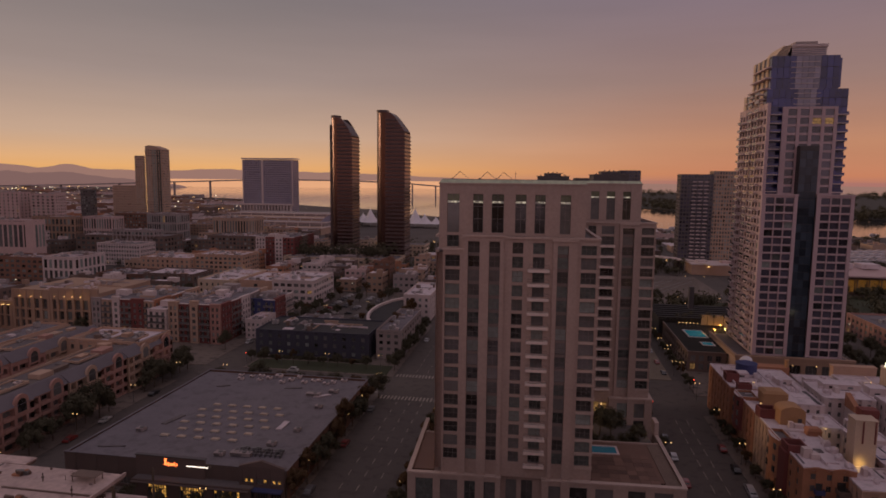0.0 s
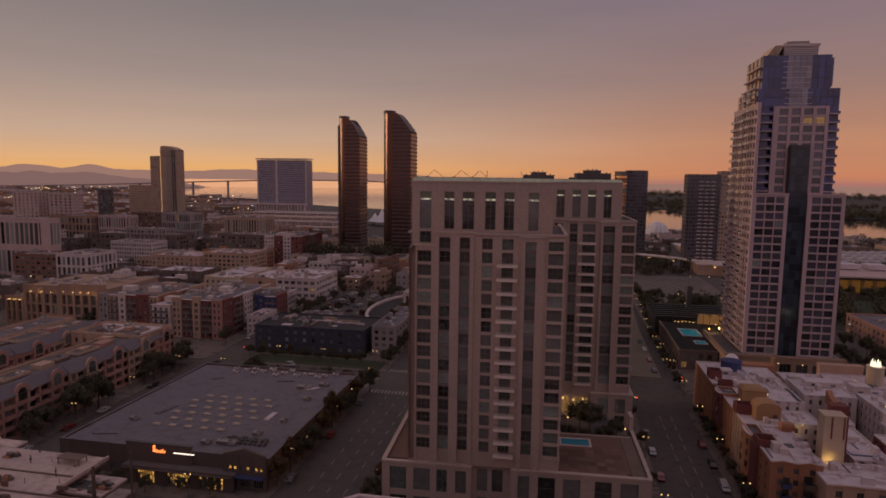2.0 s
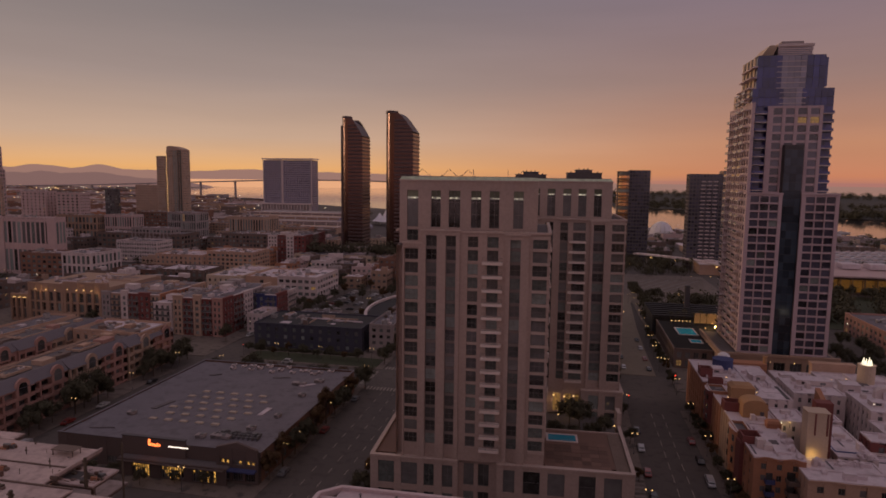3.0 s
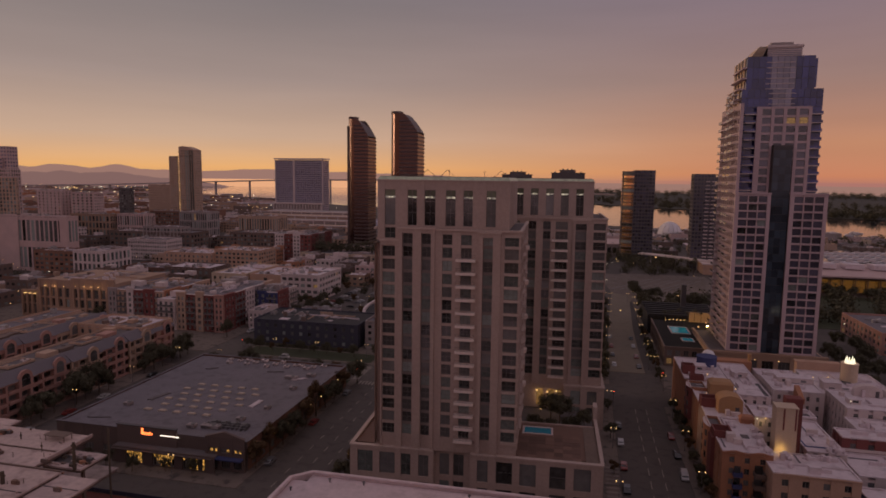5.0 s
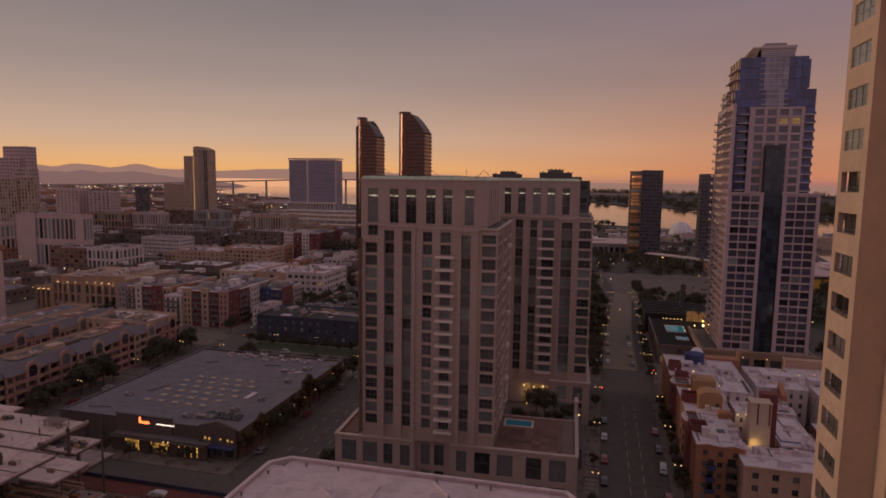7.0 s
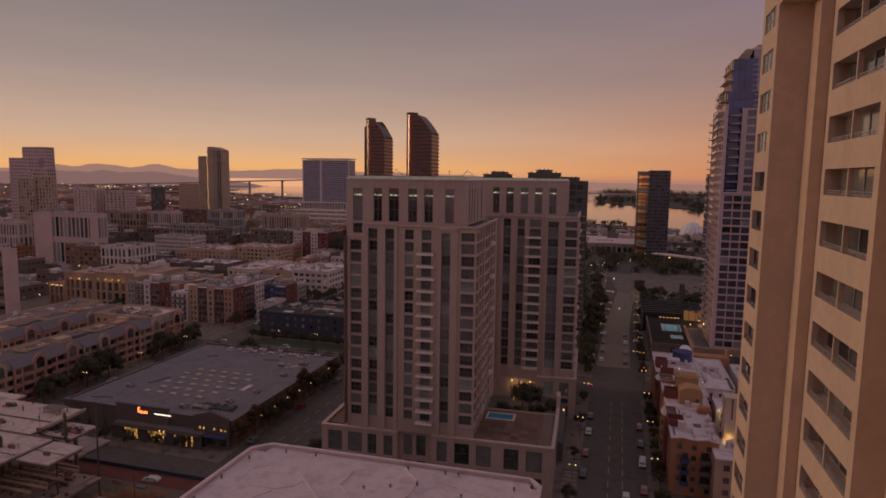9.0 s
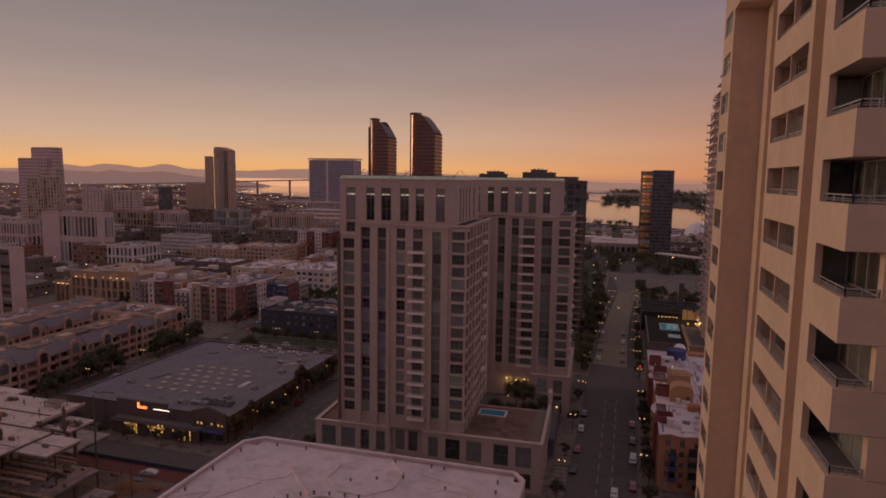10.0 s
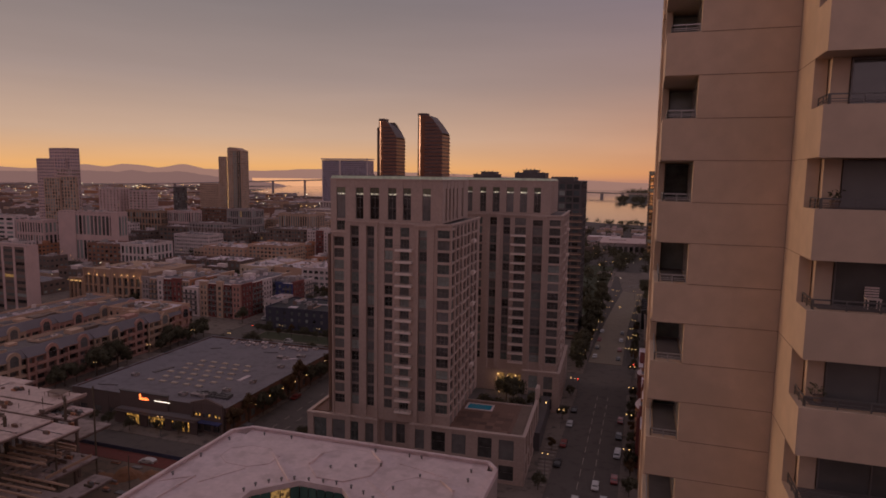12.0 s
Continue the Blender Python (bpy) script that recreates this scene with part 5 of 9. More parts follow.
    s.box(93.8, 268.0, 127.0, 105.9, 286.0, 130.4, BLUEGLASS2)
    for i in range(5):
        s.box(93.5, 267.8, 127.2 + i * 0.7, 106.2, 267.997, 127.45 + i * 0.75, WHITEW)
    s.box(93.4, 267.4, 130.4, 106.4, 286.0, 131.4, WHITEW)
    s.box(95.0, 269.0, 131.4, 103.0, 285.0, 132.6, GREYW)
    part("crown", s, root)
    for i in range(6):
        s = Shape()
        xa, xb = 87.6 + i * 0.75, 90.6 + i * 0.5
        s.hexa([(xa, 268.0, 127.0), (xa + 0.4, 268.0, 127.0), (xa + 0.4, 282.0, 127.0), (xa, 282.0, 127.0), (xb, 268.0, 131.0), (xb + 0.4, 268.0, 131.0), (xb + 0.4, 282.0, 131.0), (xb, 282.0, 131.0)], CREAM)
        part("louvre_fin", s, root)
    # left wall with stacked balconies
    rows_l = storeys(10.0, 30, 3.2, 0.6, 2.1)
    facade(root, (82.9, 292.0), (82.9, 258.0), 10.0, 108.0, even(34.0, 9, 0.68), rows_l, PINKSTONE, None, thick=1.2, sunk=0.1, recess=0.4, joined=True, seed=81, curtain=0.1, lit=0.0, tint=BLUEWIN)
    for k in range(32):
        z = 12.4 + 3.2 * k
        for j, y in enumerate((262.5, 272.5, 283.0)):
            s = Shape()
            out = 1.9 if j != 1 else 1.3
            s.box(82.9 - out, y, z, 82.897, y + 5.2, z + 0.3, WHITEW)
            # dark glass front put in so the gaps between slabs look shaded
            s.box(82.9 - out, y, z + 0.3, 82.95 - out, y + 5.2, z + 1.1, BLUEWIN)
            if z < 112 and (j < 2 or z < 104):
                part("balcony", s, root)
    for k in range(4):
        s = Shape()
        z = 110.0 + k * 4.1
        s.box(82.2 + k * 0.8, 266.0, z, 86.1, 284.0, z + 0.5, PINKSTONE)
        part("terrace_slab", s, root)
    # right wall
    facade(root, (115.8, 258.0), (115.8, 291.0), 10.0, 73.0, even(33.0, 8, 0.55), rows, PINKSTONE, None, thick=0.6, joined=True, seed=82)
    s = Shape()
    s.box(82.95, 291.5, 10, 115.8, 292.0, 108, PINKSTONE)
    s.box(85.0, 292.0, 73.0, 113.5, 292.4, 112, PINKSTONE)
    part("wall", s, root)
    s = Shape()
    s.box(110.8, 268, 115, 111.9, 271, 126, BLUEGLASS)
    for k in range(4):
        s.box(110.8, 272, 115 + k * 3.2, 112.4, 280, 115.4 + k * 3.2, WHITEW)
    part("balcony", s, root)
    # base arcade
    facade(root, (76.0, 253.6), (118.8, 253.6), 0.15, 9.6, [(2.0 + i * 5.9, 6.2 + i * 5.9) for i in range(7)], [(1.0, 7.6)], BROWNSTUCCO, None, thick=0.8, sunk=0.1, recess=0.6, seed=85, curtain=0, lit=0.0, nx=3, nz=2)
    s = Shape()
    s.box(76.5, 254.4, 9.2, 118.3, 293.0, 9.6, ROOF_DARK)
    part("podium_roof", s, root)
    s = Shape()
    s.box(75.6, 253.2, 9.6, 119.2, 254.6, 10.6, BROWNSTUCCO)
    s.box(75.6, 254.6, 9.6, 76.6, 293.0, 10.6, BROWNSTUCCO)
    part("podium_parapet", s, root)
    s = Shape()
    s.box(118.3, 254.4, 0.15, 118.8, 293, 9.6, TAN)
    s.box(76.0, 254.4, 0.15, 76.5, 293, 9.6, TAN)
    part("wall", s, root)


condo_tower()

# low garden building with a lit pool beside it
gd = thing("pool_house", "low brown building with a rooftop pool terrace", "building", (70, 290, 0))
facade(gd, (60.2, 263.0), (75.4, 263.0), 0.15, 8.0, even(14.2, 4, 0.6), [(1.0, 3.4), (4.6, 7.0)], BROWNW, None, seed=91, curtain=0, lit=0.12)
facade(gd, (60.2, 318.0), (60.2, 263.5), 0.15, 8.0, even(54.5, 12, 0.55), [(1.0, 3.4), (4.6, 7.0)], BROWNW, None, seed=92, curtain=0, lit=0.06)
s = Shape()
s.box(60.7, 263.6, 7.6, 90.0, 318, 8.0, mat("terrace_paving", (0.040, 0.038, 0.036), 0.95, fine=1.5, vary=0.3, spec=0.1))
part("roof", s, gd)
s = Shape()
s.box(60.0, 262.8, 8.0, 75.4, 263.4, 8.6, BROWNW)
s.box(60.0, 263.4, 8.0, 60.6, 318, 8.6, BROWNW)
part("parapet", s, gd)
swimming_pool(66.8, 290.0, 74.4, 303.0, 8.0, POOL_LIT, "turquoise lit swimming pool on a terrace")
swimming_pool(69.6, 276.0, 73.8, 281.0, 8.0, POOL_LIT, "small turquoise lit plunge pool on a terrace")
for x, y, e, c in ((79.0, 296.0, 700.0, (1.0, 0.55, 0.14)), (84.0, 306.0, 650.0, (1.0, 0.55, 0.14))):
    l = bpy.data.lights.new("terrace_light", "POINT")
    l.energy, l.color, l.shadow_soft_size = e, c, 0.4
    new("terrace_light", l).location = (x, y, 11.0)
    t = thing("terrace_lamp", "glowing amber terrace lamp", "lamp", (x, y, 8), "terrace lamps")
    q = Shape()
    q.tube((x, y, 8.0), (x, y, 10.2), 0.06, 0.05, STEEL, 6)
    part("post", q, t)
    q = Shape()
    q.ball((x, y, 10.4), 0.3, LAMP_WARM)
    part("globe", q, t)
q = Shape()
q.box(78.0, 316.5, 8.0, 92.0, 317.0, 13.0, CREAM)
q.box(88.0, 298.0, 8.0, 88.5, 316.5, 13.0, CREAM)
part("terrace_wall", q, gd)
for i in range(6):
    x, y = 66.5 + i * 1.7, 311.5
    t = thing("terrace_lamp", "glowing amber terrace lamp", "lamp", (x, y, 8), "terrace lamps")
    q = Shape()
    q.tube((x, y, 8.0), (x, y, 9.6), 0.05, 0.04, STEEL, 6)
    part("post", q, t)
    q = Shape()
    q.ball((x, y, 9.8), 0.26, LAMP_WARM)
    part("globe", q, t)

TRELLIS = mat("black_roofing", (0.034, 0.032, 0.033), 0.8, fine=1.0, vary=0.4)
tr = thing("trellis_hall", "low black-clad hall behind the pool terrace", "hall", (80, 335, 0))
q = Shape()
q.box(58.6, 320, 0.15, 100, 357, 9.5, TRELLIS)
part("body", q, tr)
for i in range(7):
    q = Shape()
    q.box(58.6, 320.4 + i * 5.2, 9.5, 100, 322.4 + i * 5.2, 10.4, TRELLIS)
    part("roof_monitor", q, tr)
for i in range(16):
    q = Shape()
    q.box(59 + i * 2.6, 319.4, 0.15, 59.4 + i * 2.6, 319.997, 10.2, TRELLIS)
    part("fin", q, tr)
q = Shape()
q.box(78.0, 345.0, 9.5, 80.5, 347.5, 22.0, DARKW)
part("chimney", q, tr)


# ---- stepped stucco apartments with white roofs ----
def flat_block(x0, y0, x1, y1, h, m, floors=5, bays=(3, 4), seed=0, roof_m=None, par=0.35, trim=None, label="stucco apartment block with a white flat roof", curtain=0.15, base=0.15, sides="frl", lit=0.0, joined=False):
    root = midrise("apartment_block", label, x0, y0, x1, y1, h, m, floors, bays, roof_m or ROOF_WHITE, 0.34, joined, base, curtain, lit, seed, sides, trim or ROOF_WHITE, None, 0.9, 1.5, 0, "apartment block", "stucco apartments", None, par)
    roof_clutter(root, x0 + 0.8, y0 + 0.8, x1 - 0.8, y1 - 0.8, base + h + 0.01, seed, max(3, int((x1 - x0) * (y1 - y0) / 40)), True)
    return root


b1 = flat_block(59.1, 144.5, 70.2, 166.4, 14.2, TERRA, 5, (3, 5), 201, label="terracotta stucco apartment block with a white flat roof")
b2 = flat_block(68.6, 138.6, 86.4, 144.4, 12.7, PEACH, 4, (4, 2), 202, label="peach stucco apartment block with a white flat roof")
flat_block(70.3, 144.5, 86.4, 150.6, 12.7, PEACH, 4, (4, 2), 203, sides="r", label="peach stucco apartment block with a white flat roof")
flat_block(59.4, 166.5, 71.4, 178.0, 14.2, TAN, 5, (2, 4), 204, sides="rl", label="tan stucco apartment block with a white flat roof")
flat_block(59.2, 178.1, 72.0, 197.0, 14.4, TERRA, 5, (2, 6), 205, sides="rl", label="terracotta stucco apartment block with a white flat roof")
flat_block(58.2, 197.1, 72.0, 222.0, 15.0, TERRA, 5, (2, 7), 206, joined=True, sides="fl", label="terracotta stucco apartment block with a white flat roof")
flat_block(72.1, 187.0, 81.0, 221.0, 14.3, WHITEW, 5, (3, 5), 207, label="white stucco apartment block with a white flat roof")
flat_block(74.0, 176.4, 82.0, 186.9, 11.8, WHITEW, 4, (3, 3), 208, label="white stucco apartment wing round a courtyard")
flat_block(83.0, 193.0, 97.2, 209.0, 14.8, WHITEW, 5, (5, 5), 209, label="white stucco apartment block with a white flat roof")
flat_block(84.4, 212.0, 97.2, 223.0, 12.6, WHITEW, 4, (4, 3), 218, joined=True, label="white stucco apartment block with a white flat roof")
flat_block(80.2, 153.6, 89.0, 175.0, 12.3, WHITEW, 4, (3, 5), 210, label="white stucco apartment wing with a flat roof")
flat_block(83.2, 175.2, 89.4, 181.0, 13.2, WHITEW, 4, (2, 2), 211, label="white stucco stair block with an arched opening")
flat_block(98.8, 181.2, 121.6, 198.0, 14.8, WHITEW, 5, (6, 6), 212, joined=True, label="white stucco apartment block beside an alley")
flat_block(98.0, 170.6, 121.6, 181.0, 12.3, WHITEW, 4, (6, 4), 213, joined=True, label="white stucco apartment block with a lower flat roof")
flat_block(98.8, 198.2, 121.6, 226.0, 12.4, WHITEW, 4, (5, 8), 214, joined=True, sides="l", label="white stucco apartment block with a white flat roof")
flat_block(91.6, 164.0, 121.6, 170.4, 12.8, MAROON, 4, (7, 2), 215, label="maroon stucco apartment block with white bands")
flat_block(90.4, 150.0, 121.6, 163.8, 9.0, WHITEW, 3, (7, 4), 216, joined=True, label="low white stucco apartment block")
flat_block(88.0, 128.0, 121.0, 145.0, 8.6, BLUE, 3, (8, 4), 217, joined=True, label="low dark blue stucco block")
# white string courses on the maroon block
for z in (4.6, 9.7):
    q = Shape()
    q.box(91.4, 163.6, z, 121.7, 163.997, z + 0.7, WHITEW)
    q.box(91.2, 163.997, z, 91.597, 170.2, z + 0.7, WHITEW)
    solo("string_course", q, "white band along a maroon stucco wall", "trim", "structure")


def wavy_parapet(root, x0, x1, y, z, m, waves=1.5, amp=0.35, base=0.25):
    """A low front parapet whose top edge rises and falls in curves."""
    s = Shape()
    n = 24
    lo, hi = [], []
    for i in range(n + 1):
        x = x0 + (x1 - x0) * i / n
        lo.append((x, z - 0.05))
        hi.append((x, z + base + amp * (0.5 - 0.5 * math.cos(6.28319 * waves * i / n))))
    k = 2 * (n + 1)
    prof = lo + hi[::-1]
    s.faces([(x, y, zz) for x, zz in prof] + [(x, y + 0.25, zz) for x, zz in prof], [(i, (i + 1) % k, k + (i + 1) % k, k + i) for i in range(k)] + [(i, i + 1, k - 2 - i, k - 1 - i) for i in range(n)] + [(k + i + 1, k + i, 2 * k - 1 - i, 2 * k - 2 - i) for i in range(n)], m)
    part("wavy_parapet", s, root)


wavy_parapet(b1, 59.1, 70.2, 144.24, 14.3, TERRA, 2.0, 0.5, 0.1)
wavy_parapet(b2, 68.6, 86.4, 138.34, 12.8, PEACH, 2.0, 0.2, 0.12)


def hung_balcony(root, x0, x1, y, z, m, deep=1.2, dark=True):
    """A balcony on a front wall: slab, solid front, and the dark doors behind."""
    s = Shape()
    s.box(x0, y - deep, z, x1, y - 0.003, z + 0.2, m)
    s.box(x0, y - deep, z + 0.2, x1, y - deep + 0.1, z + 1.1, m)
    s.box(x0, y - deep + 0.1, z + 0.2, x0 + 0.1, y - 0.003, z + 1.1, m)
    s.box(x1 - 0.1, y - deep + 0.1, z + 0.2, x1, y - 0.003, z + 1.1, m)
    b = part("balcony", s, root)
    q = Shape()
    q.box(x0 + 0.3, y - 0.05, z + 0.2, x1 - 0.3, y - 0.003, z + 2.3, GLASS)
    part("balcony_door", q, b)


for z in (3.0, 5.9, 8.8):
    hung_balcony(b1, 61.6, 63.6, 144.5, z, BLUE)
for z in (0.9, 3.9, 6.9):
    hung_balcony(b2, 82.6, 86.2, 138.6, z, MAROON)
for z in (3.6, 6.6, 9.4):
    hung_balcony(b1, 66.0, 68.4, 144.5, z, BROWNW, 2.4)


def bay_turret(cx, cy, r, z0, z1, m, label):
    """A round drum that rises above the roof."""
    t = thing("bay_turret", label, "turret", (cx, cy, z0), "roof turrets")
    n = 18
    s = Shape()
    pts = [(cx + r * math.cos(6.28319 * i / n), cy + r * math.sin(6.28319 * i / n)) for i in range(n)]
    s.prism(pts, z0, z1, m, m)
    part("drum", s, t)
    s = Shape()
    big = [(cx + (r + 0.15) * math.cos(6.28319 * i / n), cy + (r + 0.15) * math.sin(6.28319 * i / n)) for i in range(n)]
    s.prism(big, z1, z1 + 0.25, m, m)
    part("rim", s, t)
    return t


def screen_box(x0, y0, x1, y1, z0, z1, m, label, cap=None):
    """An open roof screen: four walls round a sunken deck, standing on the street front."""
    t = thing("roof_screen", label, "roof screen", ((x0 + x1) / 2, (y0 + y1) / 2, z0), "roof screens")
    w = 0.35
    s = Shape()
    ring_o = [(x0, y0), (x1, y0), (x1, y1), (x0, y1)]
    ring_i = [(x0 + w, y0 + w), (x1 - w, y0 + w), (x1 - w, y1 - w), (x0 + w, y1 - w)]
    v = [(*p, z) for z in (z0, z1) for p in ring_o] + [(*p, z) for z in (z0, z1) for p in ring_i]
    s.faces(v, [(i, (i + 1) % 4, 4 + (i + 1) % 4, 4 + i) for i in range(4)] + [(8 + (i + 1) % 4, 8 + i, 12 + i, 12 + (i + 1) % 4) for i in range(4)], m)
    s.faces([(*p, z1 + 0.01) for p in ring_o + ring_i], [(i, (i + 1) % 4, 4 + (i + 1) % 4, 4 + i) for i in range(4)], cap or m)
    part("screen", s, t)
    s = Shape()
    s.box(x0 + w, y0 + w, z0, x1 - w, y1 - w, z0 + 0.4, ROOF_DARK)
    part("deck", s, t)


def street_bay(cx, cy, r, wide, z0, z1, m, label):
    """A bowed bay on the street wall, with a white rim."""
    t = thing("street_bay", label, "bay", (cx, cy, z0), "street bays")
    n = 12
    pts = [(cx, cy + wide / 2)] + [(cx - r * math.sin(math.pi * i / n), cy + wide / 2 * math.cos(math.pi * i / n)) for i in range(1, n)] + [(cx, cy - wide / 2)]
    s = Shape()
    s.prism(pts, z0, z1, m, ROOF_DARK)
    part("wall", s, t)
    big = [(cx, cy + wide / 2 + 0.1)] + [(cx - (r + 0.15) * math.sin(math.pi * i / n), cy + (wide / 2 + 0.1) * math.cos(math.pi * i / n)) for i in range(1, n)] + [(cx, cy - wide / 2 - 0.1)]
    s = Shape()
    s.prism(big, z1, z1 + 0.3, m, WHITEW)
    part("rim", s, t)
    for k in range(4):
        for j in (-1, 1):
            q = Shape()
            a = math.pi / 2 + j * 0.55
            x, y = cx - r * math.sin(a), cy + wide / 2 * math.cos(a)
            q.box(x - 0.12, y - 0.6, z0 + 1.2 + k * 2.9, x + 0.5, y + 0.6, z0 + 2.7 + k * 2.9, GLASS)
            if z0 + 2.7 + k * 2.9 < z1:
                part("window", q, t)


screen_box(58.7, 152.6, 63.0, 157.0, 14.36, 16.2, MAROON, "maroon stucco roof screen", MAROON)
screen_box(58.6, 157.1, 62.0, 165.0, 14.36, 15.5, TERRA, "terracotta terrace parapet with a pale rim", WHITEW)
screen_box(59.4, 174.4, 63.9, 178.2, 14.36, 17.0, MAROON, "maroon stucco roof screen", MAROON)
screen_box(58.6, 188.0, 63.4, 194.6, 14.56, 15.6, TERRA, "terracotta terrace parapet with a pale rim", WHITEW)
screen_box(59.6, 194.8, 63.6, 197.0, 14.56, 17.2, MAROON, "maroon stucco roof screen", MAROON)
screen_box(58.4, 202.6, 62.2, 206.4, 15.16, 18.0, MAROON, "maroon stucco roof screen", MAROON)
street_bay(59.097, 161.0, 1.3, 8.0, 5.4, 14.9, TERRA, "terracotta bowed bay over the pavement")
street_bay(59.197, 191.2, 1.3, 7.0, 5.4, 15.0, MAROON, "maroon bowed bay over the pavement")
q = Shape()
q.box(58.2, 152.7, 0.15, 59.097, 156.9, 14.3, MAROON)
solo("wall_pier", q, "maroon stucco pier on the street wall", "pier", "", "street bays")


def hipped_box(x0, y0, x1, y1, z0, z1, m, top, label):
    t = thing("roof_hut", label, "roof hut", ((x0 + x1) / 2, (y0 + y1) / 2, z0))
    s = Shape()
    s.box(x0, y0, z0, x1, y1, z1, m)
    part("wall", s, t)
    s = Shape()
    s.prism([(x0 - 0.2, y0 - 0.2), (x1 + 0.2, y0 - 0.2), (x1 + 0.2, y1 + 0.2), (x0 - 0.2, y1 + 0.2)], z1, z1 + 0.7, top, top, 0.3)
    part("roof", s, t)


hipped_box(67.4, 164.0, 70.8, 166.2, 14.36, 15.6, TERRA, TERRA, "small terracotta roof hut")


def vault(x0, y0, x1, y1, z0, h, m, label, group="vaulted penthouses"):
    """A box with a barrel-vaulted roof along y."""
    t = thing("vaulted_penthouse", label, "penthouse", ((x0 + x1) / 2, (y0 + y1) / 2, z0), group)
    s = Shape()
    n = 14
    r = (x1 - x0) / 2
    prof = [(x0, z0), (x1, z0)] + [(x0 + r + r * math.cos(math.pi * i / n), z0 + h + 0.5 * r * math.sin(math.pi * i / n)) for i in range(n + 1)]
    k = len(prof)
    s.faces([(x, y0, z) for x, z in prof] + [(x, y1, z) for x, z in prof], [(i, (i + 1) % k, k + (i + 1) % k, k + i) for i in range(k)] + [tuple(range(k)), tuple(range(2 * k - 1, k - 1, -1))], m)
    part("shell", s, t)
    q = Shape()
    q.box(x1 - 1.9, y0 - 0.06, z0, x1 - 0.9, y0 - 0.003, z0 + 1.9, DARKW)
    part("door", q, t)


vault(63.2, 170.6, 69.4, 175.6, 14.36, 3.4, OCHRE, "ochre stucco penthouse with a barrel roof")
hipped_box(63.4, 184.0, 69.8, 189.0, 14.56, 18.2, OCHRE, OCHRE, "flat-topped ochre stucco penthouse")
vault(105.0, 193.6, 112.6, 195.4, 14.96, 1.6, WHITEW, "white arched roof gable", "")
# plain stair tower lit from below
st = thing("stair_tower", "tall plain cream stair tower lit from below", "stair tower", (74, 151, 0))
q = Shape()
q.box(72.0, 150.7, 0.15, 76.7, 154.4, 23.9, CREAM)
part("shaft", q, st)
q = Shape()
q.box(71.85, 150.55, 23.9, 76.85, 154.55, 24.15, CREAM)
part("cap", q, st)
for x in (73.5, 76.1):
    q = Shape()
    q.box(x, 150.60, 18.6, x + 0.35, 150.697, 23.9, MAROON)
    part("slot", q, st)
q = Shape()
q.box(75.4, 155.6, 0.15, 79.2, 158.4, 24.9, MAROON)
part("rear_shaft", q, st)
l = bpy.data.lights.new("stair_uplight", "POINT")
l.energy, l.color, l.shadow_soft_size = 60.0, (1.0, 0.68, 0.20), 0.3
new("stair_uplight", l).location = (73.4, 149.6, 13.8)
# slanted roof fin, long peach walls at the back, post
q = Shape()
q.hexa([(88.6, 187.3, 13.2), (90.0, 187.3, 13.2), (90.0, 192.9, 13.2), (88.6, 192.9, 13.2), (88.6, 187.3, 14.9), (90.0, 187.3, 14.9), (90.0, 192.9, 17.2), (88.6, 192.9, 17.2)], TERRA)
q.box(88.6, 187.3, 0.15, 90.0, 192.9, 13.2, WHITEW)
solo("slanted_wall", q, "white buttress wall with a slanted terracotta top", "wall")
q = Shape()
q.box(99.5, 226.2, 0.15, 113.0, 229.0, 15.4, PEACH)
q.box(99.2, 226.197, 15.4, 113.3, 229.2, 15.75, PEACH)
solo("parapet_wall", q, "long peach stucco wall", "wall")
q = Shape()
q.box(70.0, 222.2, 0.15, 84.0, 226.5, 15.2, TERRA)
solo("parapet_wall", q, "long terracotta stucco wall", "wall")
q = Shape()
q.tube((83.6, 223.8, 0.15), (83.6, 223.8, 17.4), 0.7, 0.6, OCHRE, 10)
q.tube((83.6, 223.8, 17.4), (83.6, 223.8, 17.7), 0.8, 0.8, OCHRE, 10)
solo("pillar", q, "round ochre pillar beside the roofs", "pillar")
# penthouses, roof channels, and a flat dark strip in place of a shaded slit
for x0, y0, x1, y1, z0, z1, m in ((86.5, 202.0, 97.0, 206.4, 14.96, 16.5, WHITEW), (74.0, 205.0, 78.6, 209.0, 14.46, 16.2, WHITEW), (86.0, 214.0, 91.0, 217.0, 12.76, 14.2, WHITEW), (101.0, 205.0, 106.0, 209.0, 12.56, 15.0, WHITEW), (101.0, 186.0, 104.0, 189.0, 14.96, 16.2, WHITEW), (62.5, 207.5, 66.5, 211.0, 15.16, 16.7, ROOF_WHITE), (113.0, 172.5, 118.0, 177.0, 12.46, 14.4, WHITEW)):
    t = thing("roof_penthouse", "small white plant room on a flat roof", "plant room", (x0, y0, z0), "roof plant rooms")
    q = Shape()
    q.box(x0, y0, z0, x1, y1, z1, m)
    part("wall", q, t)
    q = Shape()
    q.box(x0 - 0.15, y0 - 0.15, z1, x1 + 0.15, y1 + 0.15, z1 + 0.18, ROOF_WHITE)
    part("roof", q, t)
    n = max(1, int((x1 - x0) / 4))
    for i in range(n):
        q = Shape()
        a = x0 + (x1 - x0) * (i + 0.3) / n
        q.box(a, y0 - 0.05, z0 + 0.4, a + 1.5, y0 - 0.003, z0 + 1.1, GLASS)
        part("window", q, t)
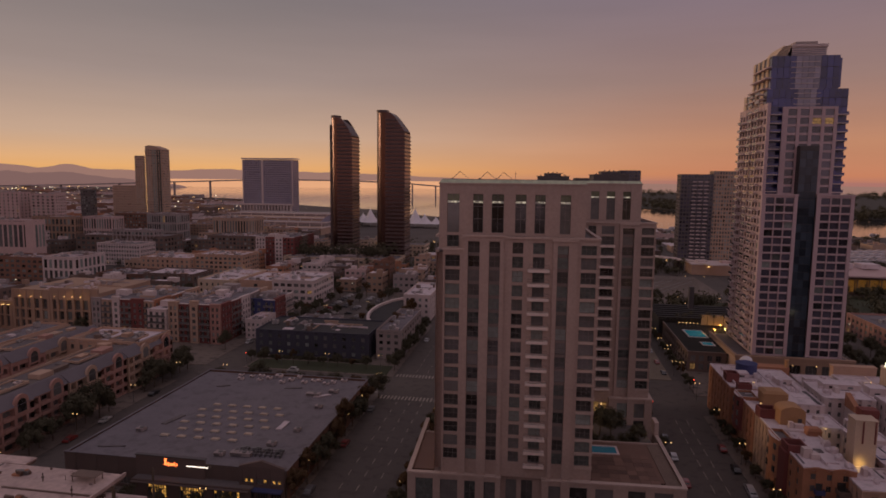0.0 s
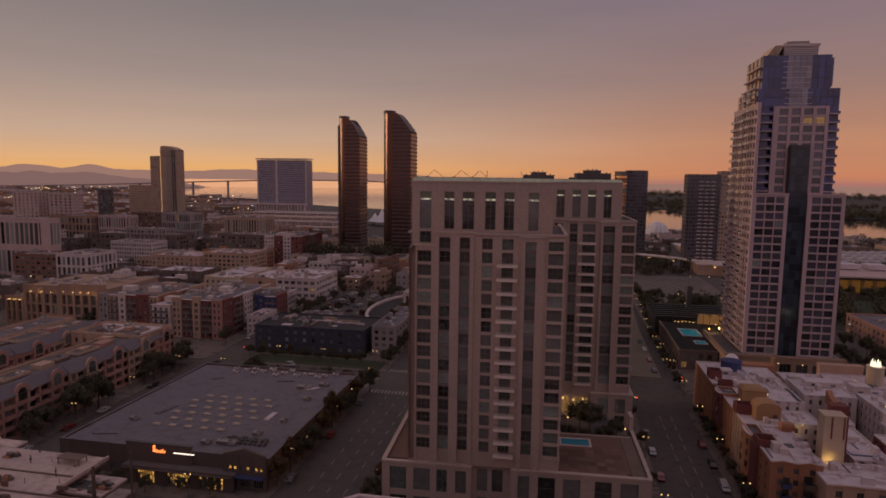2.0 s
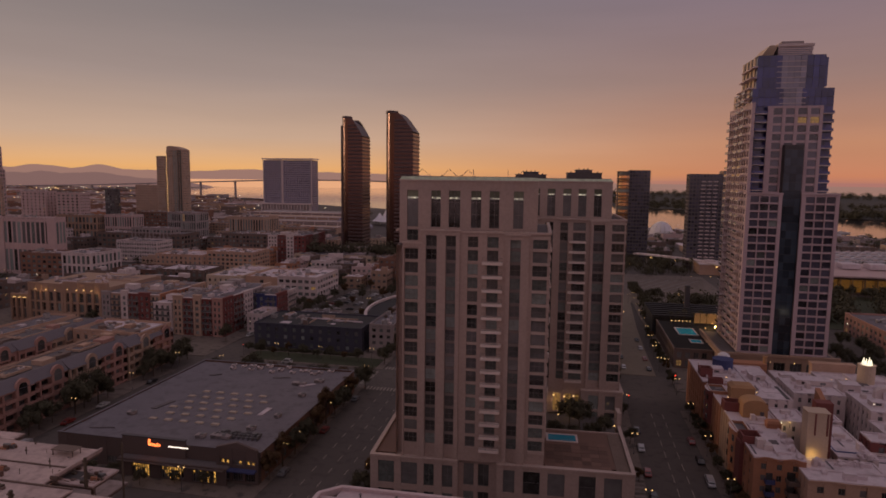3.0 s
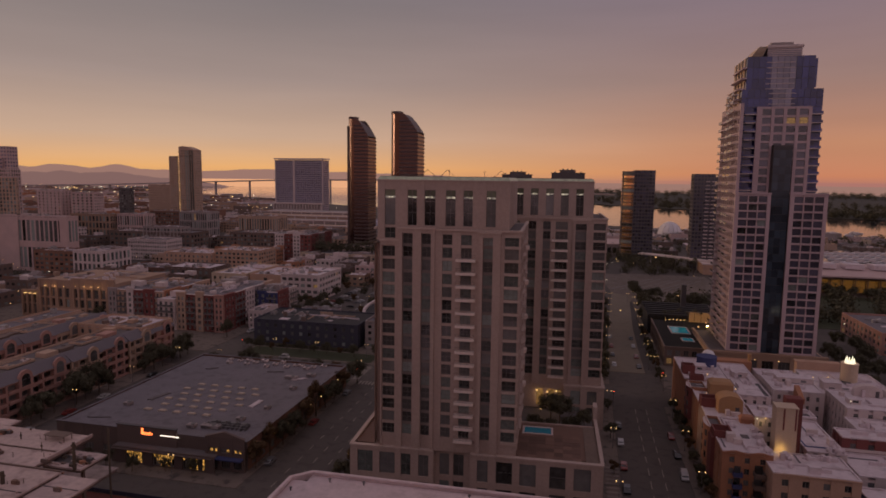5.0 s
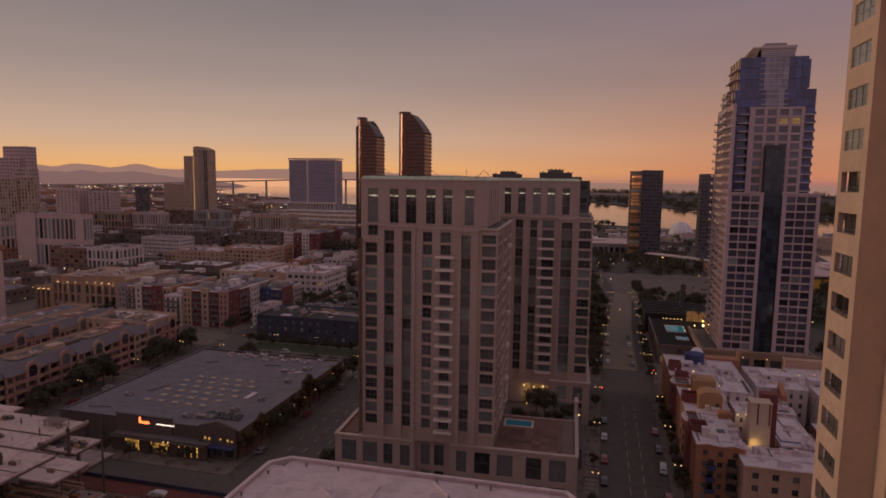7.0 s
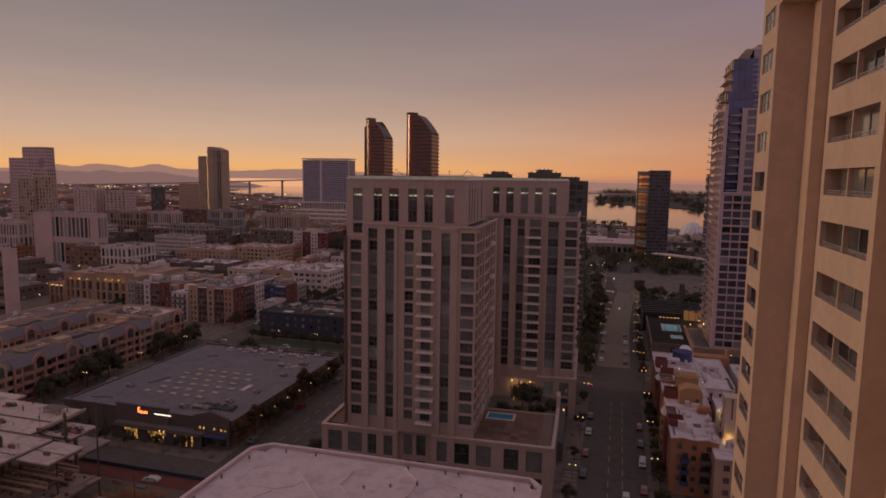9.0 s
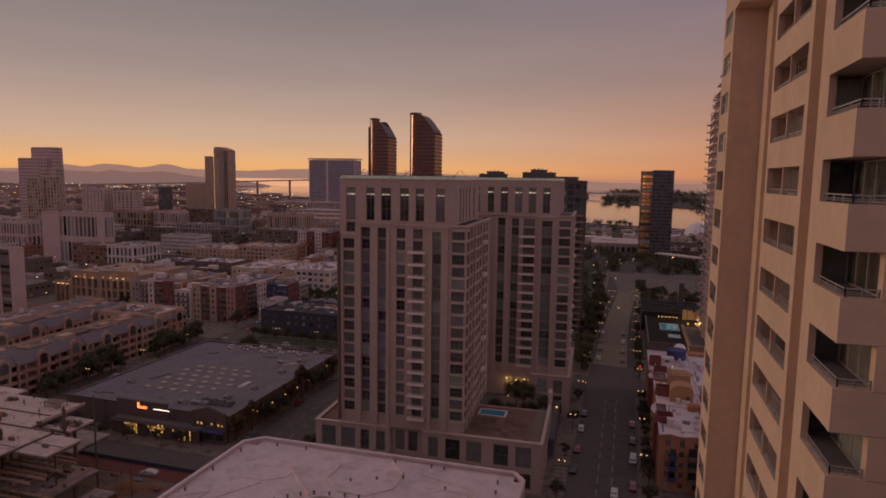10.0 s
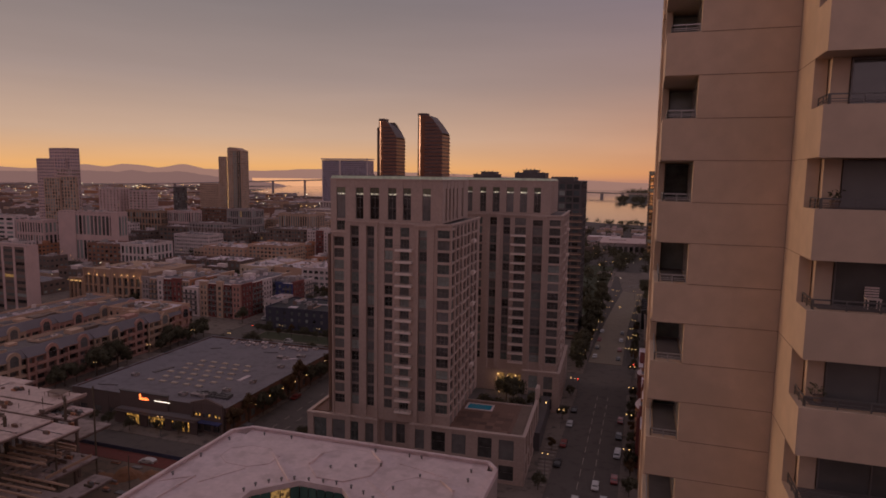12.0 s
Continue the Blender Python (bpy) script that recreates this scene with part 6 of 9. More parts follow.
for x0, y0, x1, y1, z, m in ((79.6, 187.4, 80.7, 200.0, 14.47, DARKW), (72.5, 192.0, 73.0, 203.0, 14.47, ROOF_GREY), (80.7, 157.0, 81.2, 172.0, 12.47, BLUE), (81.2, 157.0, 87.0, 157.6, 12.47, BLUE), (84.0, 161.0, 84.4, 174.0, 12.47, ROOF_GREY), (76.0, 145.5, 76.4, 150.0, 12.87, ROOF_GREY), (60.0, 147.0, 60.4, 152.0, 14.37, ROOF_GREY), (92.0, 160.5, 118.0, 161.0, 9.17, ROOF_GREY)):
    q = Shape()
    q.box(x0, y0, z, x1, y1, z + 0.12, m)
    solo("roof_channel", q, "dark flat strip along a white roof", "roof channel", "", "roof channels")
# heaped ducts along the roof edges
rng = random.Random(9)
for x, y, z, k in ((69.2, 150.5, 14.36, 6), (69.4, 155.0, 14.36, 7), (68.6, 159.0, 14.36, 4), (69.4, 147.0, 14.36, 3), (74.6, 147.8, 12.86, 7), (78.4, 148.6, 12.86, 4), (82.0, 149.2, 12.86, 5), (73.0, 143.0, 12.86, 3), (66.4, 181.0, 14.56, 3), (66.0, 199.0, 15.16, 6), (68.6, 205.0, 15.16, 5), (74.0, 213.0, 14.46, 5), (77.5, 199.0, 14.46, 3), (92.0, 197.0, 14.96, 3), (86.0, 198.0, 14.96, 3), (104.0, 214.0, 12.56, 6), (108.0, 203.0, 12.56, 4), (86.0, 154.6, 12.46, 6), (88.0, 156.0, 12.46, 4), (101.0, 176.0, 12.46, 4), (64.0, 162.0, 14.36, 3), (94.0, 218.0, 12.76, 4), (78.0, 180.0, 11.96, 3)):
    t = thing("duct_cluster", "cluster of white ducts and vents on a flat roof", "duct cluster", (x, y, z), "roof ducts")
    for j in range(k):
        a, b = x + rng.uniform(-1.0, 1.0), y + rng.uniform(-1.3, 1.3)
        w, h = rng.uniform(0.25, 0.6), rng.uniform(0.4, 1.2)
        q = Shape()
        if rng.random() < 0.5:
            q.box(a - w, b - w, z, a + w, b + w, z + h, ROOF_WHITE)
            q.prism([(a - w - 0.08, b - w - 0.08), (a + w + 0.08, b - w - 0.08), (a + w + 0.08, b + w + 0.08), (a - w - 0.08, b + w + 0.08)], z + h, z + h + 0.35, ROOF_WHITE, None, 0.5)
        else:
            q.tube((a, b, z), (a, b, z + h), w * 0.7, w * 0.7, ROOF_WHITE, 8)
            q.ball((a, b, z + h), w, ROOF_WHITE, 8, 5, 0.7)
        part("vent", q, t)
for x, y, z, m in ((71.4, 171.5, 11.8, LAMP_WARM), (74.6, 176.0, 11.6, LAMP_WHITE), (76.8, 176.1, 11.9, LAMP_WARM), (65.6, 200.0, 16.2, LAMP_WARM), (99.2, 209.5, 15.0, LAMP_WARM), (104.5, 212.0, 14.8, LAMP_WARM), (112.0, 206.0, 14.8, LAMP_WARM), (101.0, 185.0, 15.9, LAMP_WHITE), (92.6, 222.5, 16.0, LAMP_WARM), (84.8, 222.0, 16.2, LAMP_WARM), (62.2, 182.6, 15.6, LAMP_WARM), (71.6, 189.0, 15.6, LAMP_WARM)):
    t = thing("roof_lamp", "small glowing lamp on a flat roof", "lamp", (x, y, z - 1.4), "roof lamps")
    q = Shape()
    q.tube((x, y, z - 1.5), (x, y, z), 0.05, 0.05, STEEL, 6)
    part("stem", q, t)
    q = Shape()
    q.ball((x, y, z + 0.12), 0.17, m)
    part("globe", q, t)
for x, y, z, e in ((75.4, 174.6, 11.2, 40.0), (65.6, 199.4, 15.8, 12.0), (104.0, 211.0, 14.6, 14.0)):
    l = bpy.data.lights.new("roof_light", "POINT")
    l.energy, l.color, l.shadow_soft_size = e, (1.0, 0.72, 0.30), 0.25
    new("roof_light", l).location = (x, y, z)
bay_turret(67.8, 214.6, 3.2, 15.16, 18.2, BLUE, "dark blue drum turret on the roof")
q = Shape()
q.ball((69.2, 219.6, 17.6), 2.1, SAIL, 16, 9, 0.85)
q.tube((69.2, 219.6, 15.1), (69.2, 219.6, 17.6), 2.2, 2.2, OCHRE, 16)
solo("roof_dome", q, "small pale dome on the roof", "dome")
ct = bay_turret(112.6, 217.6, 2.5, 12.56, 18.4, CREAM, "cream drum turret with a lit crown")
for i in range(9):
    a = 6.28319 * i / 9
    x, y = 112.6 + 1.2 * math.cos(a), 217.6 + 1.2 * math.sin(a)
    q = Shape()
    q.tube((x, y, 18.6), (x, y, 20.4 + 0.5 * (i % 2)), 0.42, 0.05, CROWN, 6)
    part("crown_point", q, ct, "glowing white spike")

# ---- supermarket with skylights ----
store = thing("supermarket", "brick supermarket with a wide grey roof and lit windows", "supermarket", (-88, 168, 0))
SX0, SY0, SX1, SY1, SH = -118.5, 134.0, -59.0, 203.5, 7.6
s = Shape()
s.box(SX0 + 0.5, SY0 + 0.5, SH - 0.5, SX1 - 0.5, SY1 - 0.5, SH, ROOF_GREY)
part("roof", s, store)
facade(store, (SX0, SY0), (SX1, SY0), 0.15, SH + 0.5, [(3, 6), (9, 12), (15, 18)], [(1.0, 2.8)], BRICKDARK, None, thick=0.5, recess=0.3, seed=3, curtain=0, lit=0.0, nx=3)
facade(store, (SX1, SY0 + 0.5), (SX1, SY1), 0.15, SH + 0.3, even(69, 13, 0.45), [(0.8, 3.2), (4.9, 6.0)], BRICK, None, thick=0.5, recess=0.3, seed=4, curtain=0.1, lit=0.0, nx=3)
facade(store, (SX0, SY1), (SX0, SY0 + 0.5), 0.15, SH + 0.3, even(69, 11, 0.4), [(0.8, 3.2)], BRICK, None, thick=0.5, recess=0.3, seed=5, joined=True, lit=0.0)
s = Shape()
s.box(SX0, SY1, 0.15, SX1, SY1 + 0.5, SH + 0.3, BRICK)
part("wall", s, store)
for b in ((SX0 - 0.1, SY0 - 0.1, SX1 + 0.1, SY0 + 0.5), (SX0 - 0.1, SY1 - 0.1, SX1 + 0.1, SY1 + 0.6)):
    s = Shape()
    s.box(b[0], b[1], SH + 0.5, b[2], b[3], SH + 0.62, ROOF_GREY)
    part("coping", s, store)
for x in (SX0 - 0.1, SX1 - 0.5):
    s = Shape()
    s.box(x, SY0 + 0.5, SH + 0.3, x + 0.6, SY1 - 0.1, SH + 0.42, ROOF_GREY)
    part("coping", s, store)
# raised sign wall, shop porch and corner block
s = Shape()
s.box(-98.0, 133.3, 4.4, -79.6, 133.897, 9.4, BRICKDARK)
part("sign_wall", s, store)
s = Shape()
s.box(-98.2, 133.1, 9.4, -79.4, 134.2, 9.6, DARKW)
part("coping", s, store)
facade(store, (-97.5, 130.4), (-66.6, 130.4), 0.15, 4.5, [(4.2, 9.6), (12.6, 19.2), (21.6, 28.4)], [(0.3, 3.6)], BRICKDARK, None, thick=0.6, recess=0.4, seed=8, curtain=0, lit=0.0, nx=9, nz=3)
for x0, x1 in ((-93.0, -87.6), (-84.6, -78.4), (-75.8, -69.4)):
    n = int((x1 - x0) / 0.62)
    for k in range(n):
        q = Shape()
        a = x0 + (x1 - x0) * k / n
        lit = x0 < -76 or k % 3 == 0
        q.box(a + 0.08, 130.76, 0.5 + 0.5 * ((k * 5) % 3), a + 0.5, 130.79, 2.5, SHOPGLOW if lit and (k * 7) % 4 else GLASS)
        q.box(a + 0.08, 130.76, 2.7, a + 0.5, 130.79, 3.5, SHOPGLOW if lit else GLASS)
        part("shop_pane", q, store, "dimly lit shop window pane")
s = Shape()
s.box(-97.5, 131.0, 4.1, -66.6, 133.997, 4.45, ROOF_DARK)
part("porch_roof", s, store)
s = Shape()
s.box(-97.3, 129.7, 4.0, -66.9, 130.397, 4.2, BRICKDARK)
part("awning", s, store)
facade(store, (-70.4, 132.6), (-59.0, 132.6), 0.15, 9.2, [(0.8, 3.6), (4.4, 7.2), (8.0, 10.6)], [(0.7, 3.4), (4.9, 6.2)], BRICKDARK, None, thick=0.6, recess=0.4, seed=9, curtain=0, lit=0.0, nx=4)
for k, x in enumerate((-69.0, -67.6, -65.4, -64.2, -61.9, -60.6)):
    q = Shape()
    q.box(x, 132.96, 5.2, x + 0.6, 132.99, 5.9, SHOPGLOW if k != 2 else GLASS)
    part("shop_pane", q, store, "dimly lit upper window pane")
s = Shape()
s.faces([(-70.4, 132.6, 9.2), (-59.0, 132.6, 9.2), (-64.7, 132.6, 10.8), (-70.4, 133.4, 9.2), (-59.0, 133.4, 9.2), (-64.7, 133.4, 10.8)], [(0, 1, 2), (5, 4, 3), (0, 2, 5, 3), (2, 1, 4, 5), (0, 3, 4, 1)], BRICKDARK)
part("gable", s, store)
s = Shape()
s.box(-70.2, 130.9, 3.7, -59.2, 132.597, 4.1, BLUE)
part("awning", s, store, "dark blue awning")
for k in range(8):
    t = thing("wall_lamp", "small warm wall lamp on brick", "wall lamp", (-58.7, 141 + k * 8.0, 4.2), "brick wall lamps")
    q = Shape()
    q.box(-58.95, 140.9 + k * 8.0, 4.1, -58.7, 141.1 + k * 8.0, 4.45, LAMP_WARM)
    part("shade", q, t)
sg = thing("store_sign", "glowing orange-red store sign on the dark front", "sign", (-90, 133.2, 7))
for i, (w, h, z) in enumerate(((0.42, 1.2, 7.35), (0.34, 0.7, 7.3), (0.26, 0.85, 7.15), (0.38, 0.6, 7.3), (0.34, 0.66, 7.22), (0.26, 0.9, 7.25), (0.36, 0.55, 7.3))):
    s = Shape()
    x = -90.3 + i * 0.51
    s.hexa([(x, 133.18, z), (x + w, 133.18, z), (x + w, 133.297, z), (x, 133.297, z), (x + 0.12, 133.18, z + h), (x + w + 0.12, 133.18, z + h), (x + w + 0.12, 133.297, z + h), (x + 0.12, 133.297, z + h)], SIGN_RED)
    part("sign_bar", s, sg)
s = Shape()
s.tube((-89.9, 133.18, 8.75), (-89.9, 133.297, 8.75), 0.34, 0.34, SIGN_RED, 10)
part("sign_dot", s, sg)
sg = thing("store_sign", "thin glowing white store sign strip", "sign", (-83, 133.2, 7))
for i in range(8):
    s = Shape()
    s.box(-84.4 + i * 0.72, 133.18, 7.4, -84.4 + i * 0.72 + 0.62, 133.297, 7.66, SIGN_WHITE)
    part("sign_bar", s, sg)


def skylight(x, y, z):
    t = thing("skylight", "pale domed skylight on the supermarket roof", "skylight", (x, y, z), "supermarket skylights")
    s = Shape()
    s.box(x - 1.25, y - 0.7, z, x + 1.25, y + 0.7, z + 0.25, STEEL_LIGHT)
    part("curb", s, t)
    s = Shape()
    s.prism([(x - 1.2, y - 0.65), (x + 1.2, y - 0.65), (x + 1.2, y + 0.65), (x - 1.2, y + 0.65)], z + 0.25, z + 0.5, mat("skylight_dome", (0.42, 0.31, 0.23), 0.3, vary=0.08), None, 0.25)
    part("dome", s, t)
    return t


sky1 = skylight(-100.2, 148.6, SH)
for j in range(6):
    for i in range(6 if j in (2, 4) else 5):
        if i or j:
            copy_thing(sky1, Matrix.Translation((-100.2 + i * 4.93 + (2.2 if j % 2 else 0.0), 148.6 + j * 4.76, SH)))
rng = random.Random(77)
for i in range(16):
    hvac(-105.0 + i * 2.5 + rng.uniform(-0.8, 0.8), (201.0, 196.5, 199.5)[i % 3] + rng.uniform(-0.8, 0.8), SH, rng.uniform(1.2, 2.4), rng.uniform(1.2, 2.0), rng.uniform(0.6, 1.1), WHITEW)
for x, y, w in ((-108.5, 150.5, 2.2), (-72.0, 186.0, 4.6), (-66.5, 176.0, 2.0), (-69.0, 148.0, 2.2), (-74.0, 141.0, 5.5), (-79.5, 140.2, 2.4), (-66.0, 158.0, 1.6), (-66.5, 190.0, 3.0)):
    hvac(x, y, SH, w, 1.8, 1.0, GREYW)
es = thing("equipment_screen", "dark steel equipment screen on the supermarket roof", "screen", (-69, 142, SH))
for k in range(10):
    s = Shape()
    s.box(-76.0 + k * 1.35, 141.0, SH, -75.8 + k * 1.35, 142.8, SH + 1.1, STEEL)
    part("post", s, es)
for y in (141.0, 142.7):
    s = Shape()
    s.box(-76.2, y - 0.06, SH + 0.85, -63.5, y - 0.003, SH + 1.0, STEEL_LIGHT)
    part("rail", s, es)
for k in range(4):
    hvac(-74.4 + k * 3.1, 144.0, SH, 2.2, 1.2, 1.0, STEEL)
for x0, y0, x1, y1, m in ((-106.0, 155.6, -102.6, 162.7, ROOF_DARK), (-72.4, 157.8, -70.6, 163.7, ROOF_WHITE), (-71.5, 184.5, -66.5, 187.5, ROOF_WHITE), (-84.0, 190.5, -78.0, 192.0, ROOF_DARK), (-107.0, 188.0, -103.0, 190.0, ROOF_DARK), (-113.0, 139.0, -106.0, 140.4, ROOF_DARK)):
    q = Shape()
    q.hexa([(x0, y0, SH), (x0 + 1.6, y0, SH), (x1, y1, SH), (x1 - 1.6, y1, SH), (x0, y0, SH + 0.3), (x0 + 1.6, y0, SH + 0.3), (x1, y1, SH + 0.3), (x1 - 1.6, y1, SH + 0.3)], m)
    solo("roof_curb", q, "low curbed strip on the supermarket roof", "roof curb", group="roof curbs")


# ---- arcaded apartments with mansard roofs ----
def arch_gable(root, x, y, w, z, m):
    """A round-topped gable standing proud of a wall that faces +x."""
    n = 10
    r = w / 2
    prof = [(y - r, z - 3.2), (y + r, z - 3.2)] + [(y + r * math.cos(math.pi * i / n), z + r * math.sin(math.pi * i / n)) for i in range(n + 1)]
    k = len(prof)
    s = Shape()
    s.faces([(x - 0.5, a, b) for a, b in prof] + [(x + 0.25, a, b) for a, b in prof], [(i, k + i, k + (i + 1) % k, (i + 1) % k) for i in range(k)] + [tuple(range(k - 1, -1, -1)), tuple(range(k, 2 * k))], m)
    part("gable", s, root)
    q = Shape()
    r2 = r * 0.62
    prof = [(y - r2, z - 2.6), (y + r2, z - 2.6)] + [(y + r2 * math.cos(math.pi * i / n), z - 0.3 + r2 * math.sin(math.pi * i / n)) for i in range(n + 1)]
    q.faces([(x + 0.27, a, b) for a, b in prof], [tuple(range(k))], GLASS)
    part("arch_window", q, root)


def arcaded_wing(x, y0, y1, depth, h, label, seed):
    root = thing("arcaded_apartments", label, "apartment block", (x - depth / 2, (y0 + y1) / 2, 0), "arcaded apartments")
    n = y1 - y0
    rows = storeys(0.15, 4, 3.15, 0.85, 1.95)
    mats = (TAN, PINK, TAN, PINK, PINK)
    seg = 14.5
    k = max(1, round(n / seg))
    seg = n / k
    for i in range(k):
        a, b = y0 + i * seg, y0 + (i + 1) * seg
        m = mats[(i + seed) % 5]
        out = 0.8 if i % 2 == 0 else 0.0
        facade(root, (x + out, a), (x + out, b), 0.15, h - 1.6, [(0.6, 2.6), (3.3, 7.0), (8.0, 11.2), (12.0, 14.0)], rows, m, None, thick=1.5, sunk=0.06, recess=1.3, seed=seed * 31 + i, curtain=0.1, lit=0.0)
        for r in (1, 2, 3):
            q = Shape()
            z = 0.15 + 3.15 * r
            q.box(x + out + 0.003, a + 3.2, z, x + out + 0.5, a + 7.1, z + 0.3, m)
            q.box(x + out + 0.4, a + 3.2, z + 0.3, x + out + 0.5, a + 7.1, z + 0.95, m)
            part("balcony", q, root)
        arch_gable(root, x + out, a + 9.6, 5.0, h - 1.2, m)
        # mansard slope
        q = Shape()
        q.hexa([(x + out + 0.35, a, h - 1.6), (x + out + 0.35, b, h - 1.6), (x - 3.0, b, h - 1.6), (x - 3.0, a, h - 1.6), (x - 2.6, a, h + 1.3), (x - 2.6, b, h + 1.3), (x - 3.0, b, h + 1.3), (x - 3.0, a, h + 1.3)], ROOF_TILE)
        part("mansard", q, root, "slate-grey shingled mansard")
    q = Shape()
    q.box(x - depth, y0, 0.15, x - 1.55, y1, h - 1.7, TAN)
    part("body", q, root)
    q = Shape()
    q.box(x - depth + 0.4, y0, h - 1.7, x - 3.02, y1, h + 0.3, ROOF_DARK)
    part("roof", q, root)
    q = Shape()
    q.box(x - depth, y0, h - 1.7, x - depth + 0.397, y1, h + 1.0, TAN)
    part("parapet", q, root)
    rg = random.Random(seed + 900)
    for i in range(int(n / 7)):
        a = y0 + 3 + i * 7.0
        if rg.random() < 0.45:
            hvac(x - depth + rg.uniform(3, depth - 6), a + rg.uniform(-1, 2), h + 0.3, rg.uniform(1.2, 3), rg.uniform(1.2, 2.4), rg.uniform(0.8, 1.6), rg.choice((BROWNW, STEEL_LIGHT, WHITEW, TAN)))
        else:
            q = Shape()
            w, d2 = rg.uniform(2, 5), rg.uniform(2, 6)
            xa = x - depth + rg.uniform(1.5, depth - 8.5)
            q.box(xa, a, h + 0.3, xa + w, a + d2, h + rg.uniform(0.7, 2.4), rg.choice((TAN, PEACH, ROOF_DARK, BROWNW, PINK, ROOF_WHITE)))
            part("roof_box", q, root)
    # front end wall facing -y
    return root


arcaded_wing(-146.0, 112.0, 224.0, 16.0, 14.6, "long arcaded stucco apartment wing with slate mansard roofs", 1)
arcaded_wing(-178.0, 150.0, 224.0, 14.0, 15.6, "inner stucco apartment wing with balconies", 2)
midrise("apartment_block", "flat-roofed peach stucco apartment wing with roof decks", -177.5, 205.0, -147.0, 224.5, 15.2, PEACH, 4, (8, 4), ROOF_WHITE, 0.4, True, 0.15, seed=404, units=3, category="apartment block")
midrise("apartment_block", "flat-roofed peach stucco apartment wing with roof decks", -206.0, 150.0, -193.0, 224.0, 16.0, PEACH, 4, (4, 14), ROOF_GREY, 0.4, True, 0.15, seed=405, units=3, category="apartment block")
midrise("apartment_block", "tan stucco apartment wing with small windows", -206.0, 112.0, -163.0, 130.0, 14.5, TAN, 4, (10, 4), ROOF_GREY, 0.4, True, 0.15, seed=406, units=3, category="apartment block")
for x0, y0, x1, y1, z in ((-176, 207, -166, 219, 15.4), (-162, 208, -152, 218, 15.4), (-190, 160, -182, 172, 16.4), (-190, 186, -182, 200, 16.4), (-158, 180, -152, 190, 15.4), (-158, 150, -152, 160, 15.4)):
    t = thing("roof_deck", "sunken flat roof deck with a stucco rim", "roof deck", ((x0 + x1) / 2, (y0 + y1) / 2, z), "roof decks")
    q = Shape()
    for b in ((x0, y0, x1, y0 + 0.4), (x0, y1 - 0.4, x1, y1), (x0, y0 + 0.4, x0 + 0.4, y1 - 0.4), (x1 - 0.4, y0 + 0.4, x1, y1 - 0.4)):
        q.box(b[0], b[1], z - 0.2, b[2], b[3], z + 0.6, TAN)
    part("rim", q, t)
    q = Shape()
    q.box(x0 + 0.4, y0 + 0.4, z - 0.2, x1 - 0.4, y1 - 0.4, z + 0.1, ROOF_DARK)
    part("deck", q, t)

# ---- mixed blocks beyond the street ----
AB = "apartment block"
segmented("apartment_block", "dark red and tan stucco apartments with balconies and pale cornices", -172.5, 263.0, -146.5, 312.0, 18.4, 6,
          [(5, TAN, 0.9, 0.8), (6, MAROON, 0.0, 0.0), (4, TAN, 1.0, 1.6), (6, MAROON, 0.0, 0.0), (5, PINK, 0.7, 0.4)], [(6, MAROON, 0.5, 0.4), (7, MAROON, 0.0, 0.0), (6, WHITEW, 0.7, 0.3), (8, GREYW, 0.0, 0.0), (6, TAN, 0.6, 0.5)], 501, group="stucco street blocks")
segmented("apartment_block", "white stucco apartment front with square windows", -182.4, 261.0, -172.7, 300.0, 15.6, 5, [(1, WHITEW, 0.0, 0.0)], [(1, WHITEW, 0.0, 0.0)], 502, ROOF_WHITE, group="stucco street blocks")
segmented("apartment_block", "red, white and tan stucco apartments with a pale cornice", -215.0, 266.0, -182.6, 306.0, 18.2, 6,
          [(4, GREYW, 0.8, 0.6), (5, TAN, 0.0, 0.0), (3, WHITEW, 0.9, 1.4), (5, MAROON, 0.0, 0.3), (5, MAROON, 0.7, 0.8), (4, TAN, 0.0, 0.0)], [(6, TERRA, 0.4, 0.4), (6, TERRA, 0.0, 0.0), (6, TAN, 0.5, 0.3)], 503, group="stucco street blocks")
tanb = thing("apartment_block", "tan stucco block with tall dark recesses and uplights", AB, (-238, 288, 0), "stucco street blocks")
TALL = [(1.6, 5.6), (6.6, 10.8), (11.8, 16.6)]
facade(tanb, (-262.0, 268.4), (-239.6, 267.2), 0.15, 21.2, [(1.6, 3.8), (5.0, 7.4), (8.8, 11.2), (13.4, 16.2), (18.0, 21.0)], TALL, BROWNSTUCCO, None, thick=1.4, sunk=0.2, recess=1.0, nx=2, nz=2, seed=504, curtain=0.1, lit=0.0)
facade(tanb, (-239.4, 267.2), (-214.0, 268.4), 0.15, 22.4, [(1.4, 3.4), (4.6, 7.2), (8.6, 11.6), (13.0, 16.0), (17.4, 20.2), (21.6, 24.2)], TALL, BROWNSTUCCO, None, thick=1.4, sunk=0.2, recess=1.0, nx=2, nz=2, seed=505, curtain=0.1, lit=0.0)
facade(tanb, (-274.0, 269.0), (-262.2, 268.4), 0.15, 14.6, [(1.2, 3.0), (4.6, 6.4), (8.0, 10.2)], [(1.6, 7.0), (7.5, 12.4)], BROWNSTUCCO, None, thick=1.2, sunk=0.2, recess=0.9, nx=2, nz=2, seed=506, curtain=0.1, lit=0.0)
q = Shape()
q.box(-274.0, 270.2, 0.15, -262.2, 300.0, 13.8, BROWNSTUCCO)
q.box(-262.0, 269.9, 0.15, -214.0, 310.0, 20.2, BROWNSTUCCO)
part("body", q, tanb)
roof_clutter(tanb, -261.0, 271.0, -215.0, 309.0, 20.2, 504, 34)
roof_clutter(tanb, -273.0, 271.5, -263.0, 299.0, 13.8, 505, 12)
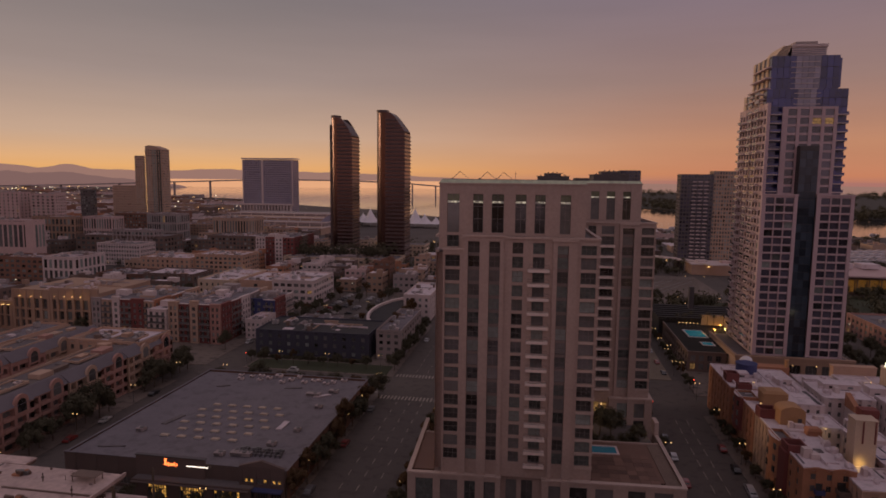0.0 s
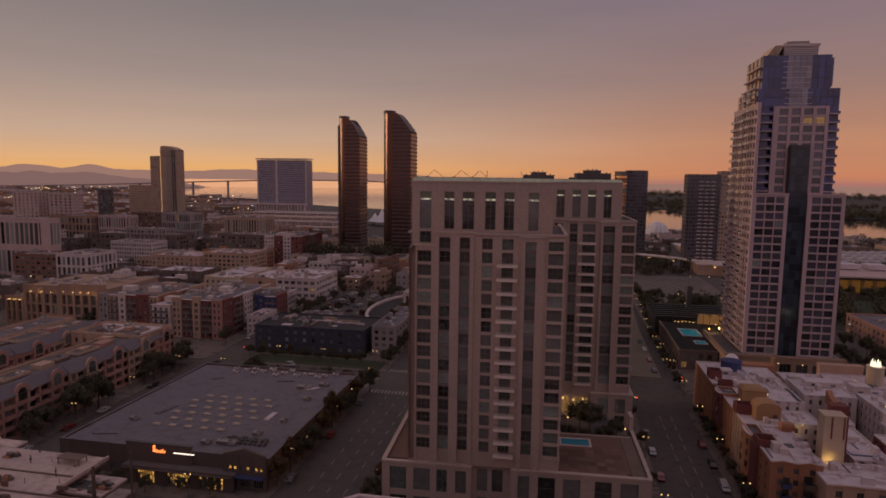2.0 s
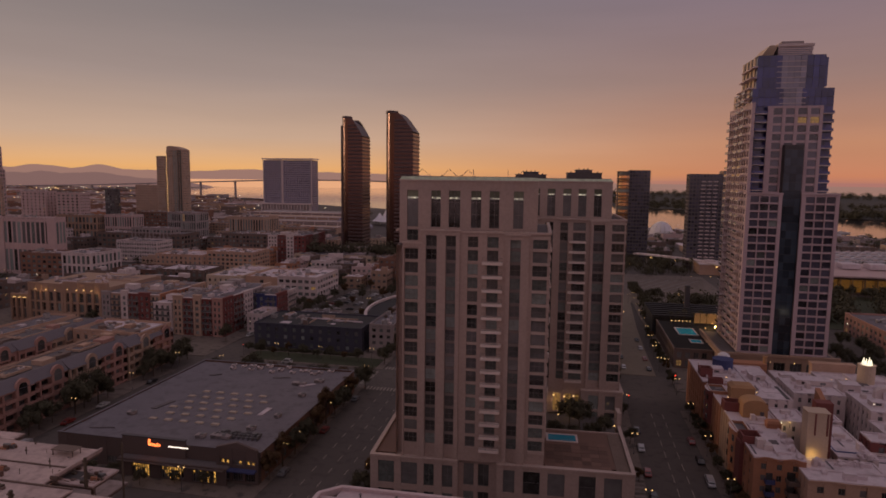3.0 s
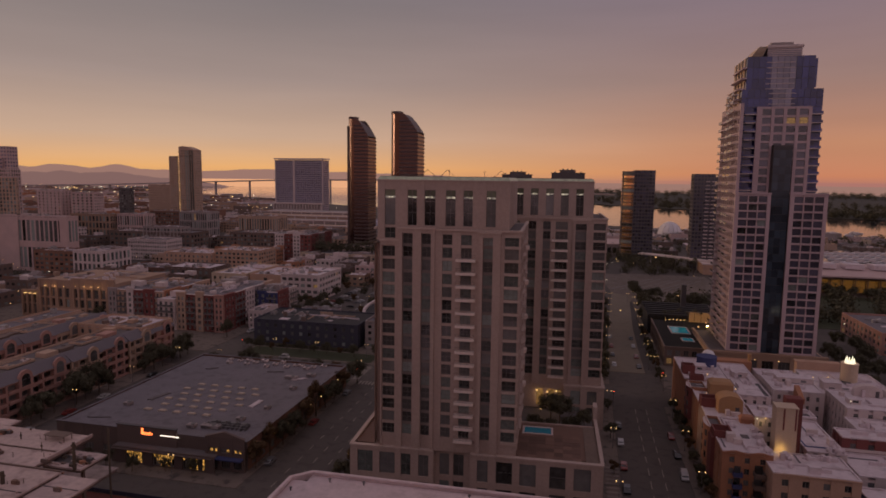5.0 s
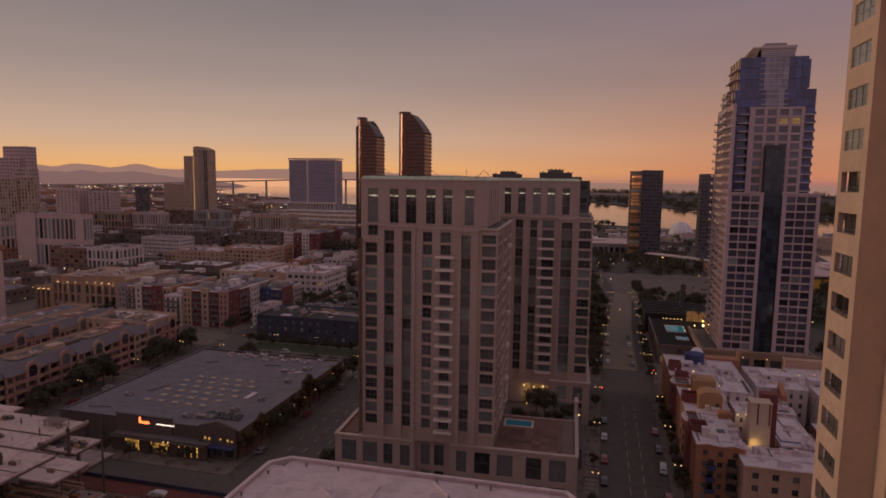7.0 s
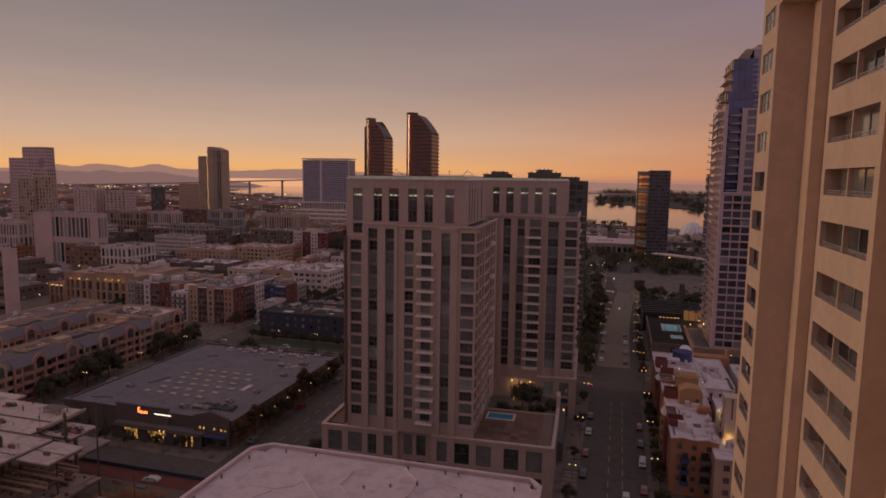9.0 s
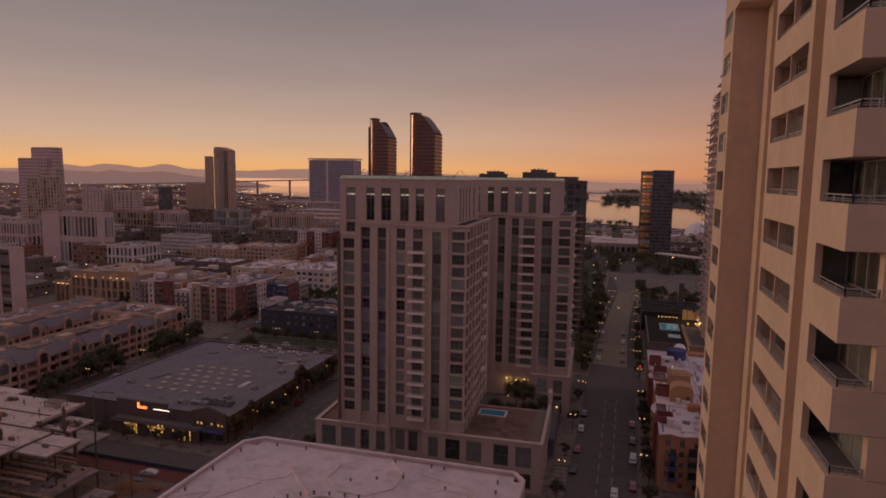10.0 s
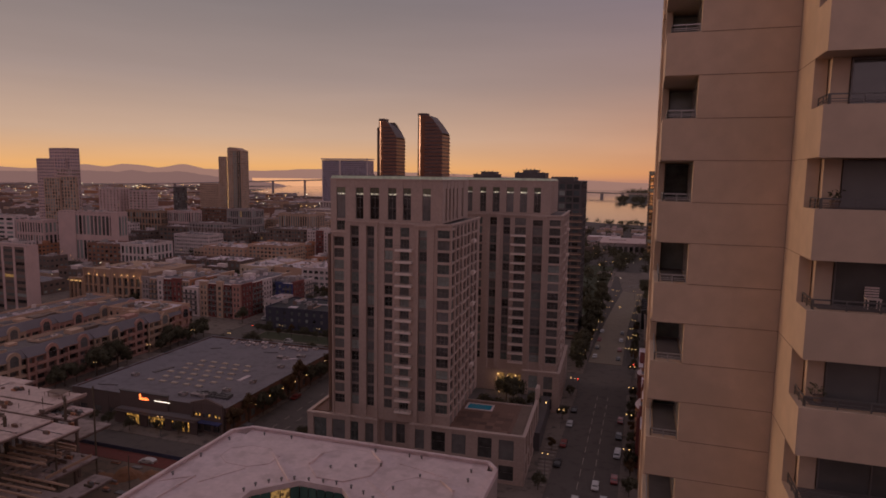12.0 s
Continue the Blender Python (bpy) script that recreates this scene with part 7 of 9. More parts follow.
for x, z in ((-256.4, 17.6), (-249.8, 17.6), (-244.2, 17.6), (-236.6, 18.2), (-231.2, 18.2), (-227.0, 18.2), (-222.6, 18.2), (-270.0, 12.8), (-266.6, 12.8), (-263.4, 12.8)):
    t = thing("wall_uplight", "small glowing wall light on a tan front", "wall light", (x, 267.0, z), "wall lights")
    q = Shape()
    q.box(x - 0.13, 266.8, z, x + 0.13, 267.1 + abs(x + 239) * 0.05, z + 0.3, LAMP_WARM)
    part("lamp", q, t)
for x in (-229.0, -220.0, -252.0):
    l = bpy.data.lights.new("wall_uplight", "POINT")
    l.energy, l.color, l.shadow_soft_size = 50.0, (1.0, 0.55, 0.22), 0.3
    new("wall_uplight", l).location = (x, 265.8, 17.0)
segmented("apartment_block", "deep blue and red stucco corner block", -154.0, 294.0, -134.0, 318.0, 15.4, 5, [(3, TAN, 0.0, 0.0), (3, CREAM, 0.5, 0.5), (7, BLUE, 0.3, 0.3), (6, BLUE, 0.0, 0.0)], [(5, MAROON, 0.5, 0.6), (5, WHITEW, 0.0, 0.0)], 505)
midrise("apartment_block", "pale stucco rowhouses behind the corner", -141.0, 276.0, -133.0, 293.0, 8.5, WHITEW, 3, (3, 5), ROOF_WHITE, 0.45, False, 0.15, seed=506, units=1, category=AB)
dk = midrise("office_building", "low dark clad building with a strip of square windows", -124.0, 252.0, -72.5, 279.0, 10.6, NAVY, 3, (12, 5), TRELLIS, 0.38, False, 0.15, 0.7, 0.0, 507, units=2, category="building", parapet=0.6)
midrise("warehouse", "low grey warehouse with a pale roof", -118.0, 280.0, -98.0, 296.0, 8.0, GREYW, 2, (4, 3), ROOF_GREY, 0.4, True, 0.15, seed=508, units=3, category="warehouse")
midrise("apartment_block", "white stucco block with a wide flat roof and square windows", -160.0, 348.0, -134.0, 384.0, 15.8, WHITEW, 4, (6, 8), ROOF_WHITE, 0.7, False, 0.15, seed=509, lit=0.04, units=4, category=AB)
midrise("apartment_block", "peach stucco wing with a blank end wall", -182.0, 349.0, -160.2, 386.0, 14.6, PEACH, 4, (1, 8), ROOF_WHITE, 0.12, True, 0.15, seed=519, lit=0.0, units=3, category=AB)
midrise("apartment_block", "cream stucco rear wing with a white roof", -206.0, 344.0, -183.0, 390.0, 15.0, CREAM, 4, (6, 8), ROOF_WHITE, 0.35, True, 0.15, seed=510, units=3, category=AB)
midrise("office_building", "grey office block with concrete ribs", -57.5 - 12.5, 255.0, -59.0, 300.0, 12.0, GREYW, 4, (3, 8), ROOF_GREY, 0.5, True, 0.15, seed=511, units=2, category="building")
midrise("office_building", "pale boxy building with a stepped roof", -75.0, 330.0, -60.0, 372.0, 13.5, WHITEW, 4, (4, 8), ROOF_WHITE, 0.4, True, 0.15, seed=512, units=2, category="building")
# curved hall with a white rim
ch = thing("curved_hall", "dark-roofed hall inside a curved white wall", "hall", (-84, 305, 0))
n = 16
cx, cy, R = -70.0, 318.0, 25.0
for i in range(n):
    a, b = math.pi * (0.62 + 0.85 * i / n), math.pi * (0.62 + 0.85 * (i + 1) / n)
    pts = [(cx + r * math.cos(t) * 0.78, cy + r * math.sin(t) * 1.6) for r, t in ((R, a), (R, b), (R - 1.6, b), (R - 1.6, a))]
    q = Shape()
    q.hexa([(*p, 0.15) for p in pts] + [(*p, 8.6) for p in pts], WHITEW)
    part("wall", q, ch)
q = Shape()
q.prism([(cx + (R - 1.7) * math.cos(math.pi * (0.62 + 0.85 * i / n)) * 0.78, cy + (R - 1.7) * math.sin(math.pi * (0.62 + 0.85 * i / n)) * 1.6) for i in range(n + 1)], 0.15, 7.4, DARKW, TRELLIS)
part("hall", q, ch)

# ---- unfinished deck building in the near left corner ----
wr = thing("unfinished_building", "unfinished concrete building with pale decks and bare beams", "building", (-95, 85, 0))
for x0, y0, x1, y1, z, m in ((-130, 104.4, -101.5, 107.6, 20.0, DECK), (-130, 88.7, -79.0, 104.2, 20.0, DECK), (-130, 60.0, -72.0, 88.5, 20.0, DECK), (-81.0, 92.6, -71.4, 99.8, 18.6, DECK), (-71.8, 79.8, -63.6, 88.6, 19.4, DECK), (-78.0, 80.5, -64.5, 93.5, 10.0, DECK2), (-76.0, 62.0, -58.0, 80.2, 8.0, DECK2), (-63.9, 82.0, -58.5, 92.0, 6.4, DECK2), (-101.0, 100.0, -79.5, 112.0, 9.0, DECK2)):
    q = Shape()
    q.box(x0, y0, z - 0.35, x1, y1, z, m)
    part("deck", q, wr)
    q = Shape()
    q.box(x0 + 0.3, y0 + 0.25, z - 0.9, x1 - 0.25, y1 - 0.25, z - 0.355, BROWNW)
    part("deck_frame", q, wr)
for x in range(-126, -60, 7):
    for y in (64, 71, 78, 85, 92, 99):
        top = 19.0 if y < 88 and x < -72 else 17.6 if x < -80 or (x < -72 and 92 < y) else 9.0 if x < -64 and y < 93 else 0
        if top > 9 and (x > -82 or y > 90) or top == 9.0:
            q = Shape()
            q.box(x - 0.3, y - 0.3, 0.15, x + 0.3, y + 0.3, top, BROWNW)
            part("column", q, wr)
# bare beams between the levels
for i in range(7):
    q = Shape()
    y = 78.0 + i * 1.9
    q.box(-82.0 + (i % 3) * 1.4, y, 13.6 + 0.3 * (i % 2), -66.5 + (i % 2) * 2.0, y + 0.35, 14.1 + 0.3 * (i % 2), DULLTAN)
    part("beam", q, wr)
for i in range(6):
    q = Shape()
    x = -80.0 + i * 2.6
    q.box(x, 76.0, 13.0, x + 0.3, 90.0, 13.5, BROWNW)
    part("beam", q, wr)
for i in range(9):
    q = Shape()
    y = 63.0 + i * 2.0
    q.box(-74.0, y, 10.6, -60.0 + (i % 3) * 1.5, y + 0.3, 11.0, DULLTAN)
    part("beam", q, wr)
# upstands, joints, and flat black sheets in place of dark openings on the decks
for x0, y0, x1, y1, z, h, m in ((-79.2, 92.0, -78.8, 104.2, 20.0, 0.5, DECK), (-98.0, 95.4, -79.2, 95.7, 20.0, 0.25, BROWNW), (-99.0, 88.3, -72.0, 88.6, 20.0, 0.3, BROWNW), (-120, 80.0, -72.4, 80.2, 20.0, 0.12, ROOF_DARK), (-90.0, 66.0, -89.7, 88.0, 20.0, 0.12, ROOF_DARK), (-106.0, 66.0, -105.7, 104.0, 20.0, 0.12, ROOF_DARK), (-71.6, 84.0, -64.0, 84.2, 19.4, 0.1, ROOF_DARK), (-80.6, 94.2, -75.0, 97.4, 18.6, 0.05, BLACK), (-77.0, 85.0, -74.6, 86.4, 10.0, 0.05, BLACK), (-73.4, 86.6, -71.6, 87.8, 10.0, 0.05, BLACK), (-70.0, 83.4, -66.0, 84.6, 10.0, 0.05, BLACK), (-72.0, 66.0, -69.0, 72.0, 8.0, 0.05, BLACK), (-67.0, 73.0, -62.0, 76.0, 8.0, 0.05, BLACK), (-76.0, 88.0, -68.0, 88.3, 10.0, 0.8, BROWNW), (-66.0, 81.0, -65.7, 93.0, 10.0, 0.6, DULLTAN)):
    q = Shape()
    q.box(x0, y0, z, x1, y1, z + h, m)
    part("upstand", q, wr)
rng = random.Random(44)
q = Shape()
for i in range(130):
    x, y, z = rng.choice(((rng.uniform(-128, -80), rng.uniform(89, 104), 20.0), (rng.uniform(-118, -73), rng.uniform(66, 88), 20.0), (rng.uniform(-80, -72), rng.uniform(93, 99), 18.6), (rng.uniform(-77, -65), rng.uniform(81, 93), 10.0), (rng.uniform(-75, -59), rng.uniform(63, 80), 8.0)))
    w, d2 = rng.uniform(0.2, 1.6), rng.uniform(0.15, 0.7)
    q.box(x, y, z, x + w, y + d2, z + rng.uniform(0.06, 0.5), rng.choice((BROWNW, BARK, DECK, WOOD, DECK2)))
for i in range(26):
    x, y = rng.uniform(-120, -74), rng.uniform(66, 102)
    q.tube((x, y, 20.0), (x, y, 20.0 + rng.uniform(0.6, 1.3)), 0.05, 0.05, BARK, 5)
part("loose_rubble", q, wr, kind="stuff")
hp = thing("roof_canopy", "dark flat canopy on a post over the deck", "canopy", (-84, 101, 20))
q = Shape()
q.box(-87.2, 99.6, 21.2, -82.0, 102.2, 21.35, BROWNW)
part("cover", q, hp)
for x, y in ((-87.0, 99.8), (-82.3, 99.8), (-87.0, 101.9), (-82.3, 101.9)):
    q = Shape()
    q.box(x, y, 20.0, x + 0.15, y + 0.15, 21.2, BROWNW)
    part("post", q, hp)
rng = random.Random(15)
for x, y, z, w, d2, k in ((-92.0, 91.0, 20.0, 4.0, 2.4, 9), (-99.0, 100.5, 20.0, 5.0, 1.6, 8), (-88.6, 101.5, 20.0, 1.4, 1.2, 3), (-86.0, 86.0, 20.0, 1.5, 1.0, 3), (-79.2, 90.8, 20.0, 0.8, 0.8, 2), (-74.2, 95.4, 18.6, 2.4, 2.2, 6), (-68.0, 83.0, 19.4, 1.4, 0.8, 2), (-76.6, 82.4, 20.0, 0.8, 0.7, 2), (-71.0, 90.4, 10.0, 3.0, 1.6, 5), (-66.6, 75.6, 8.0, 4.0, 2.0, 6), (-62.0, 68.0, 8.0, 3.0, 3.0, 5), (-61.2, 87.5, 6.4, 2.5, 2.5, 6), (-92.0, 106.0, 9.0, 5.0, 3.0, 7)):
    t = thing("debris_pile", "pile of timber and rubble on an unfinished deck", "debris", (x, y, z), "debris piles")
    for j in range(k):
        a, b = x + rng.uniform(-w, w) / 2, y + rng.uniform(-d2, d2) / 2
        q = Shape()
        l, g, h = rng.uniform(0.4, 1.8), rng.uniform(0.25, 0.8), rng.uniform(0.2, 1.0)
        q.box(a, b, z, a + l, b + g, z + h, rng.choice((WOOD, BROWNW, STEEL, TERRA, BARK)))
        part("board", q, t)
for x, y, z, h, r in ((-72.4, 92.2, 18.6, 24.4, 0.35), (-67.0, 95.4, 0.15, 26.6, 0.22), (-66.2, 84.0, 6.0, 18.0, 0.22), (-74.2, 80.0, 8.0, 13.0, 0.24), (-78.6, 82.0, 10.0, 22.4, 0.45), (-59.8, 98.0, 0.15, 9.0, 0.12), (-83.0, 95.0, 20.0, 22.0, 0.1), (-78.0, 78.0, 20.0, 22.0, 0.1), (-92.5, 99.0, 20.0, 21.6, 0.12)):
    t = thing("site_post", "dark rusty post standing on a building site", "post", (x, y, z), "site posts")
    q = Shape()
    q.tube((x, y, z), (x + 0.05, y, h), r, r * 0.8, BARK, 8)
    part("shaft", q, t)
    if h > 17:
        q = Shape()
        q.box(x - r * 1.6, y - 0.12, h - 0.9, x + r * 1.6, y + 0.12, h - 0.6, BARK)
        part("collar", q, t)
# building site: soil, red strip, fence, heaps
s = Shape()
s.box(-100, 58, 0.15, -33.5, 115.6, 0.22, DIRT)
solo("ground", s, "bare soil of a building site", "ground", "structure")
s = Shape()
s.box(-98, 109.6, 0.22, -50, 114.6, 0.30, REDSTRIP)
solo("ground_cover", s, "flat red strip along a site fence", "ground cover")
for i in range(16):
    q = Shape()
    x = -98 + i * 3.0
    q.box(x, 114.9, 0.15, x + 2.92, 114.98, 1.3, mat("blue_mesh", (0.045, 0.05, 0.09), 0.85))
    t = thing("fence_panel", "blue mesh building-site fence panel", "fence", (x, 115, 0.15), "site fence")
    part("mesh", q, t)
    for dx in (0.0, 2.86):
        q = Shape()
        q.tube((x + dx, 115.02, 0.15), (x + dx, 115.02, 1.4), 0.03, 0.03, STEEL, 6)
        part("post", q, t)
rng = random.Random(5)
for i in range(34):
    x, y = rng.uniform(-80, -40), rng.uniform(62, 109)
    if x < -57 and y < 94:
        continue
    q = Shape()
    w, d2, h = rng.uniform(0.6, 5), rng.uniform(0.3, 1.6), rng.uniform(0.3, 1.4)
    for k in range(rng.randint(1, 4)):
        q.box(x, y + k * 0.1, 0.22 + k * h / 4, x + w - k * 0.2, y + d2, 0.22 + (k + 1) * h / 4, rng.choice((WOOD, GREYW, STEEL, BROWNW, TERRA)))
    solo("material_stack", q, "stack of building material on bare soil", "material stack", group="site stacks")
for cx, cy, r, h in ((-66.0, 103.0, 3.4, 2.6), (-60.5, 105.5, 2.4, 1.4), (-71.5, 100.5, 2.6, 1.2)):
    q = Shape()
    rings = []
    for k in range(5):
        f = k / 4
        rings.append([(cx + (r * (1 - f) + 0.15) * (1 + 0.18 * math.sin(3 * a + k)) * math.cos(a), cy + (r * (1 - f) + 0.15) * (1 + 0.18 * math.sin(2 * a + 1.3 * k)) * math.sin(a), 0.22 + h * (1 - (1 - f) ** 1.6)) for a in [6.28319 * i / 14 for i in range(14)]])
    v = [p for r1 in rings for p in r1]
    q.faces(v, [(k * 14 + i, k * 14 + (i + 1) % 14, (k + 1) * 14 + (i + 1) % 14, (k + 1) * 14 + i) for k in range(4) for i in range(14)] + [tuple(range(56, 70))], SOIL)
    solo("soil_mound", q, "heap of orange-brown soil on a building site", "soil heap", group="soil heaps")

# ---- lit office block at the left edge ----
midrise("office_building", "tan office block with dark vertical window strips", -310.0, 236.0, -265.7, 243.6, 36.0, ROSEGREY, 10, (5, 3), ROOF_GREY, 0.8, True, 0.15, seed=601, units=0, category="building", spandrel=BROWNW, sides="fl")

# ---- distant towers ----
def glass_tower(name, label, x0, y0, x1, y1, h, m, glass, floors, bays, base=0.0, seed=0, frame_depth=0.25, fill=0.8, win=0.6, category="tower"):
    root = thing(name, label, category, ((x0 + x1) / 2, (y0 + y1) / 2, base))
    q = Shape()
    q.box(x0 + 0.4, y0 + 0.4, base, x1 - 0.4, y1, base + h - 0.5, DARKW)
    part("core", q, root)
    for a, b, nb in (((x0, y0), (x1, y0), bays[0]), ((x1, y0 + 0.4), (x1, y1), bays[1]), ((x0, y1), (x0, y0 + 0.4), bays[1])):
        d, n = unit(a, b)
        s, g = Shape(), Shape()
        dz = h / floors
        for k in range(floors):
            s.obox(a, d, 0, n, 0, 0.4, base + dz * k, base + dz * (k + 1 - win), m)
            w = n / nb
            for i in range(nb):
                g.obox(a, d, w * i + w * (1 - fill) / 2, w * (i + 1) - w * (1 - fill) / 2, frame_depth * 0.5, 0.39, base + dz * (k + 1 - win), base + dz * (k + 1), glass)
        for i in range(nb + 1):
            u = min(max(n * i / nb, 0.15), n - 0.15)
            s.obox(a, d, u - n / nb * (1 - fill) / 2, u + n / nb * (1 - fill) / 2, -0.02, 0.38, base, base + h, m)
        part("wall_grid", s, root, kind="stuff")
        part("glazing", g, root, kind="stuff")
    q = Shape()
    q.box(x0, y0, base + h, x1, y1, base + h + 0.8, m)
    part("roof", q, root)
    return root


def rounded_tower(cx, cy, w, d, h, low, label, bands):
    """Bronze glass tower: rounded left end, roof that slopes down to the right."""
    root = thing("bronze_tower", label, "tower", (cx, cy, 0), "paired bronze towers")
    n = 22
    r = w * 0.42
    poly = [(cx + w / 2, cy - d / 2), (cx + w / 2, cy + d / 2)] + [(cx - w / 2 + r + r * math.cos(math.pi / 2 + math.pi * i / n), cy + d / 2 * math.sin(math.pi / 2 + math.pi * i / n)) for i in range(n + 1)]
    k = len(poly)

    def top(x):
        t = (x - (cx - w / 2)) / w
        return h if t < 0.5 else h - (h - low) * ((t - 0.5) / 0.5) ** 1.25

    # finer outline so that the sloped roof reads
    fine = []
    for i in range(k):
        a, b = poly[i], poly[(i + 1) % k]
        steps = 8 if abs(a[0] - b[0]) > w * 0.3 else 1
        fine += [(a[0] + (b[0] - a[0]) * j / steps, a[1] + (b[1] - a[1]) * j / steps) for j in range(steps)]
    k = len(fine)
    s = Shape()
    s.faces([(*p, 0.0) for p in fine] + [(*p, top(p[0])) for p in fine], [(i, (i + 1) % k, k + (i + 1) % k, k + i) for i in range(k)], BRONZEGLASS)
    s.faces([(*p, top(p[0])) for p in fine], [tuple(range(k))], BRONZEBAND)
    part("shaft", s, root)
    for j in range(bands):
        z = 4 + j * (h - 8) / bands
        q = Shape()
        xr = cx + w / 2
        while top(xr) < z + 1.5 and xr > cx:
            xr -= 0.5
        q.box(cx - w * 0.12, cy - d / 2 - 0.7, z, xr, cy - d / 2 - 0.003, z + 1.5, BRONZEBAND)
        q.box(xr, cy - d / 2 - 0.7, z, xr + 0.5, cy + d / 2, z + 1.5, BRONZEBAND)
        part("balcony_band", q, root)
    q = Shape()
    q.prism([(cx - w * 0.32 + 0.20 * w * math.cos(6.28319 * i / 12), cy + 0.3 * d * math.sin(6.28319 * i / 12)) for i in range(12)], h, h + 2.4, BRONZEBAND)
    part("roof_drum", q, root)


rounded_tower(-181.3, 551.0, 22.0, 22.0, 131.0, 115.0, "bronze glass tower with a rounded end and sloping roof", 38)
q = Shape()
q.box(-192.6, 545.0, 0.0, -190.2, 560.0, 125.0, BRONZEBAND)
solo("fin_wall", q, "thin bronze side wall of a tower", "wall")
rounded_tower(-130.3, 528.0, 26.5, 22.0, 133.0, 117.0, "bronze glass tower with a rounded end and sloping roof", 38)
hotel = glass_tower("hotel_tower", "broad blue glass slab hotel on the waterfront", -575.0, 1130.0, -474.0, 1160.0, 109.0, HOTELFRAME, HOTELGLASS, 26, (26, 6), 0.0, 1, win=0.66, fill=0.74)
for i in range(17):
    q = Shape()
    q.box(-577.0 + i * 6.2, 1122.0, 0, -574.4 + i * 6.2, 1129.97, 24.0, WHITEW)
    part("column", q, hotel)
q = Shape()
q.box(-578.0, 1121.0, 24.0, -472.0, 1129.97, 27.0, WHITEW)
part("base_roof", q, hotel)
for x in (-575.4, -537.0, -535.0, -475.4):
    q = Shape()
    q.box(x, 1129.2, 27.0, x + 1.8, 1129.97, 109.0, WHITEW)
    part("white_rib", q, hotel)
q = Shape()
q.box(-577.0, 1128.0, 111.4, -472.0, 1161.0, 113.4, WHITEW)
part("roof_canopy", q, hotel)
for i in range(14):
    q = Shape()
    q.box(-575.5 + i * 7.7, 1128.4, 109.8, -574.5 + i * 7.7, 1129.6, 111.4, WHITEW)
    part("canopy_post", q, hotel)
glass_tower("apartment_tower", "pale concrete tower with lit stair strip", -515.5, 726.0, -499.6, 742.0, 102.0, TAN, GLASS_CURTAIN, 32, (5, 5), 0.0, 2, win=0.5, fill=0.55)
rt2 = glass_tower("apartment_tower", "pale concrete tower with a rounded top", -499.4, 724.0, -477.0, 740.0, 110.0, TAN, GLASS_CURTAIN, 34, (7, 5), 0.0, 3, win=0.5, fill=0.5)
prof = [(-499.4, 110.8), (-499.4, 114.6), (-495.5, 115.6), (-491.0, 115.4), (-486.0, 114.4), (-481.5, 112.8), (-477.0, 110.8)]
q = Shape()
k = len(prof)
q.faces([(x, 724.0, z) for x, z in prof] + [(x, 740.0, z) for x, z in prof], [(i, (i + 1) % k, k + (i + 1) % k, k + i) for i in range(k)] + [tuple(range(k - 1, -1, -1)), tuple(range(k, 2 * k))], TAN)
part("crown", q, rt2, "curved pale crown")
q = Shape()
for k in range(30):
    q.box(-499.9, 723.4, 12 + k * 3.2, -499.45, 723.97, 13.1 + k * 3.2, LAMP_WARM)
part("stair_light", q, rt2, "row of small stair lights", kind="stuff")
q = Shape()
for i in range(4):
    q.box(-489.5 + i * 3.1, 723.4, 8.0, -488.3 + i * 3.1, 723.97, 110.0, GLASS_CURTAIN)
part("corner_glazing", q, rt2, "dark vertical glass strips")
glass_tower("apartment_tower", "lower tan slab beside a tower", -550.0, 728.0, -516.0, 745.0, 64.0, TAN, GLASS, 20, (12, 5), 0.0, 4, win=0.5, fill=0.45)
# pale rose walls carry the distance haze in their colour
glass_tower("office_tower", "rose-grey tower behind pale ribbed blocks", -549.0, 476.0, -525.0, 490.0, 91.0, ROSEGREY, HOTELGLASS, 28, (9, 4), 0.0, 5, fill=0.6, win=0.5)
glass_tower("office_tower", "rose-grey tower with a red-lit edge", -548.6, 491.0, -521.0, 503.0, 102.5, ROSEGREY, HOTELGLASS, 30, (8, 4), 0.0, 6, fill=0.6, win=0.5)
glass_tower("apartment_tower", "pale ribbed apartment tower with stepped top", -492.0, 450.0, -473.0, 460.0, 80.5, ROSEGREY, GLASS_CURTAIN, 24, (10, 4), 0.0, 7, fill=0.6, win=0.7)
glass_tower("apartment_tower", "pale ribbed apartment tower with stepped top", -504.0, 446.0, -484.0, 449.8, 71.5, TAN, GLASS_CURTAIN, 22, (6, 2), 0.0, 8, fill=0.62, win=0.75)
glass_tower("apartment_tower", "pale ribbed apartment tower with stepped top", -483.8, 447.0, -465.0, 449.8, 73.0, TAN, GLASS_CURTAIN, 22, (5, 2), 0.0, 9, fill=0.62, win=0.75)
glass_tower("apartment_tower", "dark apartment slab with pale balconies by the marina", 118.0, 575.0, 145.0, 592.0, 83.5, DARKW, BLUEWIN, 25, (10, 6), 0.0, 10, fill=0.7)
glass_tower("apartment_tower", "tan apartment slab by the marina", 145.4, 577.0, 166.0, 592.0, 86.5, TAN, GLASS_CURTAIN, 25, (9, 8), 0.0, 11, fill=0.6)
gt = glass_tower("apartment_tower", "narrow apartment tower with sunset gold tinted into its rounded end", 71.0, 620.0, 90.0, 640.0, 87.0, DARKW, BLUEWIN, 26, (7, 6), 0.0, 12, fill=0.75)
arc = [(71.0 + 11.0 * math.cos(math.pi * (0.5 + i / 14)), 630.0 + 10.0 * math.sin(math.pi * (0.5 + i / 14))) for i in range(15)]
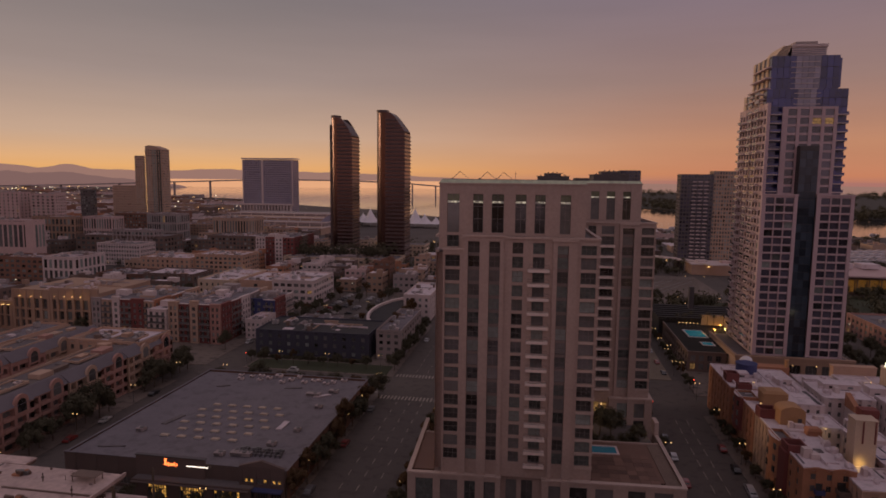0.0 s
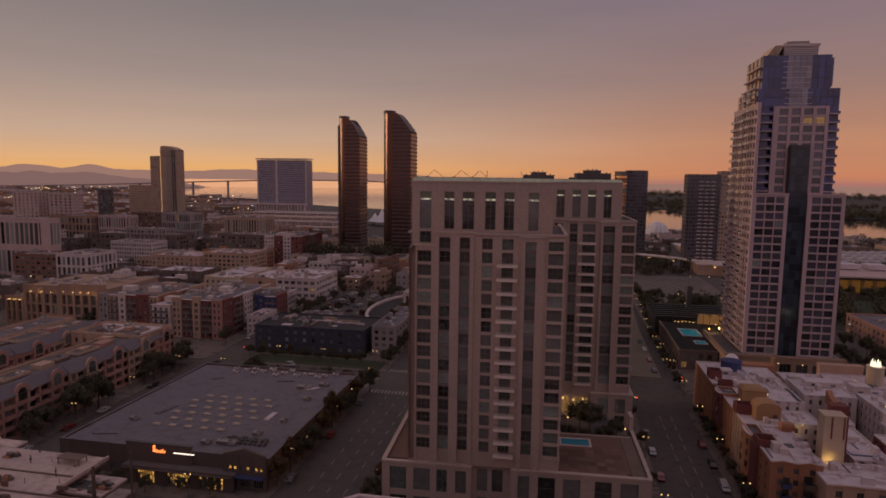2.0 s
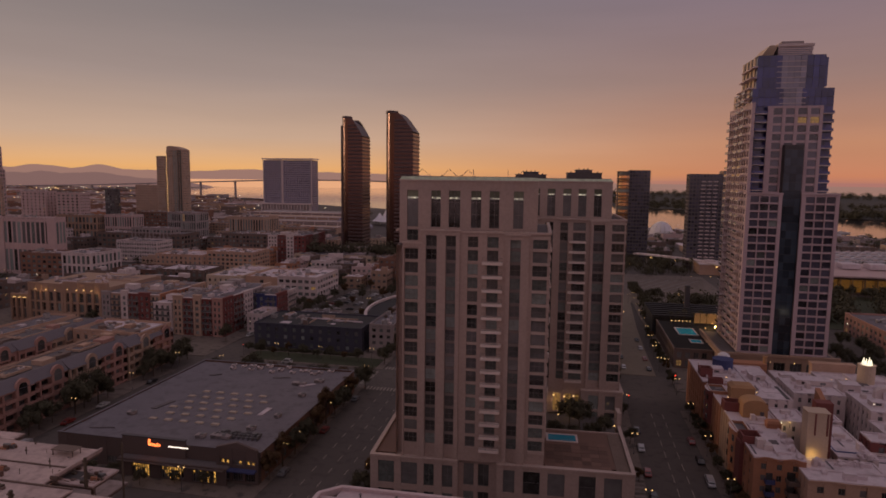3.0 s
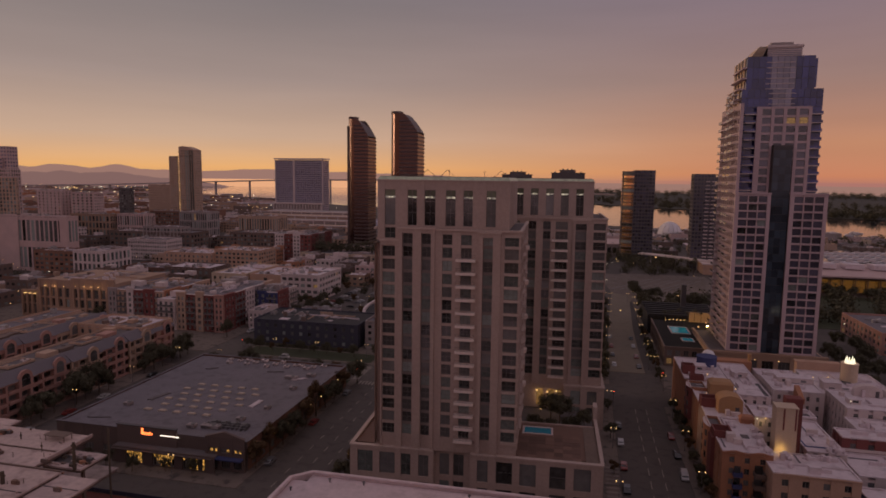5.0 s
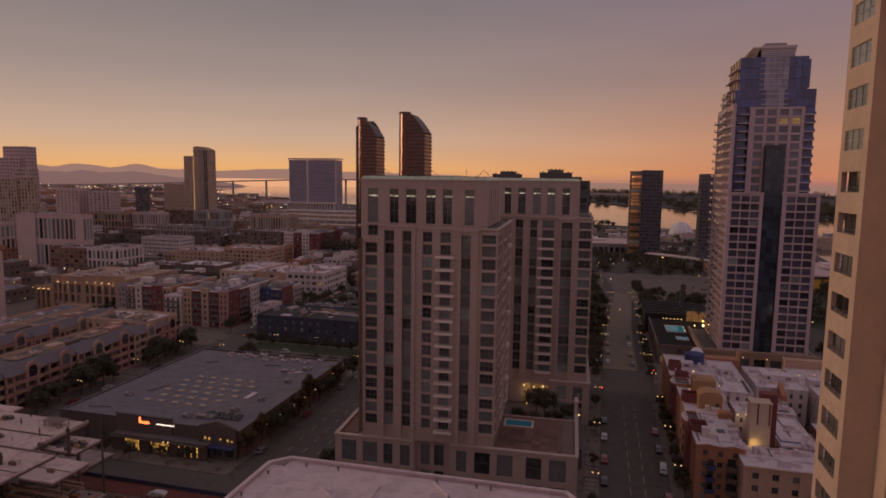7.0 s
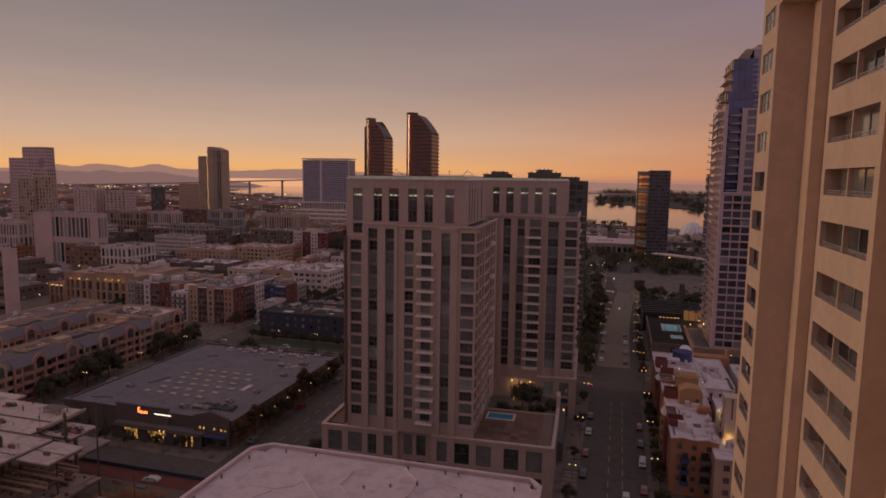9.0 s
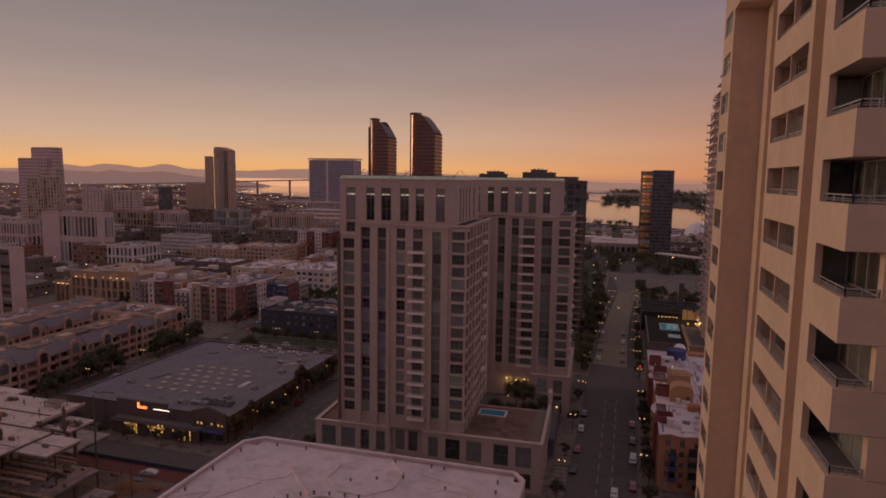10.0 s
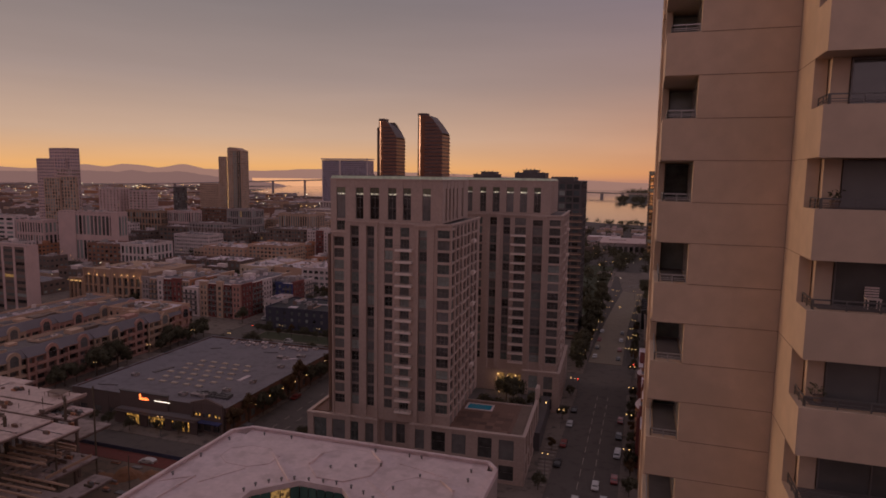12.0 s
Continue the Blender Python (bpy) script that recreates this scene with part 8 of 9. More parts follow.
for k in range(26):
    q = Shape()
    z = 1.0 + k * 3.3
    q.prism(arc, z, z + 2.4, SUNSETGLASS if k % 5 else GLASS_CURTAIN)
    q.prism([(71.0 + (x - 71.0) * 1.02, 630.0 + (y - 630.0) * 1.02) for x, y in arc], z + 2.4, z + 3.3, BROWNW)
    for i in (4, 9):
        q.box(arc[i][0] - 0.7, arc[i][1] - 0.5, z, arc[i][0] + 0.7, arc[i][1] + 0.5, z + 2.4, DARKW)
    part("rounded_storey", q, gt)
for x0, y0 in ((118.5, 574.0),):
    t = thing("balcony_stack", "stack of pale balconies on a distant tower", "balconies", (x0, y0, 8), "marina balconies")
    for k in range(22):
        q = Shape()
        q.box(x0 + 9.0, y0 - 0.2, 8 + k * 3.3, x0 + 12.4, y0 + 0.95, 8.8 + k * 3.3, WHITEW)
        q.box(x0 + 14.0, y0 - 0.2, 8 + k * 3.3, x0 + 17.4, y0 + 0.95, 8.8 + k * 3.3, WHITEW)
        q.box(x0 + 19.0, y0 - 0.2, 8 + k * 3.3, x0 + 22.4, y0 + 0.95, 8.8 + k * 3.3, WHITEW)
        part("balcony", q, t)

# convention hall, tents, low waterfront
hall = thing("convention_hall", "long pale convention hall with stepped terraces and ribs", "hall", (-390, 880, 0))
for i, (x0, y0, x1, y1, h) in enumerate(((-455, 800, -296, 838, 9.0), (-470, 838, -305, 880, 13.5), (-486, 880, -318, 930, 17.0), (-500, 930, -330, 1000, 20.0))):
    q = Shape()
    q.box(x0, y0, 0, x1, y1, h, GREYW if i % 2 else TAN)
    q.box(x0 - 1, y0 - 1.5, h, x1 + 1, y0 + 1.0, h + 1.2, WHITEW)
    q.box(x1 - 1, y0 + 1.0, h, x1 + 1, y1, h + 1.2, WHITEW)
    part("terrace", q, hall)
    q = Shape()
    q.box(x0 + 1, y0 - 0.35, h * 0.35, x1 - 1, y0 - 0.02, h * 0.72, DARKW)
    part("window_band", q, hall)
    for k in range(10):
        q = Shape()
        x = x0 + 4 + (x1 - x0 - 8) * k / 9
        q.box(x - 0.6, y0 - 1.4, 0, x + 0.6, y0 - 0.36, h, WHITEW)
        part("rib", q, hall)
q = Shape()
m = 12
for i in range(m):
    for j in range(6):
        a, b = i / m, (i + 1) / m
        h0, h1 = [4 + 20 * math.sin(math.pi * t) for t in (a, b)]
        c, d = j / 6, (j + 1) / 6
        xs = (-330 + 50 * a, -330 + 50 * b)
        q.hexa([(xs[0], 870 + 40 * c, 0), (xs[1], 870 + 40 * c, 0), (xs[1], 870 + 40 * d, 0), (xs[0], 870 + 40 * d, 0), (xs[0], 870 + 40 * c, h0), (xs[1], 870 + 40 * c, h1), (xs[1], 870 + 40 * d, h1), (xs[0], 870 + 40 * d, h0)], BLUEGLASS2)
solo("glass_vault", q, "curved glass vault of the convention hall", "vault")
for x, y, r, h in ((-292, 985, 15, 21), (-277, 975, 17, 29), (-256, 978, 15, 26), (-228, 978, 15, 26), (-203, 975, 18, 30), (-187, 972, 16, 22), (-168, 968, 14, 18)):
    t = thing("sail_tent", "white tensile tent with peaked sails", "tent", (x, y, 0), "sail tents")
    q = Shape()
    n = 12
    rings = []
    for k in range(5):
        f = k / 4
        rings.append([(x + r * (1 - f) ** 1.0 * math.cos(6.28319 * i / n) * (1.0 if i % 2 else 0.86), y + r * (1 - f) * math.sin(6.28319 * i / n), 7 + (h - 7) * f ** 1.7) for i in range(n)])
    vs = [p for g in rings for p in g]
    q.faces(vs, [(k * n + i, k * n + (i + 1) % n, (k + 1) * n + (i + 1) % n, (k + 1) * n + i) for k in range(4) for i in range(n)], SAIL)
    part("sail", q, t)
    q = Shape()
    q.tube((x, y, 0), (x, y, h + 1), 0.5, 0.3, STEEL_LIGHT, 6)
    part("mast", q, t)

# ---- wide fields of low blocks ----
def city_field(name, label, x0, x1, y0, y1, count, hmin, hmax, mats, seed, keep=lambda x, y: True, windows=True):
    rng = random.Random(seed)
    body, win = Shape(), Shape()
    nx = max(1, int(math.sqrt(count * (x1 - x0) / (y1 - y0))))
    ny = max(1, count // nx)
    for i in range(nx):
        for j in range(ny):
            cx, cy = x0 + (x1 - x0) * (i + 0.5) / nx, y0 + (y1 - y0) * (j + 0.5) / ny
            if not keep(cx, cy):
                continue
            w, d = (x1 - x0) / nx * rng.uniform(0.5, 0.86), (y1 - y0) / ny * rng.uniform(0.45, 0.8)
            h = rng.uniform(hmin, hmax) * (1.6 if rng.random() < 0.12 else 1)
            m = rng.choice(mats)
            body.box(cx - w / 2, cy - d / 2, 0, cx + w / 2, cy + d / 2, h, m)
            body.box(cx - w / 2 + 0.3, cy - d / 2 + 0.3, h, cx + w / 2 - 0.3, cy + d / 2 - 0.3, h + 0.05, rng.choice((ROOF_GREY, ROOF_WHITE, ROOF_DARK, ROOF_GREY)))
            body.box(cx - w / 2, cy - d / 2, h + 0.05, cx + w / 2, cy - d / 2 + 0.3, h + 0.9, m)
            body.box(cx + w / 2 - 0.3, cy - d / 2 + 0.3, h + 0.05, cx + w / 2, cy + d / 2, h + 0.9, m)
            for _ in range(rng.randint(1, 4)):
                ux, uy = rng.uniform(cx - w * 0.38, cx + w * 0.3), rng.uniform(cy - d * 0.38, cy + d * 0.3)
                body.box(ux, uy, h + 0.05, ux + rng.uniform(2, 7), uy + rng.uniform(2, 5), h + rng.uniform(1, 3.4), rng.choice((GREYW, WHITEW, m)))
            if windows:
                fl = max(1, int(h / 3.3))
                for k in range(fl):
                    z = 1.0 + k * h / fl
                    nb = max(2, int(w / 3.6))
                    for b in range(nb):
                        u = cx - w / 2 + w * (b + 0.25) / nb
                        win.box(u, cy - d / 2 - 0.05, z, u + w / nb * 0.5, cy - d / 2 + 0.1, z + 1.6, pick(rng, 0.25, 0.008))
                    nb = max(2, int(d / 3.6))
                    for b in range(nb):
                        u = cy - d / 2 + d * (b + 0.25) / nb
                        win.box(cx + w / 2 - 0.1, u, z, cx + w / 2 + 0.05, u + d / nb * 0.5, z + 1.6, pick(rng, 0.25, 0.008))
    root = thing(name, label, "city blocks", ((x0 + x1) / 2, (y0 + y1) / 2, 0), kind="stuff")
    part("blocks", body, root, kind="stuff")
    if windows:
        part("block_glazing", win, root, kind="stuff")


BROWNISH = (TAN, GREYW, ROSEGREY, BROWNSTUCCO, WHITEW, BROWNW, BROWNW, BRICK, TERRA)
# known blocks between the streets and the bay
# a high share of pale panes puts distance haze into the windows
def slab_block(label, x0, y0, x1, y1, h, m, floors, bays, seed, fill=0.5, roof_m=None, spandrel=None, win_h=1.6, sill=0.8, units=3, lit=0.006):
    return midrise("city_building", label, x0, y0, x1, y1, h, m, floors, bays, roof_m or ROOF_GREY, min(0.72, fill + 0.12), True, 0.0, 0.62, lit, seed, "frl", None, spandrel, sill, win_h, units, "building", "city buildings")


slab_block("white office slab with tall dark windows and blank ends", -433.0, 400.0, -368.0, 411.0, 43.5, ROSEGREY, 2, (15, 3), 701, 0.6, None, None, 2.3, 0.4)
q = Shape()
q.box(-433.3, 399.2, 0.0, -414.0, 399.97, 43.0, ROSEGREY)
q.box(-374.5, 399.2, 0.0, -367.8, 399.97, 44.4, ROSEGREY)
solo("blank_wall", q, "blank white end walls of an office slab", "wall")
slab_block("red-brown brick block with white window bands", -372.0, 372.0, -332.0, 392.0, 20.5, BRICK, 6, (9, 5), 702, 0.5)
slab_block("white ribbed apartment block with a flat roof", -331.8, 366.0, -308.0, 396.0, 22.5, WHITEW, 3, (6, 7), 703, 0.5, None, None, 2.3, 0.4)
slab_block("pale block with a grid of square windows", -383.0, 483.0, -342.0, 505.0, 18.4, WHITEW, 5, (16, 7), 704, 0.5)
slab_block("pale grey office block behind", -430.0, 515.0, -340.0, 545.0, 22.0, BROWNW, 5, (18, 6), 705, 0.5)
slab_block("pale tower block with a dark strip", -611.0, 610.0, -577.0, 626.0, 57.0, ROSEGREY, 16, (6, 3), 706, 0.2)
slab_block("pale tower block with a dark strip", -563.0, 610.0, -532.0, 626.0, 55.5, ROSEGREY, 16, (5, 5), 707, 0.35)
slab_block("small dark tower behind pale blocks", -599.0, 730.0, -585.0, 742.0, 58.0, DARKW, 16, (4, 4), 708, 0.5)
slab_block("tan ribbed office block", -503.0, 545.0, -455.0, 562.0, 35.5, BROWNSTUCCO, 5, (11, 6), 709, 0.5, None, None, 2.2, 0.4)
slab_block("tan ribbed office block", -452.0, 552.0, -420.0, 570.0, 36.0, ROSEGREY, 3, (11, 6), 710, 0.5, None, None, 2.4, 0.4)
slab_block("dark brick warehouse block", -520.0, 690.0, -478.0, 716.0, 31.0, BRICK, 8, (11, 6), 711, 0.45)
slab_block("pale ribbed block by the ballpark", -477.5, 690.0, -438.0, 718.0, 31.0, GREYW, 3, (13, 6), 712, 0.5, None, None, 2.3, 0.4)
slab_block("tan block with vertical ribs", -346.0, 610.0, -305.0, 645.0, 33.5, TAN, 2, (13, 8), 713, 0.45, None, None, 2.3, 0.4)
slab_block("long brown block with stepped dark roof terraces", -292.0, 505.0, -244.0, 540.0, 25.5, BROWNW, 7, (14, 8), 714, 0.5, ROOF_DARK)
segmented("apartment_block", "white and maroon patterned apartment block", -243.8, 500.0, -209.0, 545.0, 26.5, 8, [(5, WHITEW, 0.6, 0.0), (5, MAROON, 0.0, 0.4), (4, WHITEW, 0.6, 0.8), (6, MAROON, 0.2, 0.0)], [(5, MAROON, 0.4, 0.2), (5, BROWNW, 0.0, 0.0), (5, MAROON, 0.4, 0.2)], 715, joined=True)
slab_block("cream stucco block with a pale roof", -296.0, 418.0, -256.0, 446.0, 17.0, PEACH, 5, (10, 6), 716, 0.3, ROOF_WHITE, lit=0.03)
slab_block("tan apartment block with lit windows", -255.8, 424.0, -218.0, 452.0, 19.5, PEACH, 6, (10, 7), 717, 0.5, ROOF_WHITE, lit=0.03)
slab_block("brown court building with a pale roof", -262.0, 372.0, -226.0, 398.0, 13.0, BROWNW, 3, (8, 6), 718, 0.4, ROOF_WHITE)
slab_block("brown low block with dark piers", -300.0, 376.0, -264.0, 402.0, 11.0, BRICK, 2, (7, 5), 719, 0.6, ROOF_GREY, None, 2.0, 0.5)
slab_block("cream hotel base with arched windows", -212.0, 484.0, -116.0, 516.0, 12.0, CREAM, 3, (18, 6), 720, 0.4, ROOF_GREY)
slab_block("cream round-cornered block by the bronze towers", -190.0, 517.0, -150.0, 535.0, 15.0, CREAM, 3, (8, 4), 721, 0.4)
slab_block("pale banded office block", -520.0, 400.0, -487.0, 414.0, 37.0, WHITEW, 9, (3, 3), 731, 0.8)
slab_block("tan ribbed office block with a white roof", -485.0, 400.0, -452.0, 414.0, 34.0, ROSEGREY, 3, (10, 3), 732, 0.45, ROOF_WHITE, None, 2.3, 0.4)
slab_block("grey block with square windows", -392.0, 515.0, -350.0, 530.0, 27.5, GREYW, 7, (11, 4), 733, 0.5)
city_field("city_blocks", "low rooftops in tan, white and grey", -304, -228, 312, 368, 14, 6, 14, BROWNISH, 71)
city_field("city_blocks", "low rooftops in tan, white and grey", -460, -300, 120, 360, 40, 6, 15, BROWNISH, 72, lambda x, y: not (-310 < x < -250 and 225 < y < 270))
city_field("city_blocks", "small city blocks with cluttered roofs", -560, -440, 360, 540, 26, 8, 20, BROWNISH, 82)
city_field("city_blocks", "low brown and grey city blocks", -204, -62, 404, 482, 30, 5, 13, BROWNISH, 73)
city_field("city_blocks", "small city blocks with cluttered roofs", -340, -228, 452, 500, 12, 8, 16, BROWNISH, 83)
city_field("city_blocks", "small city blocks towards the bay", -800, -560, 545, 690, 40, 9, 22, BROWNISH, 74)
city_field("city_blocks", "small city blocks towards the bay", -380, -215, 560, 690, 24, 8, 16, BROWNISH, 84, lambda x, y: not (-350 < x < -300 and 600 < y < 650))
city_field("city_blocks", "low city blocks behind the ballpark", -760, -290, 755, 800, 26, 7, 15, BROWNISH, 75)
city_field("city_blocks", "distant city blocks by the harbour", -1500, -470, 810, 1180, 220, 5, 12, BROWNISH, 76, lambda x, y: not (-610 < x < -440 and y > 1080), False)
city_field("city_blocks", "distant low city on the left shore", -3700, -740, 1200, 3000, 900, 4, 11, BROWNISH, 77, lambda x, y: y < 1050 - 0.80 * x, False)
city_field("city_blocks", "low buildings round the hotel towers", -240, -70, 505, 640, 14, 7, 14, (TAN, CREAM, PEACH, GREYW), 78, lambda x, y: not (-205 < x < -95 and 505 < y < 575))
city_field("city_blocks", "low waterfront sheds and shops", -60, 420, 660, 960, 70, 3, 7, (GREYW, ROSEGREY, TAN, BROWNW), 79, lambda x, y: not (240 < x < 440 and y < 810), windows=False)
slab_block("long rose brick block beside the park", 159.0, 306.0, 214.0, 352.0, 9.5, PINK, 3, (16, 10), 741, 0.4, ROOF_GREY)
slab_block("low rose brick block beside the park", 158.0, 236.0, 214.0, 290.0, 9.0, PINK, 2, (14, 12), 742, 0.4, ROOF_GREY)
# glowing pavilion under a wide white roof, near the marina
pv = thing("lit_pavilion", "wide white-roofed pavilion with an amber lit front", "pavilion", (210, 490, 0))
q = Shape()
q.box(178.0, 474.0, 0.0, 250.0, 512.0, 13.0, BROWNW)
part("body", q, pv)
for k in range(9):
    q = Shape()
    q.box(179.0 + k * 7.8, 473.6, 2.0, 185.8 + k * 7.8, 473.97, 10.5, AMBER)
    part("lit_bay", q, pv, "amber lit glazed bay")
    q = Shape()
    q.tube((178.4 + k * 7.8, 470.0, 0.0), (178.4 + k * 7.8, 470.0, 13.2), 0.5, 0.4, BROWNW, 8)
    part("column", q, pv)
q = Shape()
q.hexa([(176.0, 466.0, 13.2), (254.0, 466.0, 13.2), (254.0, 516.0, 13.2), (176.0, 516.0, 13.2), (176.0, 466.0, 14.2), (254.0, 466.0, 14.2), (244.0, 506.0, 18.6), (184.0, 506.0, 18.6)], ROSEGREY)
part("roof", q, pv)
q = Shape()
for k in range(3):
    q.box(190.0 + k * 18, 484.0, 17.0, 202.0 + k * 18, 496.0, 20.4, ROOF_WHITE)
part("roof_lantern", q, pv)
# long pale platform roof beyond the park
pr = thing("platform_roof", "long pale curved platform roof over warm lights", "canopy", (95, 585, 0))
ARC = [(78.0, 604.0), (100.0, 590.0), (118.0, 574.0), (132.0, 556.0), (142.0, 536.0)]
for (ax, ay), (bx, by) in zip(ARC[:-1], ARC[1:]):
    d, n = unit((ax, ay), (bx, by))
    q = Shape()
    q.obox((ax, ay), d, 0.0, n, -5.0, 5.0, 9.2, 10.2, WHITEW)
    part("roof", q, pr)
    q = Shape()
    q.obox((ax, ay), d, n * 0.45, n * 0.45 + 0.8, -3.0, -2.2, 0.0, 9.2, GREYW)
    part("column", q, pr)
    q = Shape()
    q.obox((ax, ay), d, n * 0.6, n * 0.6 + 1.6, -2.0, -1.2, 7.0, 7.8, LAMP_WARM)
    part("lamp", q, pr, "warm platform lamp")
gh = thing("low_hall", "low grey waterfront hall with a flat pale roof", "hall", (40, 690, 0))
q = Shape()
q.box(14.0, 660.0, 0.0, 66.0, 720.0, 11.4, GREYW)
part("wall", q, gh)
q = Shape()
q.box(13.4, 659.4, 11.4, 66.6, 720.6, 12.2, ROSEGREY)
q.box(22.0, 684.0, 12.2, 40.0, 700.0, 14.0, WHITEW)
part("roof", q, gh)
for k in range(9):
    q = Shape()
    q.box(17.0 + k * 5.5, 659.7, 3.0, 20.4 + k * 5.5, 659.98, 8.4, GLASS)
    part("window", q, gh)
# bridge over the bay
bridge = thing("bay_bridge", "long low curved bridge on slender piers across the bay", "bridge", (-1000, 2600, 0))
pts = [(-3300, 2300, 12), (-2560, 2560, 22), (-2250, 2620, 30), (-1960, 2640, 40), (-1680, 2640, 51), (-1320, 2630, 63), (-1100, 2640, 66), (-900, 2660, 66), (-700, 2690, 60), (-580, 2720, 54), (-480, 2750, 46), (-380, 2780, 38)]
for i, (a, b) in enumerate(zip(pts[:-1], pts[1:])):
    d, n = unit(a, b)
    k = max(1, int(n / 170))
    for j in range(k):
        f, g = j / k, (j + 1) / k
        p = [a[c] + (b[c] - a[c]) * f for c in range(3)]
        r = [a[c] + (b[c] - a[c]) * g for c in range(3)]
        q = Shape()
        nx, ny = -d[1] * 7, d[0] * 7
        q.hexa([(p[0] - nx, p[1] - ny, p[2] - 3), (r[0] - nx, r[1] - ny, r[2] - 4), (r[0] + nx, r[1] + ny, r[2] - 4), (p[0] + nx, p[1] + ny, p[2] - 4), (p[0] - nx, p[1] - ny, p[2] + 1.5), (r[0] - nx, r[1] - ny, r[2] + 1.5), (r[0] + nx, r[1] + ny, r[2] + 1.5), (p[0] + nx, p[1] + ny, p[2] + 1.5)], GREYW)
        part("deck", q, bridge)
        q = Shape()
        q.box(p[0] - 2.2, p[1] - 6, -3, p[0] + 2.2, p[1] + 6, p[2] - 3.5, GREYW)
        part("pier", q, bridge)

trestle = thing("low_bridge", "low concrete bridge on stout piers across the water", "bridge", (-150, 3000, 0))
for i in range(6):
    x, y = -420 + i * 95.0, 3160 - i * 62.0
    q = Shape()
    q.hexa([(x, y - 8, 15), (x + 95, y - 70, 15), (x + 95, y - 54, 15), (x, y + 8, 15), (x, y - 8, 21), (x + 95, y - 70, 21), (x + 95, y - 54, 21), (x, y + 8, 21)], GREYW)
    part("deck", q, trestle)
    q = Shape()
    q.box(x - 7, y - 8, -3, x + 7, y + 8, 14.9, GREYW)
    part("pier", q, trestle)
# peninsula beyond the bay on the right, with tree belts
pen = Shape()
pen.prism([(-40, 2760), (-15, 2290), (64, 2080), (330, 1790), (480, 1600), (700, 1470), (1100, 1380), (3500, 1300), (3500, 4300), (-60, 4300), (-20, 3300)], -3, 0.8, mat("far_ground", (0.05, 0.048, 0.04), 0.95, fine=0.2), None)
solo("ground", pen, "dark wooded peninsula across the bay", "ground", "structure")


def woods(name, label, spots, rmin, rmax, seed, m=LEAF, leaf=1.6, per=26):
    """Far woods: many leaf clumps as small tilted facets."""
    rng = random.Random(seed)
    s = Shape()
    for x, y, z in spots:
        r = rng.uniform(rmin, rmax)
        for _ in range(per):
            v = Vector((rng.gauss(0, 0.5), rng.gauss(0, 0.5), rng.gauss(0, 0.38)))
            c = Vector((x, y, z + r * 0.8)) + v * r
            c.z = max(c.z, z + 0.2)
            n = (v.normalized() * 1.2 + Vector((rng.uniform(-1, 1), rng.uniform(-1, 1), rng.uniform(-1, 1))) * 0.6).normalized()
            a = n.orthogonal().normalized()
            a.rotate(Matrix.Rotation(rng.uniform(0, 6.28), 3, n))
            b = n.cross(a) * leaf * rng.uniform(0.6, 1.1)
            a = a * leaf * rng.uniform(0.6, 1.2)
            s.faces([c - a, c - b * 0.7, c + a, c + b * 0.7], [(0, 1, 2, 3)], m)
    return solo(name, s, label, "woods", "stuff")


rng = random.Random(21)
spots = []
for _ in range(900):
    x = rng.uniform(240, 2600)
    y0 = 1790 + (330 - x) * 1.0 if x < 700 else 1470 - (x - 700) * 0.1
    y = rng.uniform(max(y0, 1330), max(y0, 1330) + rng.choice((60, 300, 900)))
    spots.append((x, y, 0.8))
spots += [(rng.uniform(-40, 300), rng.uniform(2120, 2760), 0.8) for _ in range(70)]
spots = [p for p in spots if p[0] > 330 or p[1] > 2080 + (64 - p[0]) * 1.08]
woods("woods", "dark belt of trees on the far shore", spots, 6, 13, 22, leaf=2.5, per=80)
spots = [(rng.uniform(-60, 2600), rng.uniform(3000, 4250), 0.8) for _ in range(420)]
woods("woods", "dark far trees behind the bay shore", spots, 12, 20, 27, leaf=2.6, per=70)
spots = [p for p in [(rng.uniform(-40, 470), rng.uniform(690, 985), 0) for _ in range(180)] if not (240 < p[0] < 440 and p[1] < 805)] + [(rng.uniform(-900, -300), rng.uniform(860, 1250), 0) for _ in range(120)] + [(rng.uniform(-110, 60), rng.uniform(1085, 1135) - 0.0, 0) for _ in range(26)]
woods("woods", "scattered trees along the waterfront", spots, 4, 7, 23, leaf=1.5, per=40)
spots = [(rng.uniform(-230, -100), rng.uniform(585, 680), 0) for _ in range(60)] + [(rng.uniform(-204, -122), rng.uniform(500, 514), 12.0) for _ in range(44)] + [(rng.uniform(-118, -66), rng.uniform(470, 520), 0) for _ in range(24)]
woods("woods", "dark trees round the foot of the bronze towers", spots, 4, 8, 24, leaf=1.1, per=60)
spots = [(rng.uniform(-480, -230), rng.uniform(312, 560), 0) for _ in range(70)] + [(rng.uniform(-200, -62), rng.uniform(400, 480), 0) for _ in range(30)]
woods("woods", "dark street trees among the city blocks", spots, 3, 6, 26, leaf=0.6, per=120)
spots = [(rng.uniform(-20, 110), rng.uniform(360, 560), 0) for _ in range(110)] + [(rng.uniform(142, 260), rng.uniform(360, 462), 0) for _ in range(60)] + [(rng.uniform(255, 420), rng.uniform(420, 640), 0) for _ in range(80)]
spots += [(rng.uniform(-60, 110), rng.uniform(560, 690), 0) for _ in range(120)]
spots = [p for p in spots if not (34 < p[0] < 60 and p[1] < 500) and not (40 < p[0] < 122 and 418 < p[1] < 526) and not (20 < p[0] < 64 and 505 < p[1] < 530) and not (56 < p[0] < 102 and p[1] < 360)]
woods("woods", "park trees between the streets and the marina", spots, 3.5, 7, 25, leaf=0.95, per=150)
s = Shape()
